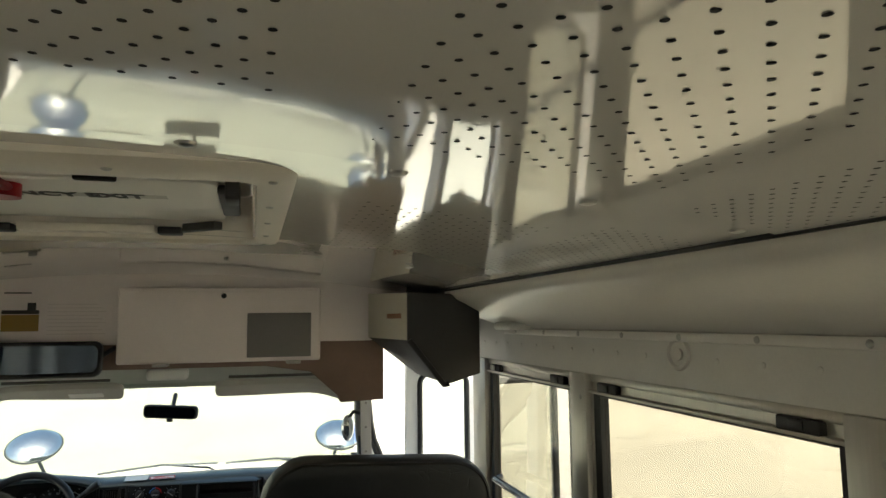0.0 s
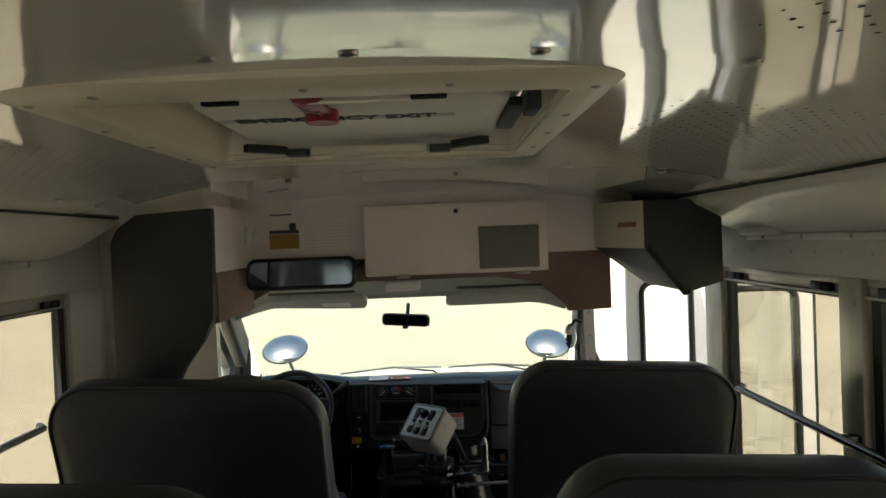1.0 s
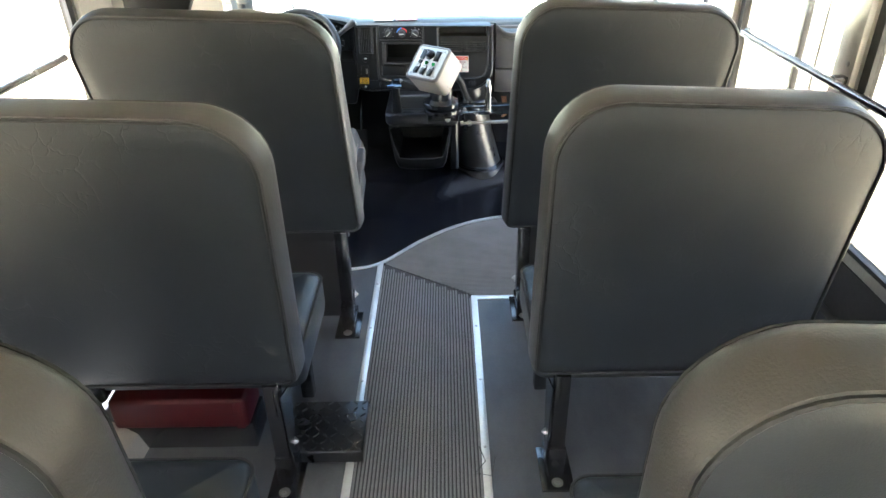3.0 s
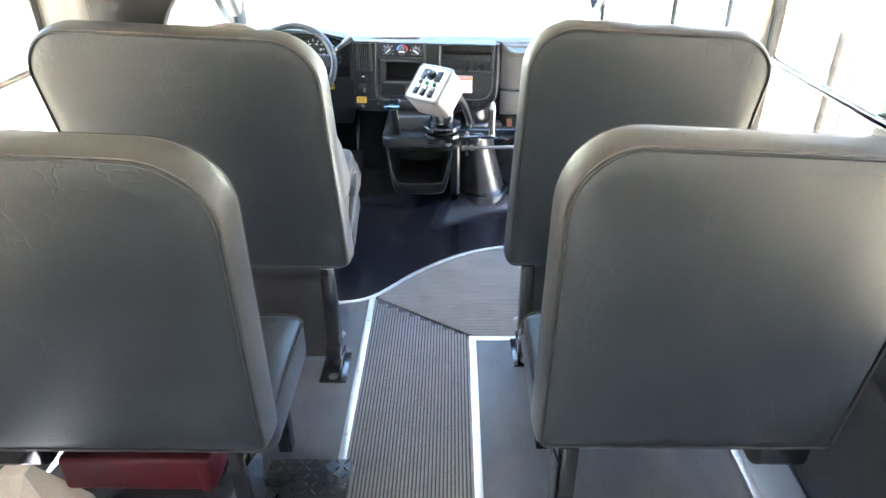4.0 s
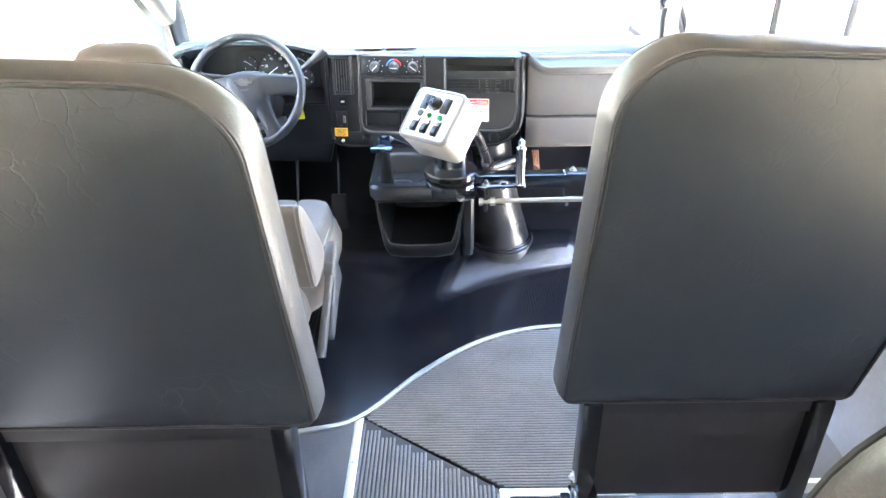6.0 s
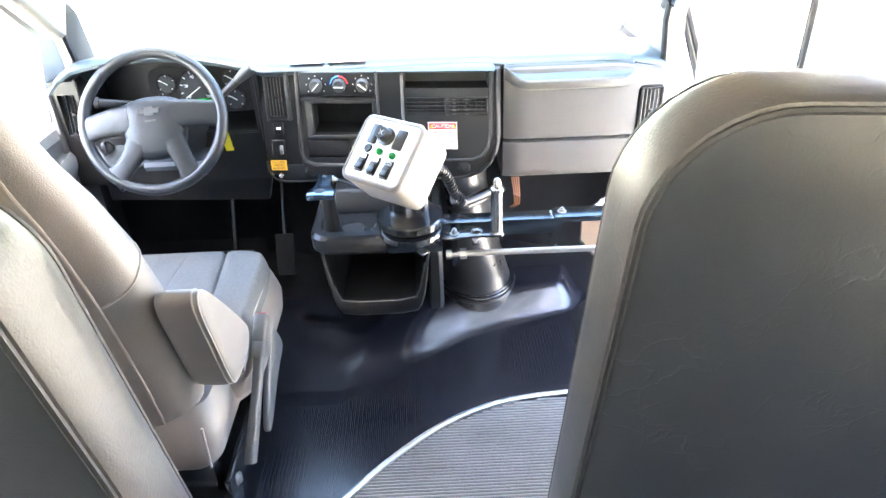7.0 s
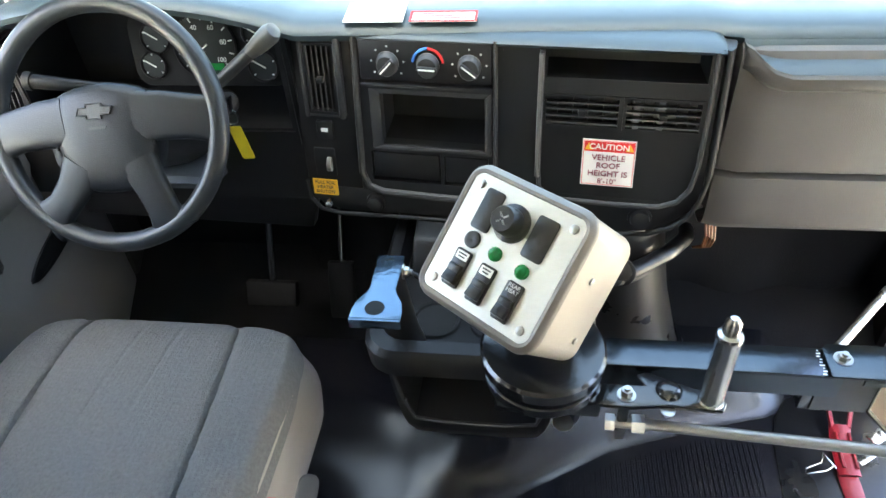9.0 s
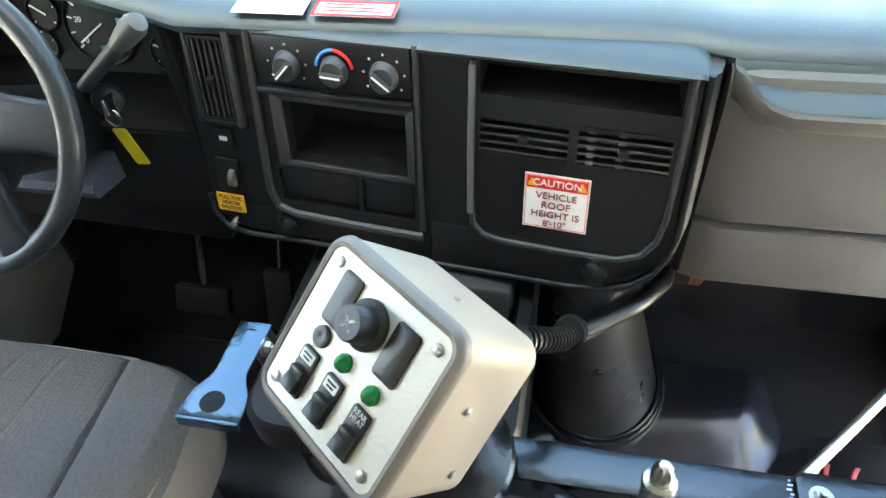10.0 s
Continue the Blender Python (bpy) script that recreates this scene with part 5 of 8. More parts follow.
door_leaf("door_1", 0.818, 1.165, 2.72, ((0.70, 1.30),), "white entrance door leaf with tall glass swung outwards")
door_leaf("door_2", 1.008, 1.402, 2.29, ((0.42, 1.295), (-0.30, 0.32)), "white entrance door leaf with tall glass folded back outside the window")

# ---- outside: bonnet and cross-view mirrors ----
bon = loft([[(-0.95, 3.80, 0.50), (-0.6, 3.78, 0.56), (-0.17, 3.77, 0.57), (0.26, 3.78, 0.56), (0.6, 3.80, 0.50)], [(-0.93, 4.3, 0.36), (-0.6, 4.3, 0.43), (-0.17, 4.3, 0.45), (0.26, 4.3, 0.43), (0.58, 4.3, 0.36)], [(-0.9, 4.75, 0.10), (-0.6, 4.8, 0.20), (-0.17, 4.82, 0.22), (0.26, 4.8, 0.20), (0.56, 4.75, 0.10)], [(-0.9, 4.8, -0.70), (-0.6, 4.85, -0.70), (-0.17, 4.86, -0.70), (0.26, 4.85, -0.70), (0.56, 4.8, -0.70)]], cap=False)
solid("bonnet", bon, M_WHITEPAINT, "white vehicle bonnet beyond the windscreen", "bonnet")
solid("cowl", join(box(-1.05, 0.72, 3.68, 3.80, 0.50, 0.71, 0.02)), M_BLACKTRIM, "black cowl under the windscreen", "trim", kind="structure")
CA = Vector((0, -0.50, 0.866))
cu_, cw_ = Vector((1, 0, 0)), Vector((0, 0.866, 0.50))
for x, z in ((-1.063, 0.835), (0.705, 0.805)):
    cm = thing("cross_view_mirror", "oval-looking convex cross-view mirror tilted upwards on a thin arm", "mirror", (x, 4.25, 0.4), "cross-view mirrors")
    part("bowl", lathe((x, 4.25, z), CA, [(-0.05, 0.02), (-0.045, 0.10), (-0.01, 0.142), (0.0, 0.145), (0.012, 0.14), (0.035, 0.10), (0.048, 0.05), (0.052, 0.01)], 32), M_MIRROR, cm, "bulging silver mirror bowl")
    part("rim", tube([Vector((x, 4.25, z)) + 0.145 * (math.cos(t) * cu_ + math.sin(t) * cw_) for t in (2 * math.pi * k / 32 for k in range(32))], 0.006, 6, closed=True), M_BLACKTRIM, cm)
    part("arm", tube([(x, 4.27, z - 0.045), (x * 0.95, 4.40, 0.58), (x * 0.85, 4.45, 0.38), (-0.86 if x < 0 else 0.52, 4.42, 0.33)], 0.010, 8), M_BLACKTRIM, cm)


for x0, x1, y0, y1 in ((-0.62, -0.02, 3.72, 3.80), (0.02, 0.56, 3.80, 3.70)):
    wpr = thing("wiper", "black windscreen wiper parked at the glass foot", "wiper", (x0, y0, 0.75), "windscreen wipers")
    part("blade", tube([(x0, y0, 0.758), ((x0 + x1) / 2, (y0 + y1) / 2 + 0.02, 0.772), (x1, y1, 0.762)], 0.006, 6), M_BLACKTRIM, wpr)
    part("arm", tube([((x0 + x1) / 2, (y0 + y1) / 2 + 0.02, 0.775), (x1 - 0.05, y1 + 0.02, 0.735), (x1, y1 + 0.04, 0.70)], 0.006, 6), M_BLACKTRIM, wpr)

sm = thing("side_mirror", "white-backed outside mirror beyond the driver's window", "mirror", (-1.42, 3.36, 0.85))
part("housing", prism(rrect(-1.52, -1.34, 0.74, 1.02, 0.03, 5), "y", 3.36, 3.42, 0.012), M_WHITEPAINT, sm, "white mirror housing")
part("glass", prism(rrect(-1.505, -1.355, 0.755, 1.005, 0.02, 5), "y", 3.355, 3.3595), M_MIRROR, sm)
part("arm", tube([(-1.36, 3.40, 0.80), (-1.25, 3.42, 0.76), (-1.14, 3.42, 0.74)], 0.014, 8), M_BLACKTRIM, sm)
# ---- dashboard ----
FY = 3.012                   # face of the centre stack
da = thing("dashboard", "black and grey plastic van dashboard with vents and controls", "dashboard", (-0.2, 3.1, 0.8))


def dash_z(x):
    """Height of the dash top's rear edge: level, with a low brow over the instruments."""
    k = max(0.0, 1 - ((x + 0.76) / 0.30) ** 2)
    return 0.843 + 0.050 * k - 0.05 * max(0.0, (-0.98 - x) / 0.09) ** 1.5 - 0.035 * max(0.0, (x - 0.55) / 0.15)


def dash_y(x):
    """The dash curves away from the driver at its door end."""
    return 1.0 * max(0.0, x - 0.5) ** 2


xs = [DX0 + (DX1 - DX0) * i / 44 for i in range(45)]
rows = []
for dy, dz in ((0.075, -0.06), (0.03, -0.028), (0.004, -0.016), (0.0, -0.006), (0.008, 0.004), (0.03, 0.010), (0.07, 0.011), (0.13, 0.002), (0.22, -0.014), (0.34, -0.037), (0.48, -0.066), (0.60, -0.088), (0.66, -0.10), (0.67, -0.16)):
    low = lambda x: 0.62 * max(0.0, 1 - abs((x + 0.73) / 0.27) ** 3) if dz < -0.02 and dy < 0.1 else 0.0
    rows.append([(x, 3.030 - 0.020 * max(0.0, min(1.0, (x - 0.17) / 0.04)) + dy + dash_y(x) * max(0.0, 1 - dy / 0.3), dash_z(x) * max(0.0, 1 - dy / 0.3) + 0.848 * min(1.0, dy / 0.3) + dz * (1 - low(x))) for x in xs])
tb = bmesh.new()
vv = [[tb.verts.new(p) for p in r] for r in rows]
for a, b in zip(vv, vv[1:]):
    for i in range(len(a) - 1):
        tb.faces.new((a[i], a[i + 1], b[i + 1], b[i]))
part("top", tb, M_DASHTOP, da, "soft grey dash top")
part("defroster_slot", moved(box(-0.12, 0.13, -0.018, 0.018, -0.004, 0.0035, 0.002), Matrix.Translation((0, 3.36, 0.811)) @ Matrix.Rotation(radians(-11), 4, "X")), M_DASHEDGE, da, "dark defroster slot")
part("side_panel", box(DX1 - 0.012, DX1, 3.10, 3.6, 0.52, 0.78, 0.004), M_DASHGREY, da)
part("side_panel", box(DX0, DX0 + 0.012, 3.02, 3.6, 0.52, 0.80, 0.004), M_DASHGREY, da)

# centre stack: a plate with openings and a curved right edge
stack = cells(-0.372, -0.128, 0.575, 0.834, FY, FY + 0.02, [(-0.328, -0.157, 0.662, 0.748), (-0.352, -0.232, 0.596, 0.648), (-0.226, -0.150, 0.596, 0.648)])
part("radio_panel", stack, M_DASHBLK, da, smooth=False)
# bay walls coloured almost black for the shade in the bay
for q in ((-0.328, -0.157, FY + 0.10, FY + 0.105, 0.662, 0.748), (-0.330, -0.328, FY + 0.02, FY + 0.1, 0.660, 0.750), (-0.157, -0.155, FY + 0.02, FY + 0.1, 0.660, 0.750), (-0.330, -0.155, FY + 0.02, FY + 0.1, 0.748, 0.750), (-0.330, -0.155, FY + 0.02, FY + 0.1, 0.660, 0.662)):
    part("radio_bay_wall", box(*q), M_HOLE, da, "wall of the empty radio bay, its shade put into the colour")
part("radio_bezel", moved(join(*[prism(p, "y", FY - 0.005, FY + 0.001, 0.0015) for p in (
    [(-0.346, 0.757), (-0.146, 0.757), (-0.157, 0.748), (-0.328, 0.748)], [(-0.346, 0.655), (-0.328, 0.662), (-0.157, 0.662), (-0.146, 0.655)],
    [(-0.346, 0.757), (-0.328, 0.748), (-0.328, 0.662), (-0.346, 0.655)], [(-0.146, 0.757), (-0.146, 0.655), (-0.157, 0.662), (-0.157, 0.748)])]), pose(0, 0, 0)), M_DASHEDGE, da, "charcoal bezel round the empty radio bay")
for x0, x1 in ((-0.350, -0.234), (-0.224, -0.152)):
    part("blank_cover", box(x0, x1, FY + 0.003, FY + 0.02, 0.599, 0.645, 0.003), M_DASHBLK, da, "blank switch cover")
part("stack_border", tube([(-0.364, FY - 0.002, 0.836), (-0.368, FY - 0.004, 0.70), (-0.370, FY - 0.003, 0.61), (-0.360, FY - 0.002, 0.585), (-0.335, FY - 0.002, 0.576), (-0.24, FY - 0.002, 0.574), (-0.14, FY - 0.002, 0.574)], 0.006, 8), M_DASHEDGE, da, "raised charcoal border")
part("stack_border", tube([(-0.141, FY - 0.002, 0.836), (-0.140, FY - 0.003, 0.72), (-0.139, FY - 0.002, 0.585)], 0.004, 8), M_DASHEDGE, da)
part("heater_panel", box(-0.357, -0.146, FY - 0.008, FY + 0.002, 0.770, 0.832, 0.003), M_DASHBLK, da)
part("ledge", box(-0.358, -0.145, FY - 0.014, FY + 0.002, 0.759, 0.768, 0.003), M_DASHBLK, da)
for i, x in enumerate((-0.310, -0.245, -0.180)):
    dl_ = part("dial", lathe((x, FY - 0.008, 0.798), (0, -1, 0), [(0, 0.0185), (0.003, 0.0185), (0.005, 0.0168), (0.012, 0.0160), (0.0135, 0.0145), (0.0135, 0.001)], 28), M_DASHEDGE, da, "round charcoal heater dial")
    ang = (45, 92, -55)[i]
    part("grip", moved(box(-0.0034, 0.0034, -0.0195, -0.013, -0.0155, 0.0155, 0.0015), Matrix.Translation((x, FY - 0.008, 0.798)) @ Matrix.Rotation(radians(ang), 4, "Y")), M_DASHEDGE, dl_, "raised finger bar")
    part("pointer", moved(box(-0.0011, 0.0011, -0.0203, -0.0194, -0.013, 0.013), Matrix.Translation((x, FY - 0.008, 0.798)) @ Matrix.Rotation(radians(ang), 4, "Y")), M_PAPER, dl_, "white pointer line")
    for k in range(7):
        t = radians(215 - 250 * k / 6)
        c = (x + 0.0265 * math.cos(t), 0.798 + 0.0255 * math.sin(t))
        if i == 1:
            continue
        part("mark", box(c[0] - 0.0014, c[0] + 0.0014, FY - 0.0088, FY - 0.0082, c[1] - 0.0012, c[1] + 0.0012), M_LABELGREY, da)
for a0, a1, mt in ((170, 90, M_BLUEINK), (90, 10, M_REDINK)):
    part("mark", tube([(-0.245 + 0.0245 * math.cos(radians(a0 + (a1 - a0) * k / 8)), FY - 0.0088, 0.798 + 0.0245 * math.sin(radians(a0 + (a1 - a0) * k / 8))) for k in range(9)], 0.0022, 6), mt, da, "blue to red temperature arc")

RIM = [(0.188, 0.836), (0.188, 0.70), (0.187, 0.64), (0.180, 0.605), (0.166, 0.577), (0.142, 0.556), (0.110, 0.543), (0.06, 0.537), (-0.10, 0.534), (-0.30, 0.530), (-0.42, 0.526), (-0.455, 0.532), (-0.473, 0.552), (-0.476, 0.585)]
part("centre_backing", prism([(-0.475, 0.834)] + [(x - 0.002 if x > 0 else x, z + 0.002) for x, z in reversed(RIM)], "y", FY + 0.105, FY + 0.12, 0.0), M_DASHBLK, da)
part("vent_panel", cells(-0.128, 0.182, 0.60, 0.834, FY, FY + 0.02, [(-0.062, 0.166, 0.786, 0.831), (-0.066, 0.050, 0.711, 0.762), (0.053, 0.167, 0.711, 0.762)]), M_DASHBLK, da, smooth=False)
part("lower_face", prism([(-0.128, 0.60), (-0.128, 0.534)] + [(x - 0.004, z + 0.003) for x, z in reversed(RIM[3:8])] + [(0.182, 0.60)], "y", FY, FY + 0.03, 0.003), M_DASHBLK, da)
part("lower_face", prism([(-0.475, 0.574), (-0.47, 0.552), (-0.45, 0.535), (-0.42, 0.529), (-0.129, 0.534), (-0.129, 0.574)], "y", FY + 0.004, FY + 0.03, 0.004), M_DASHBLK, da)
part("side_face", prism([(-0.475, 0.834), (-0.475, 0.575), (-0.373, 0.575), (-0.373, 0.834)], "y", FY + 0.002, FY + 0.03, 0.002), M_DASHBLK, da)
part("shelf", join(box(-0.062, 0.166, FY + 0.07, FY + 0.075, 0.786, 0.831), box(-0.064, 0.168, FY + 0.02, FY + 0.07, 0.782, 0.786), box(-0.064, -0.062, FY + 0.02, FY + 0.07, 0.786, 0.831), box(0.166, 0.168, FY + 0.02, FY + 0.07, 0.786, 0.831)), M_DASHBLK, da, "shallow open storage slot")
part("stack_border", tube([(-0.070, FY - 0.002, 0.826), (-0.071, FY - 0.004, 0.72), (-0.071, FY - 0.003, 0.64), (-0.068, FY - 0.003, 0.61), (-0.055, FY - 0.003, 0.596), (-0.03, FY - 0.003, 0.591), (0.06, FY - 0.003, 0.590), (0.12, FY - 0.003, 0.592), (0.147, FY - 0.003, 0.603), (0.163, FY - 0.003, 0.625), (0.170, FY - 0.003, 0.66), (0.173, FY - 0.003, 0.76), (0.173, FY - 0.002, 0.832)], 0.0040, 8), M_DASHEDGE, da, "raised charcoal border")
# left side of the border in lighter grey, standing in for light on it
part("border_strip", tube([(-0.071, FY - 0.006, 0.822), (-0.072, FY - 0.008, 0.72), (-0.072, FY - 0.007, 0.63)], 0.004, 8), M_DASHGREY, da, "grey strip for the lit left side of the border")
part("edge_trim", tube([(x, FY - 0.002, z) for x, z in RIM], 0.0036, 8), M_DASHBLK, da, "black edge moulding")
# flank of the centre moulding, from its proud edge back to the glove box
part("flank", loft([[(x - 0.002, FY - 0.001, z), (x + 0.010, FY + 0.012, z), (x + 0.016, FY + 0.035, z), (x + 0.014, FY + 0.09, z), (x - 0.006, FY + 0.09, z)] for x, z in ((0.188, 0.833), (0.188, 0.70), (0.187, 0.645), (0.180, 0.606), (0.167, 0.578), (0.143, 0.555), (0.110, 0.541))]), M_DASHEDGE, da, "charcoal rounded flank of the centre stack")


def air_vent(x0, x1, z0, z1, y, upright, n, cross, parent):
    vn = part("vent", join(box(x0, x1, y + 0.03, y + 0.034, z0, z1), box(x0, x0 + 0.004, y - 0.002, y + 0.03, z0, z1), box(x1 - 0.004, x1, y - 0.002, y + 0.03, z0, z1), box(x0 + 0.004, x1 - 0.004, y - 0.002, y + 0.03, z0, z0 + 0.004), box(x0 + 0.004, x1 - 0.004, y - 0.002, y + 0.03, z1 - 0.004, z1)), M_DASHBLK, parent, "black air vent", smooth=False)
    for k in range(n):
        f = (k + 0.5) / n
        if upright:
            c = x0 + (x1 - x0) * f
            part("slat", moved(box(-0.0012, 0.0012, -0.008, 0.008, z0 + 0.004, z1 - 0.004), Matrix.Translation((c, y + 0.008, 0)) @ Matrix.Rotation(radians(18), 4, "Z")), M_DASHEDGE, vn)
        else:
            c = z0 + (z1 - z0) * f
            part("slat", moved(box(x0 + 0.004, x1 - 0.004, -0.007, 0.007, -0.0012, 0.0012), Matrix.Translation((0, y + 0.007, c)) @ Matrix.Rotation(radians(-15), 4, "X")), M_DASHEDGE, vn)
    for k in range(cross):
        f = (k + 1) / (cross + 1)
        if upright:
            c = z0 + (z1 - z0) * f
            part("slat", box(x0 + 0.004, x1 - 0.004, y + 0.016, y + 0.026, c - 0.001, c + 0.001), M_DASHBLK, vn)
        else:
            c = x0 + (x1 - x0) * f
            part("slat", box(c - 0.001, c + 0.001, y + 0.016, y + 0.026, z0 + 0.004, z1 - 0.004), M_DASHBLK, vn)
    part("tab", box((x0 + x1) / 2 - 0.006, (x0 + x1) / 2 + 0.006, y - 0.008, y + 0.004, (z0 + z1) / 2 - 0.004, (z0 + z1) / 2 + 0.004, 0.002), M_DASHBLK, vn)
    return vn


air_vent(-0.066, 0.050, 0.711, 0.762, FY - 0.001, False, 5, 4, da)
rv_ = air_vent(0.053, 0.167, 0.711, 0.762, FY - 0.001, False, 5, 6, da)
# small grey blocks stand in for reflected light between the vanes
for k in range(5):
    for x in (0.072, 0.107):
        part("vane_tip", box(x - 0.0045, x + 0.0045, FY - 0.0015, FY + 0.004, 0.7145 + 0.0098 * k, 0.7195 + 0.0098 * k, 0.001), M_GREYPLASTIC, rv_, "grey block for a glint between the vanes")
air_vent(-0.452, -0.399, 0.711, 0.824, FY - 0.008, True, 6, 2, da)
air_vent(-1.035, -0.985, 0.675, 0.795, FY + 0.02, True, 5, 3, da)
part("vent_surround", join(box(-0.460, -0.388, FY - 0.006, FY + 0.004, 0.703, 0.711, 0.003), box(-0.460, -0.388, FY - 0.006, FY + 0.004, 0.824, 0.832, 0.003), box(-0.460, -0.452, FY - 0.010, FY + 0.004, 0.703, 0.832, 0.003), box(-0.399, -0.388, FY - 0.012, FY + 0.004, 0.703, 0.832, 0.004)), M_DASHEDGE, da)
sw = part("switch", box(-0.446, -0.416, FY - 0.003, FY + 0.004, 0.663, 0.695, 0.003), M_DASHBLK, da)
part("symbol", box(-0.437, -0.425, FY - 0.0042, FY - 0.0031, 0.677, 0.683), M_LABELGREY, sw)
sw = part("switch", box(-0.457, -0.418, FY - 0.002, FY + 0.004, 0.596, 0.646, 0.003), M_DASHBLK, da)
part("thumbwheel", cyl((-0.432, FY - 0.004, 0.620), (-0.424, FY - 0.004, 0.620), 0.012, 16), M_DASHGREY, sw)
for x, z, r in ((0.095, 0.568, 0.016), (-0.352, 0.552, 0.014)):
    sk = part("socket", lathe((x, FY + 0.003, z), (0, -1, 0), [(0, r * 1.25), (0.005, r * 1.2), (0.006, r), (0.012, r * 0.9), (0.014, r * 0.6), (0.014, 0.001)], 20), M_DASHBLK, da, "round black power socket cap")
hsw = part("headlamp_switch", join(prism(rrect(-0.975, -0.84, 0.575, 0.69, 0.02, 4), "y", FY + 0.02, FY + 0.06, 0.006)), M_SWPANEL, da, "blue-grey headlamp switch panel")
part("knob", join(lathe((-0.936, FY + 0.02, 0.640), (0, -1, 0), [(0, 0.02), (0.012, 0.018), (0.016, 0.012), (0.016, 0.001)], 18), box(-0.940, -0.932, FY - 0.006, FY + 0.01, 0.622, 0.658, 0.002)), M_SWITCH, hsw)

# the centre face leans towards the driver at its foot and is turned a little to his side
def lean(obs):
    for ob in obs:
        if ob.data:
            for v in ob.data.vertices:
                x, z = v.co.x + ORIGIN[ob].x, v.co.z + ORIGIN[ob].z
                v.co.y += 0.036 - 0.11 * max(-0.015, x + 0.46) - 0.19 * max(0.0, 0.83 - z)


lean([o for c in da.children for o in (c, *c.children) if c.name.split(".")[0] not in ("top", "side_panel", "defroster_slot")])

# ledge between the dash top and the proud face below it
# top of the black stack in blue-grey: the sky light on it is painted
part("stack_brow", loft([[(x, 3.048 - 0.11 * (x + 0.46) - 0.004 + a * (0.045 + 0.11 * (x + 0.46)) + e, 0.833 + b - e * 0.6) for a, b in ((0.0, -0.005), (-0.03, 0.0), (0.03, 0.004), (0.25, 0.007), (1.0, 0.012), (1.0, -0.012))] for x, e in [(-0.476 + 0.0332 * k, 0.0) for k in range(20)] + [(0.172, 0.001), (0.182, 0.004), (0.188, 0.009)]]), M_DASHTOP, da, "soft dark brow over the centre stack, tinted for its sky-lit top")

# glove box side
GXS = [0.212 + 0.03 * k for k in range(15)] + [0.645, 0.655, 0.662, 0.668, 0.674, 0.680]
gy = lambda x: 2.986 + 0.35 * dash_y(x)
def tuck(x):
    """Rounds the panel's two ends."""
    return 0.010 * (max(0.0, 0.227 - x) / 0.015 + max(0.0, x - 0.662) / 0.012) ** 2


part("glove_panel", loft([[(x, gy(x) + tuck(x) + a, z) for a, z in ((0.010, 0.618), (0.002, 0.614), (0.0, 0.606), (0.002, 0.525), (0.012, 0.508), (0.03, 0.498), (0.15, 0.498), (0.15, 0.618))] for x in GXS]), M_DASHGREY, da, "grey lower glove panel")
part("glove_lid", loft([[(x, gy(x) + tuck(x) + a, z) for a, z in ((0.15, 0.832), (0.03, 0.832 - 0.035 * max(0.0, (x - 0.55) / 0.15)), (0.008, 0.826 - 0.035 * max(0.0, (x - 0.55) / 0.15)), (0.0, 0.812 - 0.035 * max(0.0, (x - 0.55) / 0.15)), (0.0, 0.632), (0.003, 0.626), (0.010, 0.623), (0.15, 0.623))] for x in GXS]), M_DASHGREY, da, "grey glove box lid")
shelf, lip = [], []
for x, k, dz in ((0.214, 0.0, 0.03), (0.224, 0.25, 0.026), (0.236, 0.6, 0.016), (0.252, 0.88, 0.006), (0.275, 1.0, 0.0), (0.42, 1.03, 0.0), (0.545, 1.0, 0.0), (0.562, 0.85, 0.004), (0.572, 0.5, 0.010), (0.576, 0.0, 0.016)):
    f = lambda y: 2.993 + dash_y(x) - (2.993 - y) * k
    shelf.append([(x, 3.07, 0.845), (x, 3.03, 0.846), (x, 3.010 + dash_y(x), 0.836), (x, 3.002 + dash_y(x), 0.824), (x, 3.001 + dash_y(x), 0.8185), (x, f(2.990), 0.8165 + dz * 0.3), (x, f(2.972), 0.809 + dz * 0.7), (x, f(2.964), 0.8035 + dz), (x, 3.0, 0.795 + dz), (x, 3.07, 0.795 + dz)])
    lip.append([(x, f(2.9645), 0.803 + dz), (x, f(2.960), 0.799 + dz), (x, f(2.960), 0.790 + dz), (x, f(2.966), 0.779 + dz), (x, f(2.98), 0.770 + dz), (x, 3.0 + dash_y(x), 0.768 + dz), (x, 3.03, 0.768 + dz), (x, 3.03, 0.802 + dz)])
part("glove_shelf", loft(shelf), M_DASHTOP, da, "dark grey ledge sloping from the dash top")
part("glove_lip", loft(lip), M_DASHGREY, da, "grey grab lip")
before = set(da.children)
air_vent(0.597, 0.661, 0.630, 0.762, 3.009, True, 6, 3, da)
part("vent_surround", join(prism(rrect(0.590, 0.667, 0.622, 0.771, 0.018, 4), "y", 3.0105, 3.05, 0.004)), M_DASHBLK, da)
for ob in [o for c in set(da.children) - before for o in (c, *c.children)]:
    for v in ob.data.vertices:
        x = v.co.x + ORIGIN[ob].x
        v.co.y += gy(min(x, 0.66)) - 3.013
for ob in [c for c in da.children if c.name.split(".")[0] in ("glove_panel", "glove_lid", "vent", "vent_surround")]:
    for o in (ob, *ob.children):
        for v in o.data.vertices:
            x, z = v.co.x + ORIGIN[o].x, v.co.z + ORIGIN[o].z
            v.co.x -= 0.5 * max(0.0, (x - 0.62) / 0.06) * max(0.0, 0.60 - z) ** 1.5

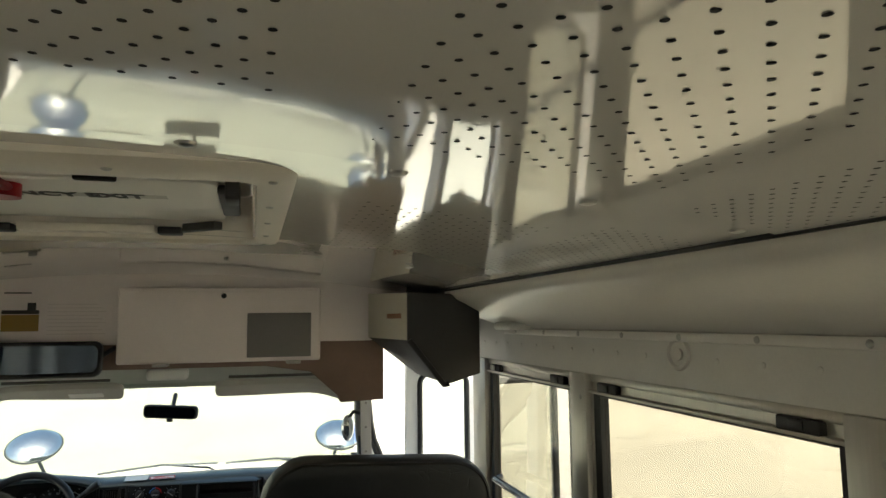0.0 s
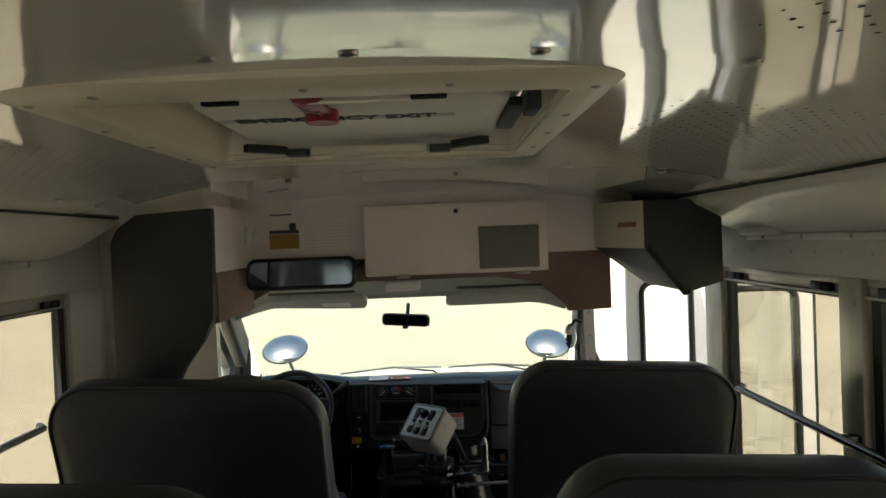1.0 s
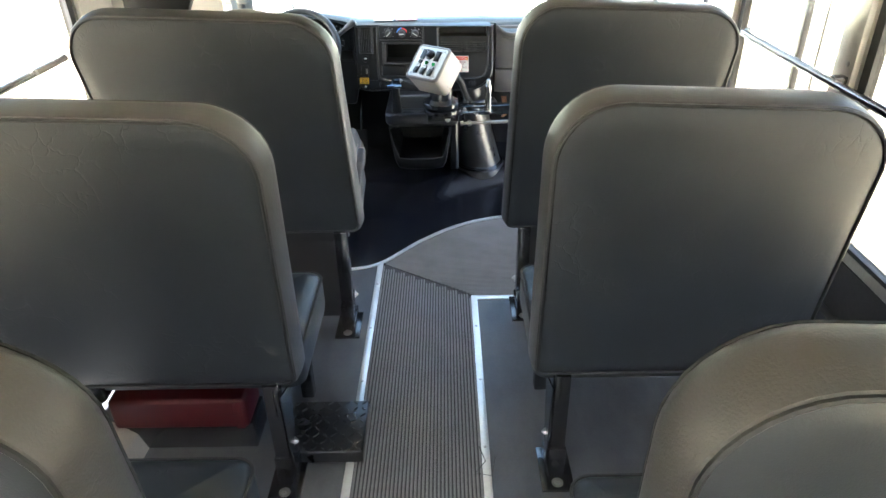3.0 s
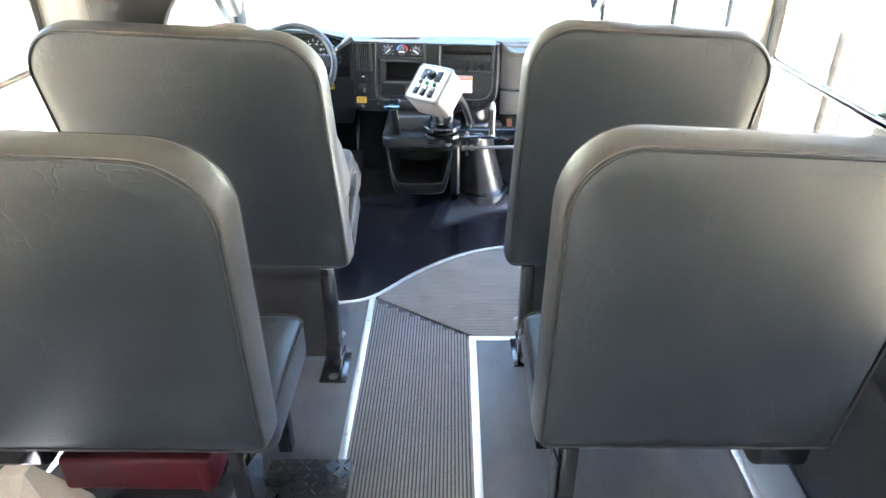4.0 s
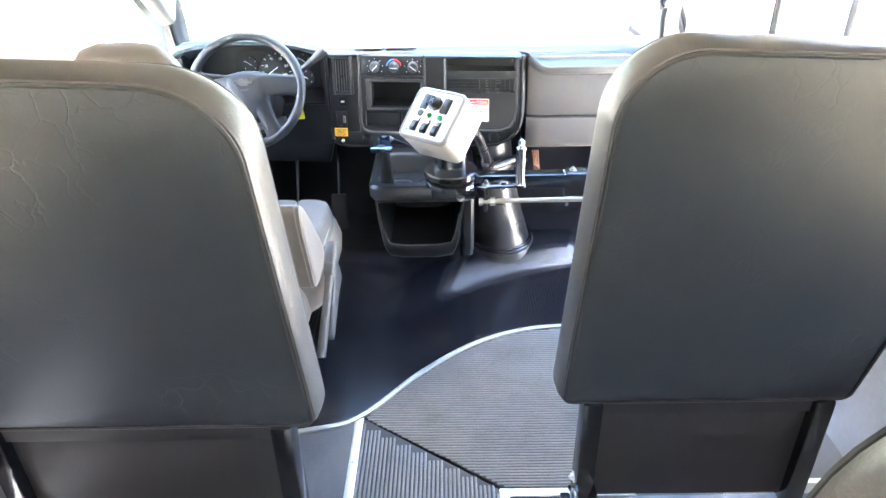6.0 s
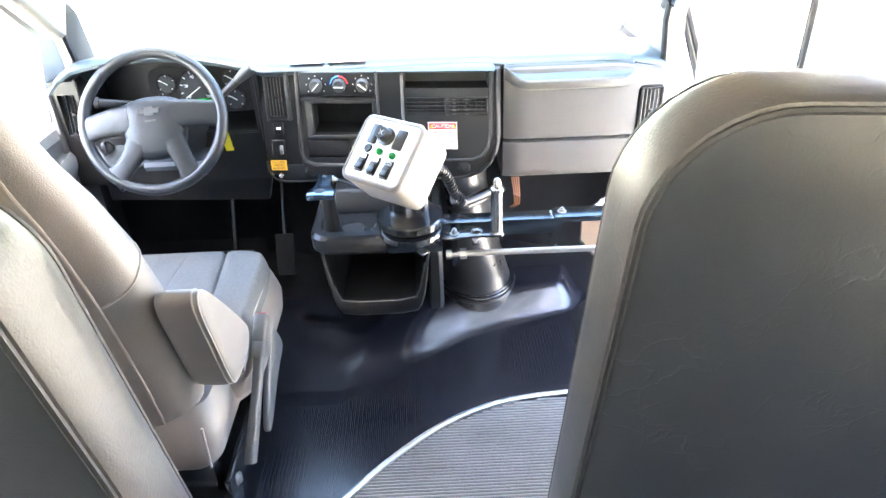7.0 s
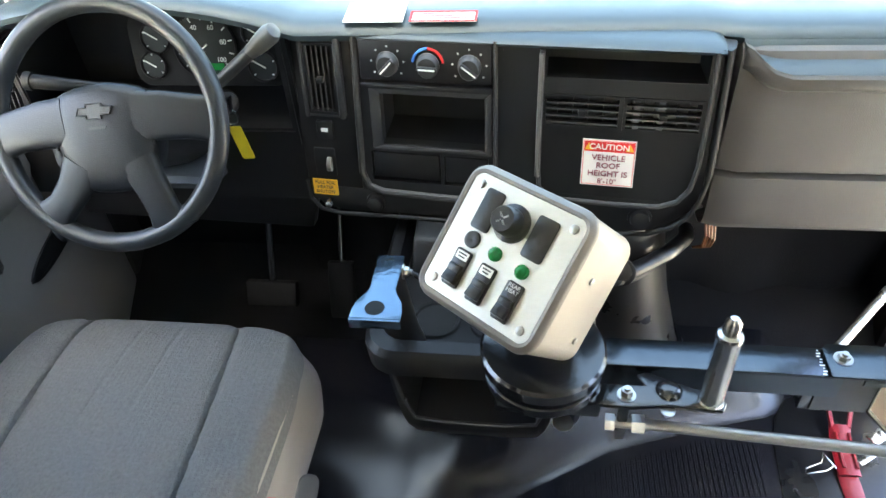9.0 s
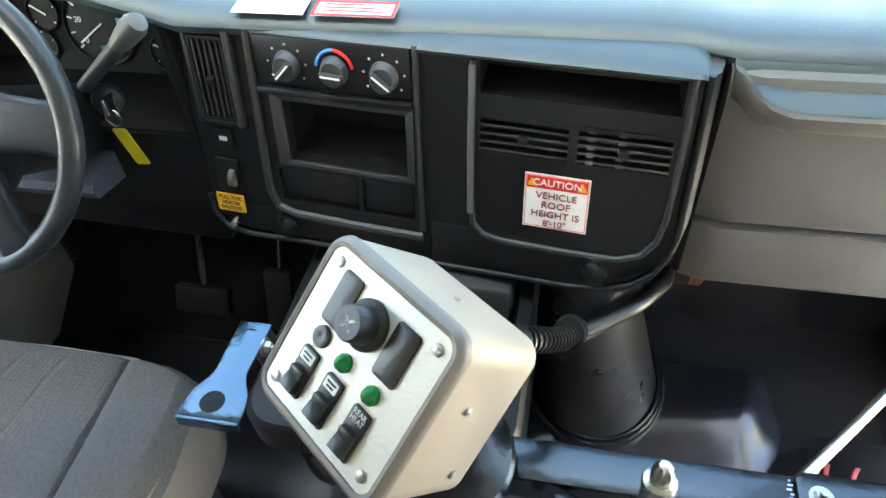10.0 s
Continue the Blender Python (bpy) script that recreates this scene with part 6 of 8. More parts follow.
# instrument cluster in its hood
part("instrument_recess", box(-0.975, -0.49, 3.21, 3.215, 0.64, 0.842), M_DASHBLK, da, "black instrument recess")
for q in ((-0.978, -0.972), (-0.49, -0.484)):
    part("recess_side", box(q[0], q[1], 3.03, 3.21, 0.64, 0.838), M_DASHBLK, da)
part("recess_floor", prism([(3.03, 0.665), (3.21, 0.675), (3.21, 0.64), (3.03, 0.645)], "x", -0.975, -0.486), M_DASHBLK, da)
part("driver_fascia", cells(DX0 + 0.01, -0.476, 0.52, 0.832, FY + 0.022, FY + 0.045, [(-0.97, -0.495, 0.67, 0.832), (-1.035, -0.985, 0.675, 0.795)]), M_DASHBLK, da, smooth=False)
part("knee_panel", prism([(-0.98, 0.60), (-0.98, 0.46), (-0.50, 0.44), (-0.48, 0.52), (-0.49, 0.60)], "y", FY + 0.03, FY + 0.06, 0.01), M_DASHBLK, da)
part("gauge_plate", moved(prism(rrect(-0.832, -0.525, -0.072, 0.062, 0.03, 5), "y", 0.0, 0.006), Matrix.Translation((0, 3.172, 0.760)) @ Matrix.Rotation(radians(-14), 4, "X")), M_GAUGEPLATE, da, "black gauge plate")
TIL = Matrix.Rotation(radians(-14), 4, "X")
for x, z, r in ((-0.685, 0.0, 0.060), (-0.780, 0.016, 0.027), (-0.793, -0.034, 0.024), (-0.585, 0.024, 0.025), (-0.578, -0.036, 0.027)):
    mm = Matrix.Translation((x, 3.172, 0.760)) @ TIL @ Matrix.Translation((0, -0.001, z))
    gd = part("gauge", moved(join(lathe((0, 0, 0), (0, -1, 0), [(0.0, r * 1.0), (0.001, r * 0.97), (0.001, 0.001)], 32)), mm), M_GAUGE, da, "dark round gauge")
    part("rim", moved(tube([(r * math.cos(t), -0.003, r * math.sin(t)) for t in (2 * math.pi * k / 32 for k in range(32))], 0.0022, 6, closed=True), mm), M_DASHBLK, gd)
    part("needle", moved(box(-0.0012, 0.0012, -0.004, -0.003, -0.006, r * 0.8), mm @ Matrix.Rotation(radians(-125 if r > 0.05 else -60), 4, "Y")), M_PAPER, gd)
    n = 11 if r > 0.05 else 5
    for k in range(n):
        t = radians(220 - 260 * k / (n - 1))
        part("mark", moved(box(-0.0012, 0.0012, -0.0028, -0.0018, r * 0.78, r * 0.92), mm @ Matrix.Rotation(-(t - math.pi / 2), 4, "Y")), M_LABELGREY, gd)
    if r > 0.05:
        for k in range(0, 6):
            t = radians(220 - 260 * k / 5)
            text("numeral", str(k * 20), 0.0125, mm @ Matrix.Translation((r * 0.62 * math.cos(t), -0.0022, r * 0.62 * math.sin(t))) @ Matrix.Rotation(radians(90), 4, "X"), M_LABELGREY, gd)
        part("odometer", moved(box(-0.006, 0.032, -0.0035, -0.002, -0.042, -0.030), mm), M_LED, gd, "green display window")

# ---- steering wheel ----
WC = Vector((-0.7195, 2.874, 0.764))
WM = Matrix.Translation(WC) @ Matrix.Rotation(radians(-29), 4, "X") @ Matrix.Rotation(radians(-5), 4, "Y")   # wheel's plane is its local x and z, the driver at -y
sv = thing("steering_wheel", "grey three-dimensional van steering wheel with a padded hub", "steering wheel", WC)
part("rim", moved(tube([(0.1790 * math.cos(t), 0, 0.1790 * math.sin(t)) for t in (2 * math.pi * k / 64 for k in range(64))], 0.0150, 14, closed=True), WM), M_RIM, sv, "thick grey moulded rim")
HUB = [(-0.083, 0.020), (-0.081, 0.046), (-0.045, 0.061), (0.0, 0.066), (0.045, 0.061), (0.081, 0.046), (0.083, 0.020), (0.080, -0.025), (0.072, -0.062), (0.048, -0.094), (0.0, -0.100), (-0.048, -0.094), (-0.072, -0.062), (-0.080, -0.025)]
for _ in range(2):
    HUB = [(a[0] * (1 - k) + b[0] * k, a[1] * (1 - k) + b[1] * k) for a, b in zip(HUB, HUB[1:] + HUB[:1]) for k in (0.25, 0.75)]
hub = loft([[Vector((p * s_, y, q * s_)) for p, q in HUB] for y, s_ in ((0.03, 0.9), (-0.003, 1.0), (-0.014, 1.0), (-0.021, 0.975), (-0.026, 0.93), (-0.031, 0.78), (-0.035, 0.5), (-0.036, 0.2))])
HM = WM @ Matrix.Translation((0.002, 0.010, -0.002))
part("hub", moved(hub, HM), M_WHEEL, sv, "padded grey hub cover")


def spoke(path, d):
    """A moulded arm along (x, z, half width) stations, rounded in section, sinking to the rim."""
    rings = []
    for i, (x, z, w) in enumerate(path):
        a, b = path[max(0, i - 1)], path[min(len(path) - 1, i + 1)]
        dr = Vector((b[0] - a[0], 0, b[1] - a[1])).normalized()
        sd = Vector((-dr.z, 0, dr.x))
        y = -0.010 + 0.012 * i / (len(path) - 1)
        rings.append([Vector((x, y, z)) + sd * w * math.copysign(abs(math.cos(t)) ** 0.6, math.cos(t)) + Vector((0, d * math.copysign(abs(math.sin(t)) ** 0.7, math.sin(t)), 0)) for t in (2 * math.pi * k / 20 for k in range(20))])
    return moved(loft(rings), WM)


for path in ([(-0.055, 0.010, 0.038), (-0.10, 0.008, 0.036), (-0.14, 0.003, 0.033), (-0.163, -0.001, 0.034), (-0.180, -0.004, 0.042)],
             [(0.055, 0.010, 0.038), (0.10, 0.008, 0.036), (0.14, 0.003, 0.033), (0.163, -0.001, 0.034), (0.180, -0.004, 0.042)],
             [(-0.042, -0.055, 0.032), (-0.066, -0.090, 0.026), (-0.090, -0.115, 0.025), (-0.108, -0.129, 0.029), (-0.124, -0.138, 0.040)],
             [(0.046, -0.055, 0.032), (0.062, -0.095, 0.026), (0.073, -0.128, 0.025), (0.079, -0.148, 0.029), (0.084, -0.164, 0.040)]):
    part("spoke", spoke(path, 0.013), M_WHEEL, sv)
EMB = [(-0.012, 0.034), (0.012, 0.034), (0.012, 0.029), (0.029, 0.029), (0.024, 0.018), (0.010, 0.018), (0.010, 0.012), (-0.013, 0.012), (-0.013, 0.018), (-0.029, 0.018), (-0.024, 0.029), (-0.012, 0.029)]
part("emblem", moved(join(prism(EMB, "y", -0.0382, -0.034), tube([(p, -0.0385, q) for p, q in EMB], 0.0010, 5, closed=True)), HM), M_DASHEDGE, sv, "plain raised emblem shape")
part("text_bar", moved(box(-0.014, 0.014, -0.0366, -0.035, -0.003, 0.001), HM), M_DASHEDGE, sv)
for sx in (-1, 1):
    part("seam", moved(tube([(0.078 * sx, -0.024, 0.047), (0.082 * sx, -0.024, 0.015), (0.079 * sx, -0.023, -0.03)], 0.002, 6), HM), M_HOLE, sv)
cm_ = thing("steering_column", "black steering column with stalks, key and gear lever", "steering column", (-0.728, 3.0, 0.7))
part("shroud", moved(join(loft([[Vector((0.075 * math.cos(t), y, 0.062 * math.sin(t) - 0.01)) * 1.0 for t in (2 * math.pi * k / 20 for k in range(20))] for y in (0.035, 0.06, 0.20, 0.28)])), WM), M_DASHBLK, cm_)
part("lower_shroud", loft([[(x, 2.965 + dy, 0.60 + dz) for dy, dz in ((0.0, 0.012), (-0.006, 0.0), (0.0, -0.014), (0.10, -0.03), (0.10, 0.03))] for x in (-0.815, -0.80, -0.66, -0.64)]), M_SWPANEL, cm_, "blue-grey lower column cover")
sl = part("shift_lever", cyl((-0.615, 3.012, 0.752), (-0.510, 2.9875, 0.834), 0.010, 12, 0.0105), M_DASHEDGE, cm_, "dark column gear lever")
part("knob", lathe((-0.512, 2.988, 0.8325), (0.12, -0.028, 0.094), [(-0.004, 0.0115), (0.006, 0.0125), (0.022, 0.0145), (0.048, 0.0158), (0.059, 0.012), (0.062, 0.003)], 16), M_GREYPLASTIC, sl, "grey lever knob")
part("stalk", join(cyl((-0.77, 2.975, 0.775), (-0.888, 2.968, 0.790), 0.009, 12, 0.012), lathe((-0.888, 2.968, 0.790), (-1, -0.06, 0.12), [(0, 0.015), (0.012, 0.0155), (0.014, 0.012), (0.014, 0.001)], 14)), M_DASHBLK, cm_, "black indicator stalk")
part("ignition", lathe((-0.60, 3.025, 0.725), (0.55, -0.75, 0.15), [(0, 0.022), (0.014, 0.020), (0.018, 0.014), (0.018, 0.001)], 18), M_DASHBLK, cm_)
part("key", join(box(-0.592, -0.582, 2.995, 3.02, 0.715, 0.742, 0.002), tube([(-0.588 + 0.012 * math.cos(t), 3.006, 0.707 + 0.014 * math.sin(t)) for t in (2 * math.pi * k / 16 for k in range(16))], 0.0014, 5, closed=True)), M_CHROME, cm_, "metal key and ring")
part("key_tag", moved(prism(rrect(-0.0115, 0.0115, -0.073, 0.0, 0.003, 2), "y", -0.0007, 0.0007), Matrix.Translation((-0.586, 3.004, 0.690)) @ Matrix.Rotation(radians(-4), 4, "Y") @ Matrix.Rotation(radians(10), 4, "X")), M_YELLOW, cm_, "yellow plastic key tag")

# labels on the dash
lb = thing("warning_label", "white caution label with a red header on the dash", "label", (0.045, FY, 0.65))
part("paper", box(-0.003, 0.078, FY - 0.0015, FY - 0.0005, 0.620, 0.695), M_PAPER, lb, "white label paper")
part("header", box(0.0, 0.075, FY - 0.0022, FY - 0.0016, 0.676, 0.692), M_REDINK, lb, "red header band")
RX = Matrix.Rotation(radians(90), 4, "X")
for w, z, sz, mt in (("CAUTION", 0.684, 0.0125, M_PAPER), ("VEHICLE", 0.6665, 0.0125, M_MAROON), ("ROOF", 0.6535, 0.0125, M_MAROON), ("HEIGHT IS", 0.6405, 0.0125, M_MAROON), ("8'-10\"", 0.6275, 0.0115, M_MAROON)):
    text("lettering", w, sz, Matrix.Translation((0.0375, FY - 0.0026, z)) @ RX @ Matrix.Diagonal((1.08, 1, 1, 1)), mt, lb)
for x in (0.0065, 0.0685):
    part("triangle", prism([(x - 0.006, 0.679), (x + 0.006, 0.679), (x, 0.6905)], "y", FY - 0.0030, FY - 0.0024), M_AMBER, lb, "orange warning triangle")
part("border", tube([(-0.001, FY - 0.0018, 0.622), (0.076, FY - 0.0018, 0.622), (0.076, FY - 0.0018, 0.693), (-0.001, FY - 0.0018, 0.693)], 0.0006, 4, closed=True), M_REDINK, lb)
yl = thing("heater_label", "yellow label below the dash switches", "label", (-0.41, FY, 0.56))
part("paper", box(-0.466, -0.420, FY - 0.0015, FY + 0.001, 0.560, 0.588), M_AMBER, yl)
for w, z in (("PULL FOR", 0.5825), ("HEATER", 0.574), ("SHUTOFF", 0.5655)):
    text("lettering", w, 0.0085, Matrix.Translation((-0.443, FY - 0.0018, z)) @ RX, M_INK, yl)
part("pull_knob", lathe((-0.437, FY + 0.004, 0.549), (0, -1, 0), [(0, 0.005), (0.012, 0.005), (0.014, 0.007), (0.02, 0.006), (0.021, 0.001)], 12), M_CHROME, yl, "small metal pull knob")
lean([*lb.children, *yl.children])
for x0, x1, y0, y1, mt, lbl in ((-0.378, -0.284, 3.036, 3.098, M_PAPER, "white paper notice lying on the dash top"), (-0.274, -0.170, 3.036, 3.068, M_PAPER, "white notice with a red border on the dash top")):
    nt = solid("dash_notice", moved(box(x0, x1, y0, y1, -0.0005, 0.0006), Matrix.Translation((0, 0, 0.8555)) @ Matrix.Translation((0, y0, 0)) @ Matrix.Rotation(radians(7), 4, "X") @ Matrix.Translation((0, -y0, 0))), mt, lbl, "label", "dash top notices")
    if x0 > -0.3:
        part("border", join(*[moved(box(a, b, c, d, 0.0007, 0.0012), Matrix.Translation((0, 0, 0.8555)) @ Matrix.Translation((0, y0, 0)) @ Matrix.Rotation(radians(7), 4, "X") @ Matrix.Translation((0, -y0, 0))) for a, b, c, d in ((x0, x1, y0, y0 + 0.004), (x0, x1, y1 - 0.004, y1), (x0, x0 + 0.004, y0, y1), (x1 - 0.004, x1, y0, y1))]), M_REDINK, nt, "red border")
        for k in range(3):
            part("text_bar", moved(box(x0 + 0.012, x1 - 0.015 - 0.012 * k, y0 + 0.009 + 0.007 * k, y0 + 0.012 + 0.007 * k, 0.0007, 0.0011), Matrix.Translation((0, 0, 0.8555)) @ Matrix.Translation((0, y0, 0)) @ Matrix.Rotation(radians(7), 4, "X") @ Matrix.Translation((0, -y0, 0))), M_REDINK, nt)

# ---- engine cover console with an open bin ----
co = thing("engine_console", "black plastic engine cover console with cup holders and an open bin", "console", (-0.17, 2.9, 0))


def ring_xy(x0, x1, y0, y1, z, r):
    return [Vector((p, q, z)) for p, q in rrect(x0, x1, y0, y1, r, 5)]


part("upper_body", loft([ring_xy(-0.300, 0.005, 2.745, 3.3, 0.425, 0.03), ring_xy(-0.314, 0.018, 2.705, 3.3, 0.433, 0.04), ring_xy(-0.324, 0.024, 2.682, 3.3, 0.452, 0.05), ring_xy(-0.326, 0.024, 2.682, 3.3, 0.488, 0.05), ring_xy(-0.318, 0.018, 2.69, 3.3, 0.498, 0.045), ring_xy(-0.300, 0.0, 2.712, 3.3, 0.499, 0.035), ring_xy(-0.290, -0.008, 2.722, 3.3, 0.462, 0.03)]), M_DASHBLK, co, "black tray top with a raised lip")
part("riser", prism([(2.88, 0.462), (2.92, 0.52), (3.02, 0.54), (3.2, 0.54), (3.2, 0.4)], "x", -0.28, -0.01, 0.01), M_DASHBLK, co)
# flat black discs: the depth of the cup wells is only painted shade
for x, y in ((-0.225, 2.79), (-0.13, 2.79)):
    part("cup_holder", join(tube([(x + 0.037 * math.cos(t), y + 0.037 * math.sin(t), 0.464) for t in (2 * math.pi * k / 24 for k in range(24))], 0.004, 6, closed=True), cyl((x, y, 0.4622), (x, y, 0.4635), 0.036, 24)), M_HOLE, co, "round cup holder, its well a flat disc in shade black")
smooth_ = lambda o: [(a[0] * (1 - k) + b[0] * k, a[1] * (1 - k) + b[1] * k) for a, b in zip(o, o[1:] + o[:1]) for k in (0.22, 0.78)]
B_OUT = smooth_([(-0.318, 0.432), (-0.308, 0.330), (-0.292, 0.235), (-0.268, 0.180), (-0.060, 0.180), (-0.036, 0.235), (-0.020, 0.330), (-0.010, 0.432)])
B_IN = smooth_([(-0.306, 0.418), (-0.296, 0.350), (-0.282, 0.290), (-0.266, 0.250), (-0.062, 0.250), (-0.046, 0.290), (-0.032, 0.350), (-0.022, 0.418)])
bin_y = lambda z: 2.758 - 0.10 * max(0.0, 0.40 - z) + 1.6 * max(0.0, 0.262 - z) ** 1.6
ringb = lambda o, d, k=1.0: [Vector((-0.164 + (x + 0.164) * k, bin_y(z) + d, z)) for x, z in o]
mixo = lambda f: [(a[0] + (b[0] - a[0]) * f, a[1] + (b[1] - a[1]) * f) for a, b in zip(B_IN, B_OUT)]
part("bin_frame", loft([ringb(B_OUT, 0.40), ringb(B_OUT, 0.022), ringb(mixo(0.92), 0.008), ringb(mixo(0.7), 0.0), ringb(mixo(0.25), -0.001), ringb(mixo(0.05), 0.002), ringb(B_IN, 0.008), ringb(B_IN, 0.30, 0.96)], cap=False), M_DASHBLK, co, "thick moulded frame of the open bin")
part("bin_rim", tube(ringb(B_IN[3:13], 0.002), 0.0035, 8), M_DASHEDGE, co, "worn rim of the bin")
# back of the bin, blackened in place of the shade inside it
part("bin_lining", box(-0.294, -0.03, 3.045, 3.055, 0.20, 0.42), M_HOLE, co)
part("end_panel", loft([[(x, y, z) for y, z in ((2.775 + d, 0.425), (2.772 + d, 0.33), (2.785 + d, 0.22), (2.815 + d, 0.165), (3.2, 0.10), (3.2, 0.425))] for x, d in ((-0.020, 0.012), (-0.014, 0.0), (0.010, 0.0), (0.020, 0.010), (0.022, 0.03))]), M_DASHBLK, co, "flank of the console")
# lever post at the tray's corner
part("lever_post", loft([[Vector((-0.268 + 0.03 * math.cos(t) * a, yy + 0.028 * math.sin(t) * a, z)) for t in (2 * math.pi * k / 20 for k in range(20))] for z, yy, a in ((0.46, 2.745, 1.1), (0.49, 2.745, 0.8), (0.55, 2.737, 0.62), (0.62, 2.722, 0.55), (0.645, 2.718, 0.45))]), M_DASHBLK, co, "black post that carries the lever")
ec_ = thing("engine_cover", "glossy black bulging engine cover beside the console", "engine cover", (0.13, 3.12, 0))
part("shell", loft([[Vector((cx + a * math.cos(t), 3.12 + b * math.sin(t), z)) for t in (2 * math.pi * k / 36 for k in range(36))] for z, cx, a, b in ((0.0, 0.140, 0.132, 0.160), (0.07, 0.140, 0.130, 0.157), (0.085, 0.139, 0.118, 0.148), (0.16, 0.128, 0.108, 0.146), (0.27, 0.108, 0.098, 0.150), (0.40, 0.09, 0.092, 0.158), (0.54, 0.08, 0.088, 0.16))]), M_COVER, ec_)
for k, (r, z) in enumerate(((0.131, 0.075), (0.126, 0.085), (0.120, 0.094))):
    part("rim", tube([(0.140 + r * math.cos(t), 3.12 + (r + 0.027) * math.sin(t), z) for t in (2 * math.pi * q / 36 for q in range(36))], 0.0042, 6, closed=True), M_COVER if k == 0 else M_RUBBER, ec_, "satin clamp rim at its base" if k == 0 else "")

# ---- driver's seat ----
ds = thing("driver_seat", "tan leatherette driver's seat with a grey woven cushion", "driver seat", (-0.74, 2.5, 0))


def soft(sections, seg=28, pw=2.6):
    """Super-elliptic cross-sections: (x, y, z, half width, half depth, tilt in degrees)."""
    rings = []
    for x, y, z, a, b, tl in sections:
        r = []
        for k in range(seg):
            t = 2 * math.pi * k / seg
            c, s_ = math.cos(t), math.sin(t)
            p = Vector((math.copysign(abs(c) ** (2 / pw), c) * a, math.copysign(abs(s_) ** (2 / pw), s_) * b, 0))
            p.rotate(Euler((radians(tl), 0, 0)))
            r.append(Vector((x, y, z)) + p)
        rings.append(r)
    return loft(rings)


BACK = [(-0.745, 2.315, 0.27, 0.17, 0.05, 16), (-0.745, 2.305, 0.30, 0.215, 0.078, 16), (-0.745, 2.285, 0.40, 0.235, 0.094, 16), (-0.745, 2.255, 0.52, 0.236, 0.092, 15), (-0.745, 2.222, 0.66, 0.226, 0.084, 14), (-0.746, 2.20, 0.76, 0.212, 0.078, 14), (-0.748, 2.18, 0.85, 0.188, 0.07, 13), (-0.750, 2.165, 0.92, 0.158, 0.063, 13), (-0.750, 2.155, 0.98, 0.135, 0.058, 12), (-0.750, 2.148, 1.03, 0.112, 0.050, 11), (-0.750, 2.146, 1.062, 0.085, 0.038, 10), (-0.750, 2.146, 1.074, 0.05, 0.020, 8)]
part("backrest", soft(BACK), M_TAN, ds, "tan leatherette backrest with integrated headrest")
cu = lambda i, z: [Vector((p, q, z)) for p, q in rrect(-0.985 + i, -0.448 - i, 2.36 + i, 2.838 - i, 0.13, 8)]
part("cushion_side", loft([cu(0.03, 0.19), cu(0.006, 0.21), cu(-0.012, 0.25), cu(-0.016, 0.30), cu(-0.006, 0.345), cu(0.008, 0.372), cu(0.02, 0.384)]), M_TAN, ds, "tan cushion bolster")
cushion = bmesh.new()
nx, ny = 190, 150
gv = []
for i in range(nx + 1):
    col = []
    for j in range(ny + 1):
        u, w = i / nx * 2 - 1, j / ny * 2 - 1
        x, y = -0.716 + u * 0.270 * math.sqrt(1 - 0.22 * max(0, w) ** 4), 2.600 + w * 0.238 * math.sqrt(1 - 0.26 * abs(u) ** 5 * (w > 0))
        ed = max(abs(u), abs(w))
        z = 0.385 + 0.028 * (1 - abs(u) ** 6) * (1 - abs(w) ** 6) + 0.016 * max(0, (abs(u) - 0.55)) * 2 * (1 - abs(w) ** 8)
        for s0 in (-0.56, 0.56):
            z -= 0.008 * math.exp(-((u - s0 + 0.055 * w) / 0.011) ** 2) + 0.006 * math.exp(-((u - s0 + 0.055 * w) / 0.05) ** 2)
        for s0 in (-0.17, 0.10):
            z -= 0.0016 * math.exp(-((u - s0 - 0.05 * w) / 0.012) ** 2) * min(1.0, max(0.0, (w + 0.1) / 0.2)) * min(1.0, max(0.0, (0.92 - w) / 0.1))
        z += 0.0009 * math.sin((x + y) * 400) * math.sin((x - y) * 400)
        if ed > 0.9:
            z -= 0.05 * ((ed - 0.9) / 0.1) ** 2
        col.append(cushion.verts.new((x, y, z)))
    gv.append(col)
for i in range(nx):
    for j in range(ny):
        cushion.faces.new((gv[i][j], gv[i + 1][j], gv[i + 1][j + 1], gv[i][j + 1]))
part("cushion", cushion, M_CLOTH, ds, "grey woven cloth cushion with sewn channels")
part("piping", tube([(-0.462, 2.42, 0.372), (-0.455, 2.55, 0.378), (-0.457, 2.69, 0.374), (-0.482, 2.775, 0.367), (-0.535, 2.820, 0.363), (-0.60, 2.836, 0.362), (-0.74, 2.838, 0.362), (-0.90, 2.832, 0.362)], 0.0035, 6), M_TANSEAM, ds)
# folded armrest beside the back
ARM = [(2.168, 0.64), (2.170, 0.672), (2.188, 0.682), (2.215, 0.662), (2.27, 0.602), (2.33, 0.53), (2.385, 0.462), (2.404, 0.43), (2.397, 0.402), (2.36, 0.388), (2.29, 0.386), (2.250, 0.395), (2.232, 0.425), (2.198, 0.54)]
for _ in range(2):
    ARM = [(a[0] * (1 - k) + b[0] * k, a[1] * (1 - k) + b[1] * k) for a, b in zip(ARM, ARM[1:] + ARM[:1]) for k in (0.25, 0.75)]
AC = (2.285, 0.53)
arm_at = lambda s_, x: [Vector((x, AC[0] + (p - AC[0]) * s_, AC[1] + (q - AC[1]) * s_)) for p, q in ARM]
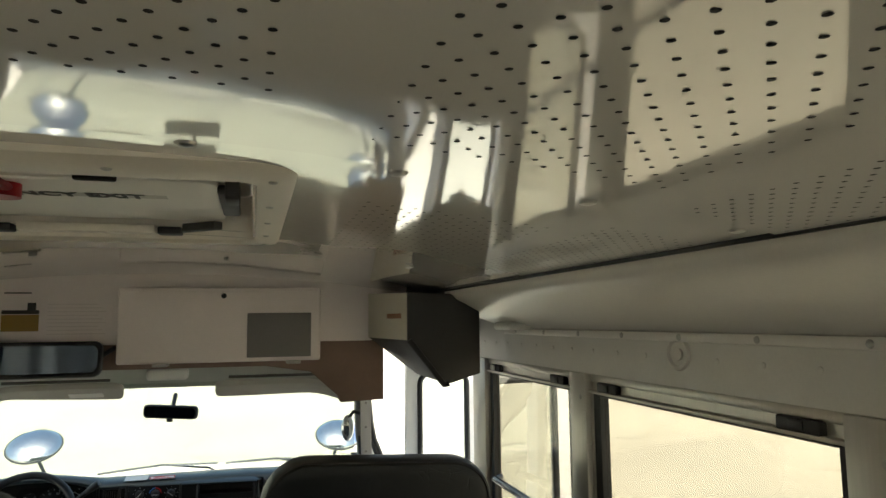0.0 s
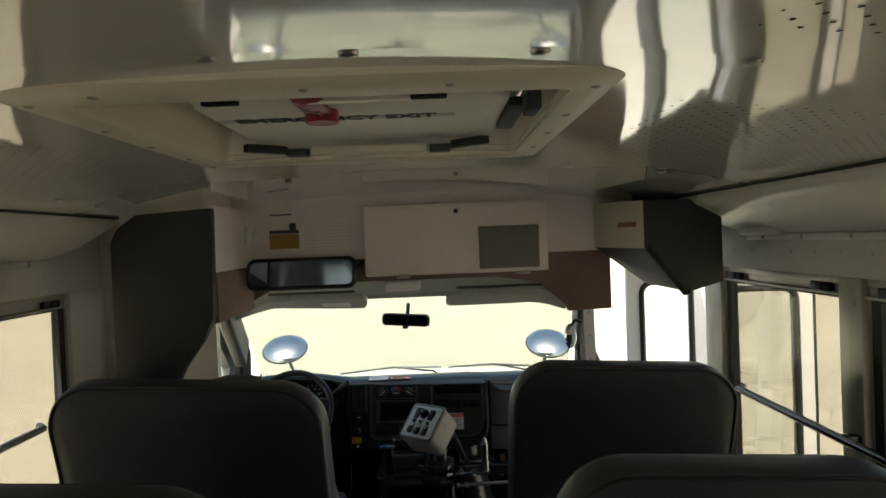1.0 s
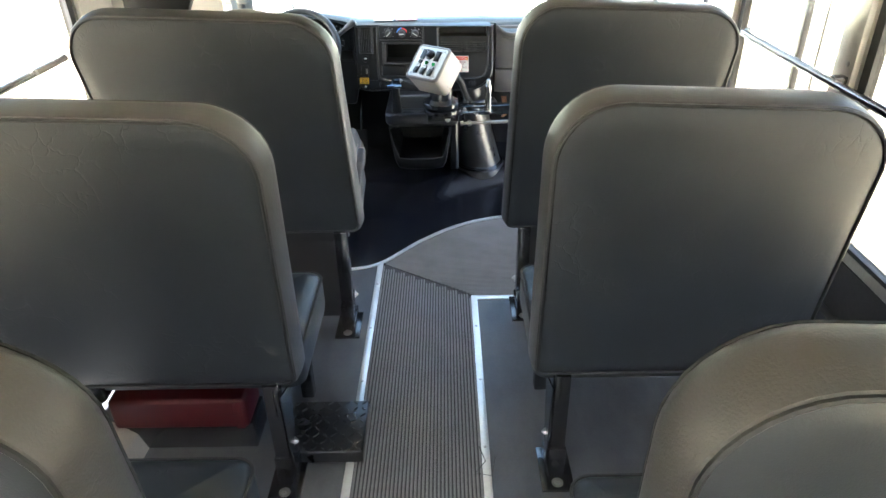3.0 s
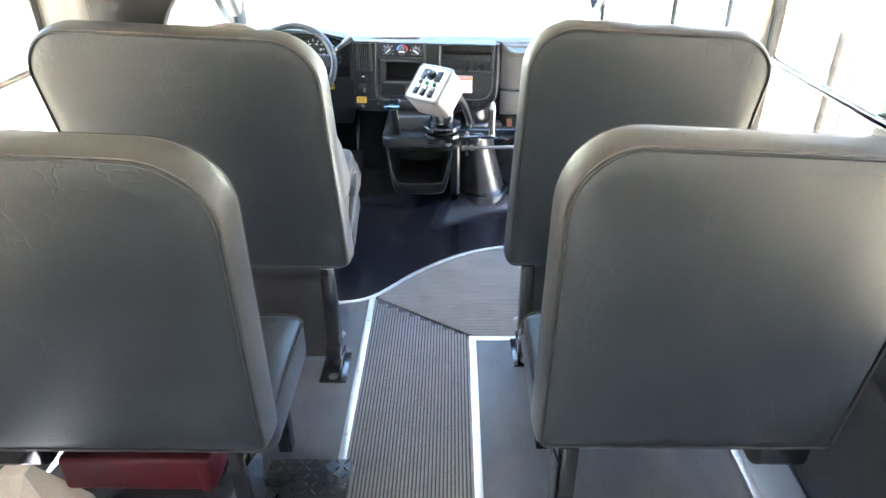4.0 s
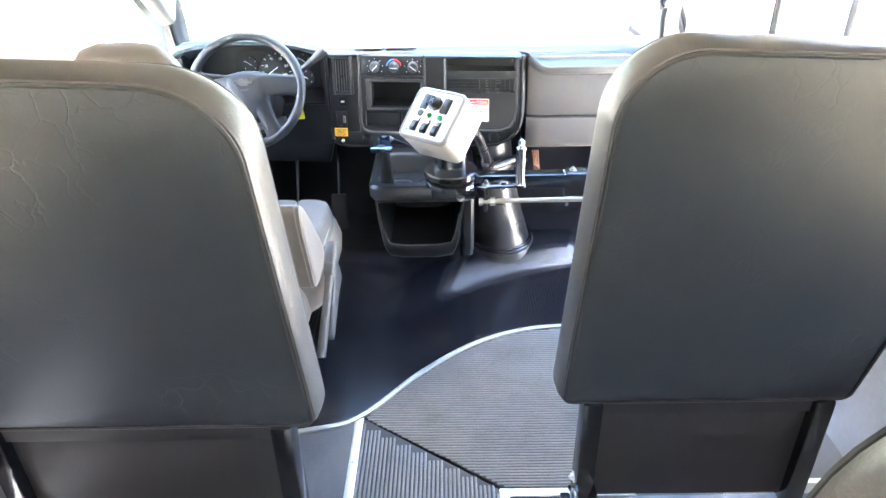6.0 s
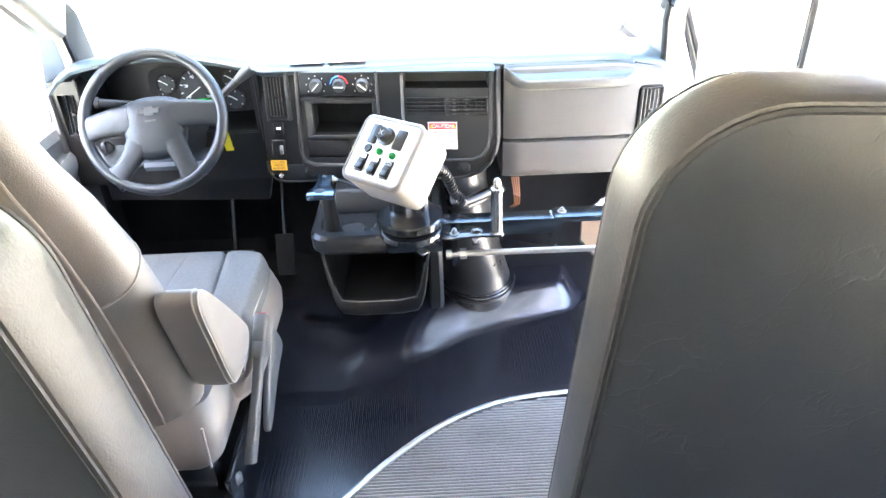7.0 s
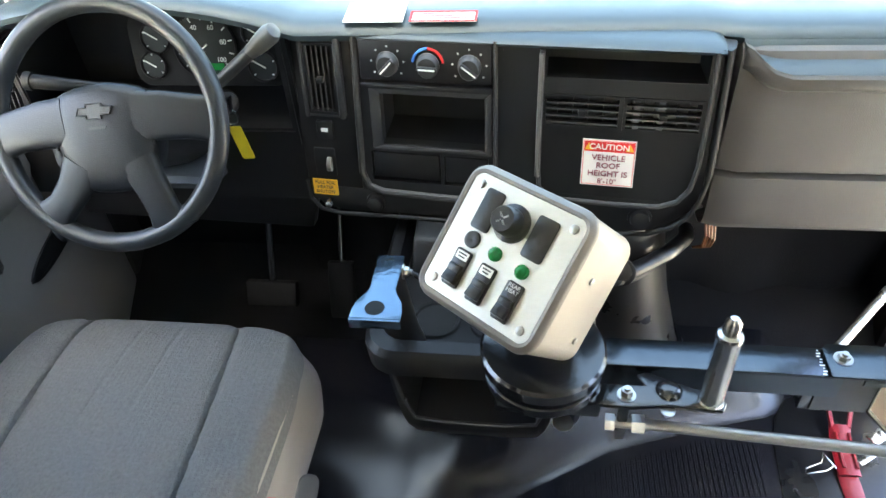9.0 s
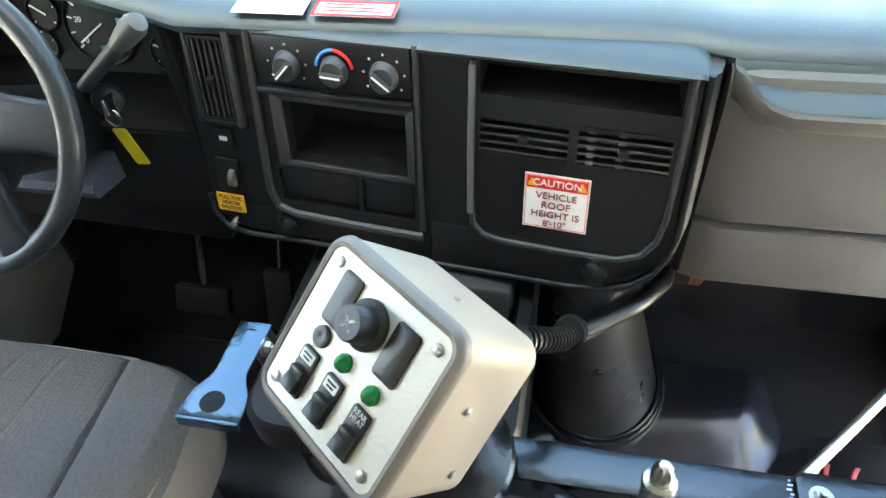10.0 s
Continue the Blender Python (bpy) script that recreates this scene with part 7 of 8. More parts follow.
part("armrest", loft([arm_at(0.80, -0.516), arm_at(0.90, -0.513), arm_at(0.96, -0.506), arm_at(0.99, -0.494), arm_at(1.0, -0.478), arm_at(1.0, -0.455), arm_at(0.995, -0.444), arm_at(0.975, -0.435), arm_at(0.945, -0.4295), arm_at(0.90, -0.4265), arm_at(0.7, -0.4245), arm_at(0.3, -0.424)]), M_TAN, ds, "padded tan armrest folded up")
for k_, x_ in ((0.992, -0.4405), (0.962, -0.4315)):
    part("piping", tube(arm_at(k_, x_), 0.0020, 6, closed=True), M_TANSEAM, ds, "pale sewn seam")
part("arm_pivot", cyl((-0.52, 2.35, 0.43), (-0.49, 2.35, 0.43), 0.02, 14), M_TAN, ds)
def back_at(z, turn):
    """A point on the backrest's skin, turn degrees round from the aisle side towards the front."""
    lo = [r for r in BACK if r[2] <= z][-1]
    hi = [r for r in BACK if r[2] > z][0]
    k = (z - lo[2]) / (hi[2] - lo[2])
    x, y, _, a, b, tl = [p + (q - p) * k for p, q in zip(lo, hi)]
    c, s_ = math.cos(radians(turn)), math.sin(radians(turn))
    p = Vector((math.copysign(abs(c) ** (2 / 2.6), c) * a, math.copysign(abs(s_) ** (2 / 2.6), s_) * b, 0))
    p.rotate(Euler((radians(tl), 0, 0)))
    return Vector((x, y, z)) + p


part("back_seam", tube([back_at(z, -52) for z in (0.33, 0.38, 0.44, 0.5, 0.56, 0.62, 0.68, 0.74, 0.8, 0.86, 0.92, 0.97, 1.01, 1.04)], 0.0028, 6), M_TANSEAM, ds, "sewn seam at the rear edge")
part("back_seam", tube([back_at(0.69 + 0.0007 * (t + 50), t) for t in range(-50, 60, 8)], 0.0028, 6), M_TANSEAM, ds, "sewn seam across the side")
sk = lambda i, z, dy=0.0: [Vector((p, q, z)) for p, q in rrect(-0.965 + i, -0.490 - i, 2.200 + dy + i, 2.62 - i, 0.05, 6)]
part("skirt", loft([sk(0.02, 0.192), sk(0.008, 0.198), sk(0.0, 0.212), sk(-0.004, 0.26, 0.01), sk(0.0, 0.30, 0.02), sk(0.02, 0.335, 0.03)]), M_TAN, ds, "tan leatherette skirt under the backrest")
part("skirt_seam", tube([(-0.508, 2.212, 0.315), (-0.505, 2.202, 0.26), (-0.505, 2.200, 0.212)], 0.003, 6), M_TANSEAM, ds)
part("base", join(box(-0.95, -0.52, 2.24, 2.78, 0.004, 0.175, 0.01), box(-0.97, -0.49, 2.26, 2.30, 0.004, 0.06, 0.008), box(-0.50, -0.485, 2.22, 2.60, 0.06, 0.14, 0.005)), M_STEEL_BLACK, ds, "black seat pedestal")
part("base_bolt", hexbolt((-0.485, 2.262, 0.10), (1, -0.3, 0), 0.012), M_BOLT, ds, "bright base bolt")
RL = [(2.40, 0.135), (2.45, 0.185), (2.52, 0.245), (2.575, 0.288), (2.60, 0.288), (2.635, 0.235), (2.655, 0.195), (2.645, 0.175), (2.58, 0.165), (2.50, 0.135), (2.44, 0.105), (2.40, 0.10)]
for _ in range(2):
    RL = [(a[0] * (1 - k) + b[0] * k, a[1] * (1 - k) + b[1] * k) for a, b in zip(RL, RL[1:] + RL[:1]) for k in (0.25, 0.75)]
part("recline_lever", prism(RL, "x", -0.448, -0.432, 0.005, 3), M_GREYPLASTIC, ds, "grey paddle lever")
stalk = [(-0.445, 2.262, 0.15, 0.010, 0.020), (-0.440, 2.29, 0.19, 0.011, 0.021), (-0.432, 2.36, 0.265, 0.010, 0.016), (-0.426, 2.42, 0.332, 0.011, 0.017)]
up = Vector((0.018, 0.159, 0.183)).normalized()
fwd = up.cross(Vector((1, 0, 0))).normalized()
sq = lambda c, a, b: [Vector(c) + Vector((p, 0, 0)) + fwd * q for p, q in rrect(-a, a, -b, b, min(a, b) * 0.5, 3)]
bk = part("belt_buckle", join(loft([sq(c[:3], c[3], c[4]) for c in stalk]), loft([sq(Vector(stalk[-1][:3]) + up * h, a, b) for h, a, b in ((-0.002, 0.013, 0.019), (0.004, 0.0145, 0.021), (0.034, 0.0155, 0.023), (0.036, 0.0145, 0.022), (0.039, 0.0155, 0.0235), (0.07, 0.016, 0.025), (0.094, 0.0155, 0.025), (0.10, 0.013, 0.022))])), M_GREYPLASTIC, ds, "grey plastic seat belt buckle on a long stalk")
bt = Vector(stalk[-1][:3]) + up * 0.097
part("button", loft([sq(bt, 0.010, 0.017), sq(bt + up * 0.006, 0.010, 0.017)]), M_RED, bk, "red release button")

# pedals
pd = thing("pedal_set", "black brake and accelerator pedals", "pedals", (-0.65, 3.1, 0.1))
part("pedal", moved(box(-0.06, 0.06, -0.012, 0.012, -0.03, 0.03, 0.006), Matrix.Translation((-0.66, 3.10, 0.20)) @ Matrix.Rotation(radians(-25), 4, "X")), M_PEDAL, pd)
part("pedal", moved(box(-0.03, 0.03, -0.01, 0.01, -0.07, 0.07, 0.006), Matrix.Translation((-0.50, 3.12, 0.20)) @ Matrix.Rotation(radians(-20), 4, "X")), M_PEDAL, pd)
part("arm", cyl((-0.66, 3.11, 0.21), (-0.66, 3.22, 0.45), 0.009), M_STEEL_BLACK, pd)
part("arm", cyl((-0.50, 3.13, 0.21), (-0.50, 3.24, 0.45), 0.008), M_STEEL_BLACK, pd)

# ---- switch box on its swivel ----
BC = Vector((-0.112, 2.6175, 0.756))
bu = Vector((0.787, -0.616, 0.0)).normalized()
bn = Vector((-0.434, -0.55, 0.716)).normalized()
bu = (bu - bn * bu.dot(bn)).normalized()
bv = bn.cross(bu)
BM = Matrix(((bu.x, bv.x, bn.x, BC.x), (bu.y, bv.y, bn.y, BC.y), (bu.z, bv.z, bn.z, BC.z), (0, 0, 0, 1)))   # local x right, y up, z towards the driver
sb = thing("switch_box", "beige metal switch box with rocker switches and green lamps", "control box", BC)


def slab(w, h, z0, z1, r, bevel=0.0, cx=0.0, cy=0.0):
    return moved(prism(rrect(cx - w / 2, cx + w / 2, cy - h / 2, cy + h / 2, r, 5), "z", z0, z1, bevel), BM)


part("housing", slab(0.176, 0.168, -0.120, -0.010, 0.022, 0.004), M_BEIGEBOX, sb, "beige powder-coated housing")
rim = lambda i, z: [BM @ Vector((p, q, z)) for p, q in rrect(-0.089 + i, 0.089 - i, -0.085 + i, 0.085 - i, max(0.004, 0.024 - i), 6)]
part("bezel", loft([rim(0.001, -0.012), rim(-0.001, -0.006), rim(0.001, -0.001), rim(0.006, 0.003), rim(0.010, 0.002), rim(0.012, -0.003)], cap=False), M_BEZEL, sb, "rounded grey-brown rim")
part("faceplate", slab(0.156, 0.148, -0.006, 0.0008, 0.006, 0.0), M_PLATE, sb, "brushed aluminium face plate")
for x, y in ((-0.0655, 0.061), (0.0655, 0.061), (-0.0655, -0.061), (0.0655, -0.061)):
    part("screw", moved(join(lathe((x, y, 0.0008), (0, 0, 1), [(0, 0.0055), (0.002, 0.005), (0.003, 0.002)], 14), box(x - 0.004, x + 0.004, y - 0.0007, y + 0.0007, 0.003, 0.0036)), BM), M_BOLT, sb)
for x, y, w, h in ((-0.0405, 0.0366, 0.026, 0.050), (0.036, 0.0346, 0.028, 0.050)):
    part("blank_plate", slab(w, h, 0.0008, 0.0035, 0.004, 0.0008, x, y), M_SWITCH, sb, "blank matt black insert")
kb = part("knob", moved(join(lathe((-0.004, 0.036, 0.0008), (0, 0, 1), [(0, 0.0225), (0.004, 0.0225), (0.006, 0.017), (0.024, 0.0155), (0.026, 0.014), (0.026, 0.001)], 28)), BM), M_SWITCH, sb, "round black fan knob")
part("symbol", moved(join(*[moved(box(-0.0016, 0.0016, 0.001, 0.0085, 0.0262, 0.0268, 0.0004, 1), Matrix.Translation((-0.004, 0.036, 0)) @ Matrix.Rotation(radians(45 + 90 * k), 4, "Z")) for k in range(4)]), BM), M_PAPER, kb, "white fan symbol")
part("plug", moved(lathe((-0.041, -0.001, 0.0008), (0, 0, 1), [(0, 0.0105), (0.003, 0.010), (0.004, 0.007), (0.002, 0.001)], 20), BM), M_SWITCH, sb)
for x, y in ((-0.005, -0.003), (0.035, -0.0056)):
    part("indicator", moved(lathe((x, y, 0.0008), (0, 0, 1), [(0, 0.0085), (0.003, 0.0085), (0.004, 0.0068), (0.008, 0.006), (0.0105, 0.0035), (0.0115, 0.0008)], 18), BM), M_LED, sb, "green pilot lamp lens")
for i, (x, y) in enumerate(((-0.041, -0.038), (-0.003, -0.040), (0.037, -0.0415))):
    rk = part("rocker_switch", slab(0.0225, 0.046, 0.0008, 0.0045, 0.003, 0.001, x, y), M_SWITCH, sb, "black rocker switch")
    part("paddle", moved(join(moved(box(-0.0085, 0.0085, -0.0135, 0.0, -0.003, 0.006, 0.001), Matrix.Translation((x, y - 0.006, 0.004)) @ Matrix.Rotation(radians(-14), 4, "X")), moved(box(-0.0085, 0.0085, 0.0, 0.010, -0.003, 0.005, 0.001), Matrix.Translation((x, y - 0.006, 0.004)) @ Matrix.Rotation(radians(10), 4, "X"))), BM), M_SWITCH, rk)
    if i < 2:
        part("tag", slab(0.017, 0.010, 0.0046, 0.0054, 0.001, 0.0, x, y + 0.0155), M_PAPER, rk, "small white switch label")
        for j, wd in enumerate((0.012, 0.009)):
            part("text_bar", slab(wd, 0.0016, 0.0055, 0.0058, 0.0002, 0.0, x, y + 0.0175 - 0.0038 * j), M_INK, rk)
    else:
        for w, dy in (("REAR", 0.0185), ("HEAT", 0.0125)):
            text("lettering", w, 0.0068, BM @ Matrix.Translation((x, y + dy, 0.0047)), M_LABELGREY, rk)
for p in ((0.0885, 0.02, -0.05), (0.0885, -0.05, -0.09), (0.02, 0.0845, -0.06)):
    ax = (1, 0, 0) if p[0] > 0.08 else (0, 1, 0)
    part("screw", moved(lathe(p, ax, [(0, 0.0045), (0.002, 0.004), (0.003, 0.001)], 12), BM), M_BOLT, sb)

sv2 = thing("swivel_base", "black double-disc swivel under the switch box", "swivel base", (-0.058, 2.645, 0.5))
DC = Vector((-0.058, 2.648, 0))
part("disc", lathe((DC.x, DC.y, 0.553), (0, 0, 1), [(0, 0.078), (0.003, 0.083), (0.018, 0.083), (0.022, 0.079), (0.0222, 0.001)], 40), M_STEEL_BLACK, sv2)
part("disc", lathe((DC.x, DC.y, 0.522), (0, 0, 1), [(0, 0.074), (0.003, 0.079), (0.016, 0.079), (0.019, 0.075), (0.0192, 0.001)], 40), M_STEEL_BLACK, sv2)
part("spacer", cyl((DC.x, DC.y, 0.535), (DC.x, DC.y, 0.56), 0.06, 28), M_HOLE, sv2)
part("neck", soft([(-0.06, 2.665, 0.57, 0.05, 0.04, 0), (-0.058, 2.672, 0.62, 0.05, 0.04, 0), (-0.055, 2.68, 0.66, 0.05, 0.04, 0)], 20), M_STEEL_BLACK, sv2)
part("support", prism([(2.60, 0.49), (2.70, 0.49), (2.70, 0.522), (2.60, 0.522)], "x", -0.12, 0.02, 0.004), M_STEEL_BLACK, sv2)
part("nut", hexbolt((-0.03, 2.578, 0.508), (0, 0, -1), 0.009), M_BOLT, sv2)

# ---- cross rail, handle and door rod ----
cr = thing("cross_rail", "black steel rail from the console to the door side", "steel rail", (0.3, 2.67, 0.5))
part("rail", join(box(0.0, 0.322, 2.646, 2.694, 0.5425, 0.5465, 0.0015), box(0.0, 0.322, 2.646, 2.650, 0.505, 0.5425)), M_RAIL, cr, "blue-black painted rail with chipped edges")
part("rail_web", box(0.30, 0.372, 2.651, 2.655, 0.470, 0.5425), M_STEEL_BLACK, cr)
part("rail_end", join(prism([(0.305, 2.641), (0.664, 2.641), (0.676, 2.652), (0.676, 2.698), (0.313, 2.698), (0.305, 2.690)], "z", 0.5470, 0.5510, 0.001), box(0.345, 0.676, 2.641, 2.644, 0.536, 0.5470)), M_RAIL, cr, "blue-black lapped end of the rail")
for k_ in range(9):
    part("paint_chip", box(0.296 + 0.0015 * (k_ % 3), 0.300 + 0.0015 * (k_ % 2) + 0.001, 2.6475 + 0.005 * k_, 2.6495 + 0.005 * k_, 0.5465, 0.5469), M_PAPER, cr, "bare speck of chipped paint")
part("bolt", hexbolt((0.326, 2.672, 0.5505), (0, 0, 1), 0.008), M_BOLT, cr)
part("bolt", hexbolt((0.60, 2.678, 0.5505), (0, 0, 1), 0.008), M_BOLT, cr)
dh = thing("door_lever", "hand lever with an upright steel grip that works the door", "door lever", (0.15, 2.61, 0.55))
part("lever", join(prism([(0.01, 2.588), (0.05, 2.585), (0.10, 2.592), (0.165, 2.588), (0.172, 2.600), (0.165, 2.612), (0.11, 2.632), (0.08, 2.645), (0.065, 2.64), (0.075, 2.622), (0.02, 2.622)], "z", 0.530, 0.537, 0.002)), M_STEEL_BLACK, dh, "black flat steel lever")
part("pivot", lathe((0.103, 2.615, 0.537), (0, 0, 1), [(0, 0.017), (0.003, 0.016), (0.007, 0.010), (0.008, 0.001)], 20), M_STEEL_BLACK, dh)
part("grip", lathe((0.153, 2.605, 0.537), (0, 0.04, 1), [(0, 0.0165), (0.002, 0.0145), (0.108, 0.0145), (0.112, 0.016), (0.117, 0.0145), (0.119, 0.010), (0.135, 0.0095), (0.142, 0.005), (0.143, 0.001)], 22), M_CHROME, dh, "round aluminium grip with a polished pin")
part("bolt", hexbolt((0.049, 2.604, 0.537), (0, 0, 1), 0.008, 0.012), M_BOLT, dh)
part("bolt", hexbolt((0.10, 2.590, 0.53), (0, 0, -1), 0.006), M_BOLT, dh)
part("link", join(box(0.042, 0.056, 2.599, 2.609, 0.445, 0.531, 0.003)), M_STEEL_BLACK, dh)
rod = thing("door_rod", "bent bare steel rod running to the entrance door", "steel rod", (0.3, 2.6, 0.47))
part("rod", tube([(0.03, 2.604, 0.479), (0.089, 2.60, 0.483), (0.30, 2.58, 0.494), (0.47, 2.562, 0.503), (0.496, 2.558, 0.508), (0.52, 2.55, 0.527), (0.635, 2.50, 0.635), (0.66, 2.49, 0.653), (0.69, 2.487, 0.661), (0.76, 2.48, 0.667), (1.04, 2.46, 0.675)], 0.0075, 12), M_ROD, rod, "dull steel rod")
part("nut", cyl((0.062, 2.602, 0.481), (0.078, 2.601, 0.482), 0.0135, 6), M_BOLT, rod)
part("nut", cyl((0.028, 2.604, 0.479), (0.04, 2.603, 0.4795), 0.012, 6), M_BOLT, rod)

tp = solid("step_guard", prism([(0.372, 0.536), (0.676, 0.536), (0.682, 0.500), (0.712, 0.118), (0.704, 0.105), (0.694, 0.106), (0.376, 0.474)], "y", 2.655, 2.661), M_TANPANEL, "tan triangular sheet-metal guard under the rail", "guard panel")
part("edge_strip", tube([(0.372, 2.654, 0.536), (0.374, 2.654, 0.474), (0.53, 2.654, 0.294), (0.693, 2.654, 0.106)], 0.0035, 6), M_BLACKTRIM, tp)
st_ = solid("support_strut", tube([(0.318, 2.712, 0.435), (0.36, 2.76, 0.445), (0.655, 3.08, 0.47)], 0.008, 10), M_CHROME, "thin bright steel strut beneath the glove box", "strut")
part("hanger", join(box(0.311, 0.325, 2.700, 2.718, 0.414, 0.434, 0.003), box(0.311, 0.325, 2.6945, 2.70, 0.414, 0.53, 0.001)), M_STEEL_BLACK, st_, "black hanger plate")
FP = [(0.408, 2.622), (0.655, 2.622), (0.70, 2.66), (0.755, 2.73), (0.755, 3.06), (0.60, 3.075), (0.535, 3.065), (0.485, 3.03), (0.452, 2.98), (0.437, 2.92)]
fp = solid("floor_plate", prism(FP, "z", 0.004, 0.009, 0.002), M_DIAMOND, "glossy black floor plate by the door step", "floor plate")
part("rivet", screws([(0.536, 2.708, 0.009), (0.554, 3.019, 0.009), (0.450, 2.811, 0.009), (0.450, 2.715, 0.009), (0.609, 2.640, 0.009)], (0, 0, 1), 0.005), M_BOLT, fp)
part("corner_block", prism([(0.640, 2.685), (0.656, 2.685), (0.668, 2.635), (0.668, 2.625), (0.648, 2.625)], "z", 0.009, 0.045, 0.003), M_STEEL_BLACK, fp)
fx = thing("extinguisher_bracket", "empty red steel fire-extinguisher bracket with a strap clip", "bracket", (0.555, 2.88, 0.009))
def strip(pts, w, t_):
    """A bent flat strip through (x, y, z) points."""
    return loft([[(x - w / 2, y, z), (x - w * 0.3, y, z + t_), (x + w * 0.3, y, z + t_), (x + w / 2, y, z), (x + w / 2, y, z - t_ * 0.6), (x - w / 2, y, z - t_ * 0.6)] for x, y, z in pts])


part("back_strip", strip([(0.556, 2.755, 0.013), (0.555, 2.79, 0.013), (0.556, 2.852, 0.014)], 0.038, 0.003), M_RED, fx, "lower strap of the bracket")
part("cradle", strip([(0.557, 2.845, 0.020), (0.562, 2.90, 0.020), (0.567, 2.938, 0.021), (0.572, 2.960, 0.024)], 0.043, 0.004), M_RED, fx, "upper strap of the bracket")
for x, dx in ((0.557, 0.002), (0.588, 0.012)):
    part("prong", strip([(x, 2.955, 0.024), (x + dx, 2.985, 0.028), (x + dx * 1.6, 3.008, 0.035), (x + dx * 2.0, 3.016, 0.044)], 0.011, 0.003), M_RED, fx)
for x in (0.550, 0.575):
    part("ridge", tube([(x, 2.86, 0.025), (x + 0.003, 2.90, 0.025), (x + 0.008, 2.94, 0.027)], 0.0035, 6), M_RED, fx)
part("bolt", screws([(0.558, 2.904, 0.025), (0.555, 2.789, 0.017)], (0, 0, 1), 0.005), M_BOLT, fx)
part("clip", moved(join(box(-0.013, 0.013, -0.030, 0.030, -0.003, 0.003, 0.002), box(-0.007, 0.007, -0.006, 0.012, 0.003, 0.006, 0.001)), Matrix.Translation((0.640, 2.935, 0.036)) @ Matrix.Rotation(radians(-55), 4, "Z")), M_CHROME, fx, "bright strap clip")
part("strap", moved(box(-0.028, 0.028, -0.007, 0.007, -0.001, 0.001, 0.0005), Matrix.Translation((0.606, 2.888, 0.028)) @ Matrix.Rotation(radians(33), 4, "Z") @ Matrix.Rotation(radians(-12), 4, "Y")), M_CHROME, fx, "thin steel strap")
part("hook", tube([(0.535, 2.858, 0.022), (0.522, 2.872, 0.030), (0.516, 2.886, 0.030), (0.506, 2.864, 0.030), (0.474, 2.850, 0.028), (0.472, 2.838, 0.028), (0.512, 2.848, 0.028), (0.530, 2.862, 0.024)], 0.0022, 6), M_CHROME, fx, "bent wire loop")
solid("floor_latch", tube([(0.449, 2.811, 0.011), (0.455, 2.785, 0.018), (0.457, 2.745, 0.018), (0.450, 2.715, 0.011)], 0.003, 6), M_BLACKTRIM, "small black wire latch on the floor plate", "latch")
solid("floor_bolt", lathe((0.172, 2.579, 0.004), (0, 0, 1), [(0, 0.008), (0.004, 0.007), (0.006, 0.003)], 14), M_BOLT, "single bright bolt in the cab floor", "bolt")

# pale steel lever on the console
lv = thing("shutoff_lever", "pale blue-grey forked steel lever above the console", "lever", (-0.266, 2.66, 0.62))
plate = prism([(-0.018, 0.054), (0.018, 0.054), (0.017, -0.012), (0.021, -0.022), (0.029, -0.036), (0.032, -0.052), (0.032, -0.066), (-0.032, -0.066), (-0.032, -0.052), (-0.029, -0.036), (-0.021, -0.022), (-0.017, -0.012)], "z", 0, 0.004, 0.001)
LM = Matrix.Translation((-0.264, 2.664, 0.658)) @ Matrix.Rotation(radians(-1), 4, "X")
part("plate", moved(plate, LM), M_BLUELEV, lv)
part("hole", moved(cyl((-0.003, -0.048, 0.0042), (-0.003, -0.048, 0.0046), 0.0125, 20), LM), M_HOLE, lv)
part("lip", moved(box(-0.032, 0.032, -0.070, -0.066, -0.010, 0.004, 0.001), LM), M_BLUELEV, lv)
part("stem", cyl((-0.264, 2.70, 0.657), (-0.266, 2.718, 0.63), 0.010, 12), M_STEEL_BLACK, lv)
part("bolt", hexbolt((-0.244, 2.69, 0.658), (1, 0, 0), 0.007), M_BOLT, lv)
part("cable", tube([(-0.235, 2.69, 0.658), (-0.20, 2.68, 0.648), (-0.15, 2.67, 0.63)], 0.0025, 6), M_BLACKTRIM, lv)

# corrugated cable loom behind the box
lm = thing("cable_loom", "black corrugated cable conduit running under the dash", "cable loom", (0.1, 2.8, 0.6))
def conduit(path, r, name, collar_r, step, n=8):
    pts = []
    for a, b in zip(path, path[1:]):
        for k in range(n):
            pts.append(Vector(a).lerp(Vector(b), k / n))
    for _ in range(3):
        pts = [pts[0]] + [(a + b + c) / 3 for a, b, c in zip(pts, pts[1:], pts[2:])] + [pts[-1]]
    ob = part(name, tube(pts, r, 10), M_HOSE, lm)
    if collar_r:
        bms = []
        for p, q in list(zip(pts, pts[1:]))[::step]:
            d = (q - p).normalized()
            bms.append(cyl(p - d * 0.0018, p + d * 0.0018, collar_r, 12))
        part("corrugation", join(*bms), M_HOSE, lm, "ribs of the corrugated conduit")["kind"] = "stuff"
    return ob


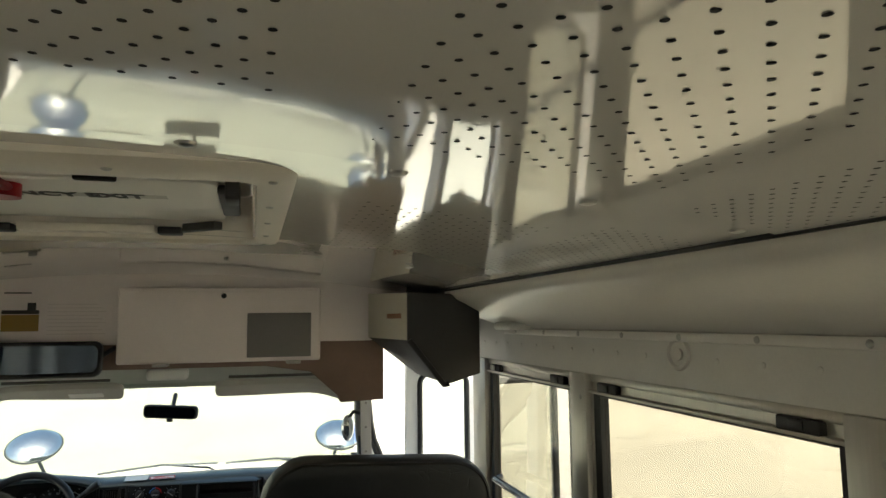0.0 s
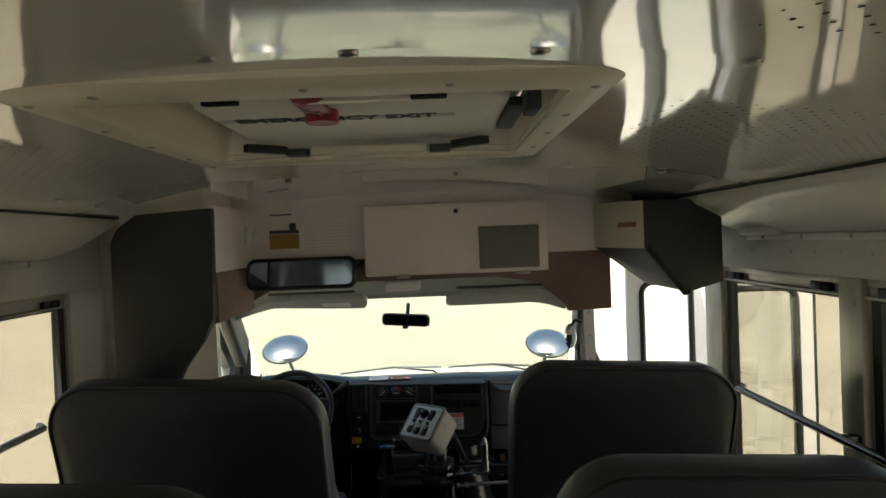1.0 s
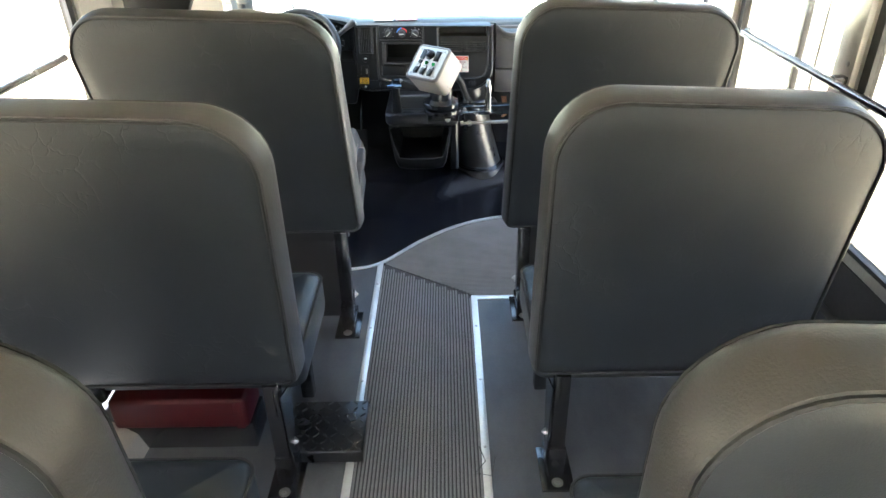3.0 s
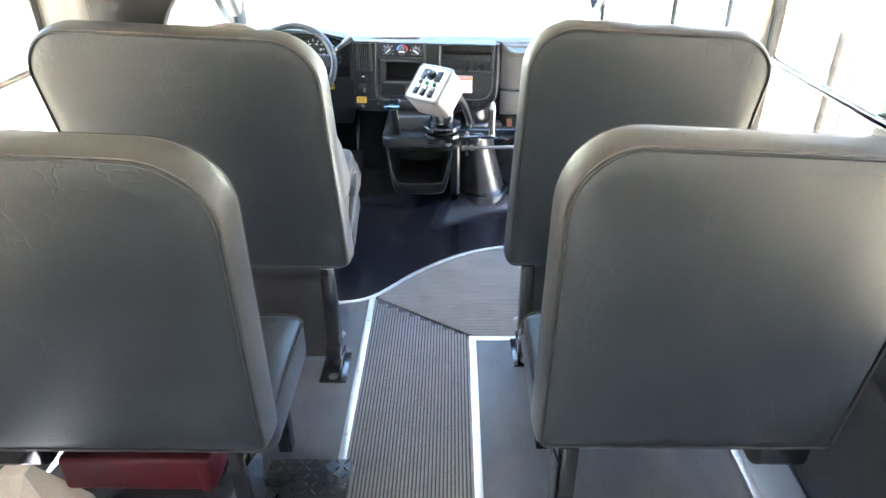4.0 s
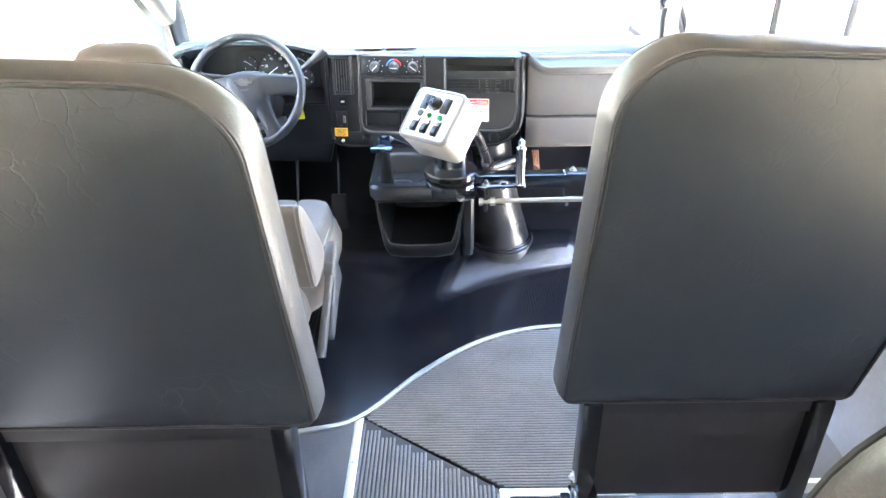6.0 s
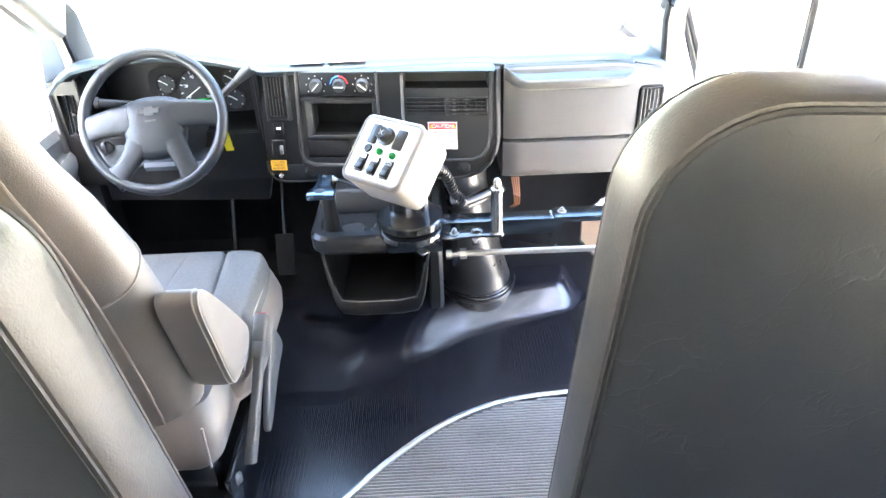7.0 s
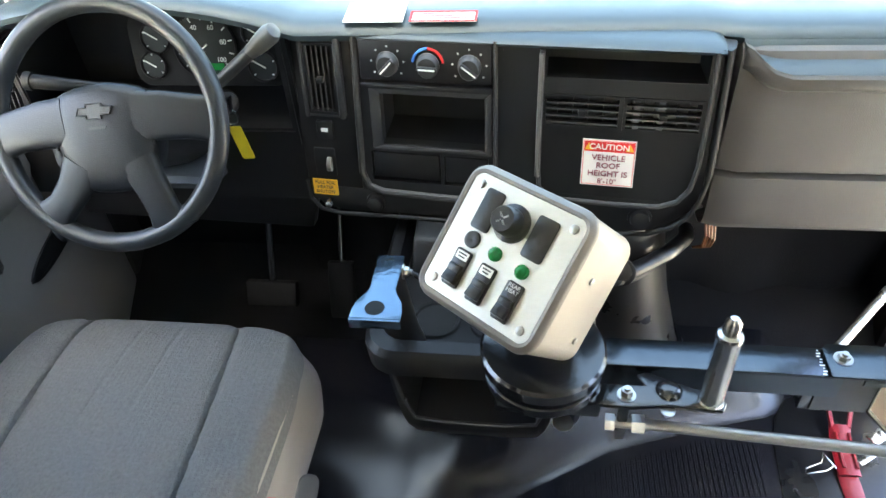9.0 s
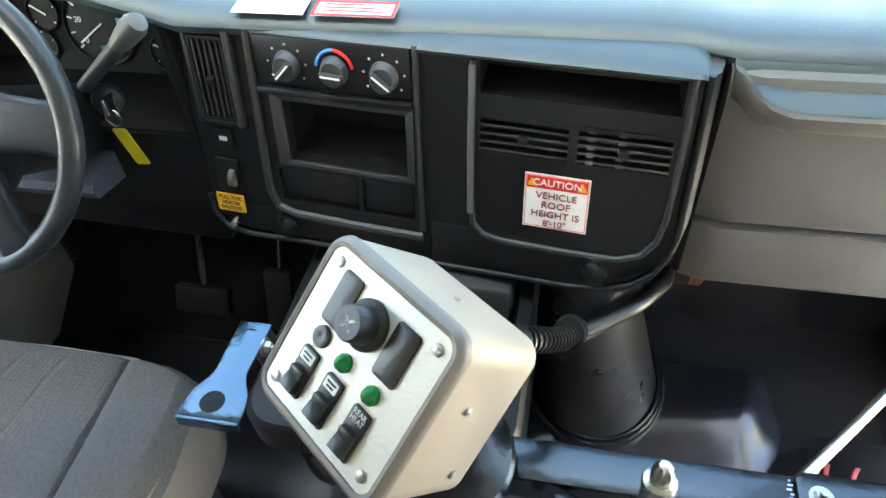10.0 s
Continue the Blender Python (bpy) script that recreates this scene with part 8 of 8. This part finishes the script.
conduit([(0.012, 2.735, 0.660), (0.035, 2.765, 0.63), (0.055, 2.82, 0.56), (0.075, 2.895, 0.485), (0.082, 2.915, 0.465)], 0.013, "conduit", 0.0155, 1, 5)
part("connector", join(lathe((0.070, 2.882, 0.498), (0.15, 0.75, -0.62), [(0, 0.016), (0.002, 0.022), (0.010, 0.022), (0.012, 0.018), (0.022, 0.018), (0.024, 0.023), (0.030, 0.023), (0.032, 0.015)], 20)), M_DASHBLK, lm, "round black clamp")
part("connector", cyl((-0.005, 2.72, 0.668), (0.018, 2.740, 0.655), 0.019, 16), M_DASHBLK, lm)
conduit([(0.082, 2.915, 0.465), (0.12, 2.945, 0.462), (0.165, 2.978, 0.466), (0.205, 3.04, 0.45), (0.225, 3.13, 0.40)], 0.014, "cable", 0, 1)
conduit([(0.06, 2.86, 0.50), (0.10, 2.93, 0.445), (0.16, 2.99, 0.440), (0.22, 3.10, 0.40)], 0.009, "cable", 0, 1)
for k in range(4):
    part("wire", tube([(0.262 + 0.007 * k, 3.16, 0.43), (0.268 + 0.006 * k, 3.135, 0.38 - 0.004 * k), (0.274 + 0.005 * k, 3.16, 0.33), (0.262 + 0.004 * k, 3.18, 0.31)], 0.0025, 5), M_COPPER, lm)

# ---- under the passenger seats ----
dp = thing("plate_box", "black diamond-tread cover plate on the floor", "tread plate", (-0.41, 1.16, 0))
part("cover", box(-0.53, -0.295, 1.05, 1.262, 0.0, 0.048, 0.006, 3), M_DIAMOND, dp)
tr_bm = []
for i in range(9):
    for j in range(8):
        x, y = -0.518 + 0.0262 * i, 1.062 + 0.0268 * j
        tr_bm.append(moved(loft([[(-0.0125, 0, 0), (0, -0.004, 0), (0.0125, 0, 0), (0, 0.004, 0)], [(-0.008, 0, 0.003), (0, -0.0018, 0.003), (0.008, 0, 0.003), (0, 0.0018, 0.003)]]), Matrix.Translation((x, y, 0.048)) @ Matrix.Rotation(radians(45 if (i + j) % 2 else -45), 4, "Z")))
part("tread", join(*tr_bm), M_STUD, dp, "raised diamond studs")["kind"] = "stuff"
rb_ = thing("red_case", "red vinyl case lying under the bench seat", "case", (-0.82, 1.12, 0.1))
part("body", box(-1.02, -0.625, 1.10, 1.24, 0.095, 0.205, 0.014, 3), M_REDBAG, rb_)
part("strap", box(-0.66, -0.635, 1.095, 1.10, 0.10, 0.20, 0.002), M_REDBAG, rb_)
part("stand", box(-1.03, -0.62, 1.12, 1.24, 0.0, 0.094, 0.003), M_STEEL_BLACK, rb_, "black shelf bracket")
solid("floor_string", tube([(0.045, 1.10, 0.006), (0.06, 1.04, 0.012), (0.03, 1.00, 0.008), (0.075, 0.99, 0.007), (0.09, 1.06, 0.006)], 0.0015, 5), M_BLACKTRIM, "thin loose black cord lying on the aisle strip", "cord")

# folded paper carton and a pale floor plate under the second row
pc = thing("paper_carton", "crumpled off-white paper carton on the floor by the wall", "carton", (-1.06, 1.05, 0))
part("shell", moved(loft([[(-1.20, 0.93, 0.0), (-1.02, 0.90, 0.0), (-0.91, 0.98, 0.0), (-0.90, 1.12, 0.0), (-1.16, 1.14, 0.0)], [(-1.19, 0.97, 0.06), (-1.03, 0.93, 0.055), (-0.93, 1.0, 0.06), (-0.92, 1.12, 0.06), (-1.15, 1.14, 0.07)], [(-1.125, 1.09, 0.165), (-1.09, 1.085, 0.163), (-1.055, 1.09, 0.166), (-1.05, 1.12, 0.166), (-1.12, 1.125, 0.165)]]), pose(-0.05, 0, 0)), M_CARTON, pc, smooth=False)
wp = thing("wall_duct", "pale blue-grey metal duct cover along the foot of the wall", "duct cover", (0.9, 1.2, 0))
part("cover", box(0.835, 0.955, 0.30, 1.60, 0.0, 0.014, 0.004), M_DUCT, wp, "pale blue-grey sheet")
part("edge", box(0.808, 0.834, 0.30, 1.60, 0.0, 0.018, 0.003), M_STRIP, wp, "dull aluminium edge")
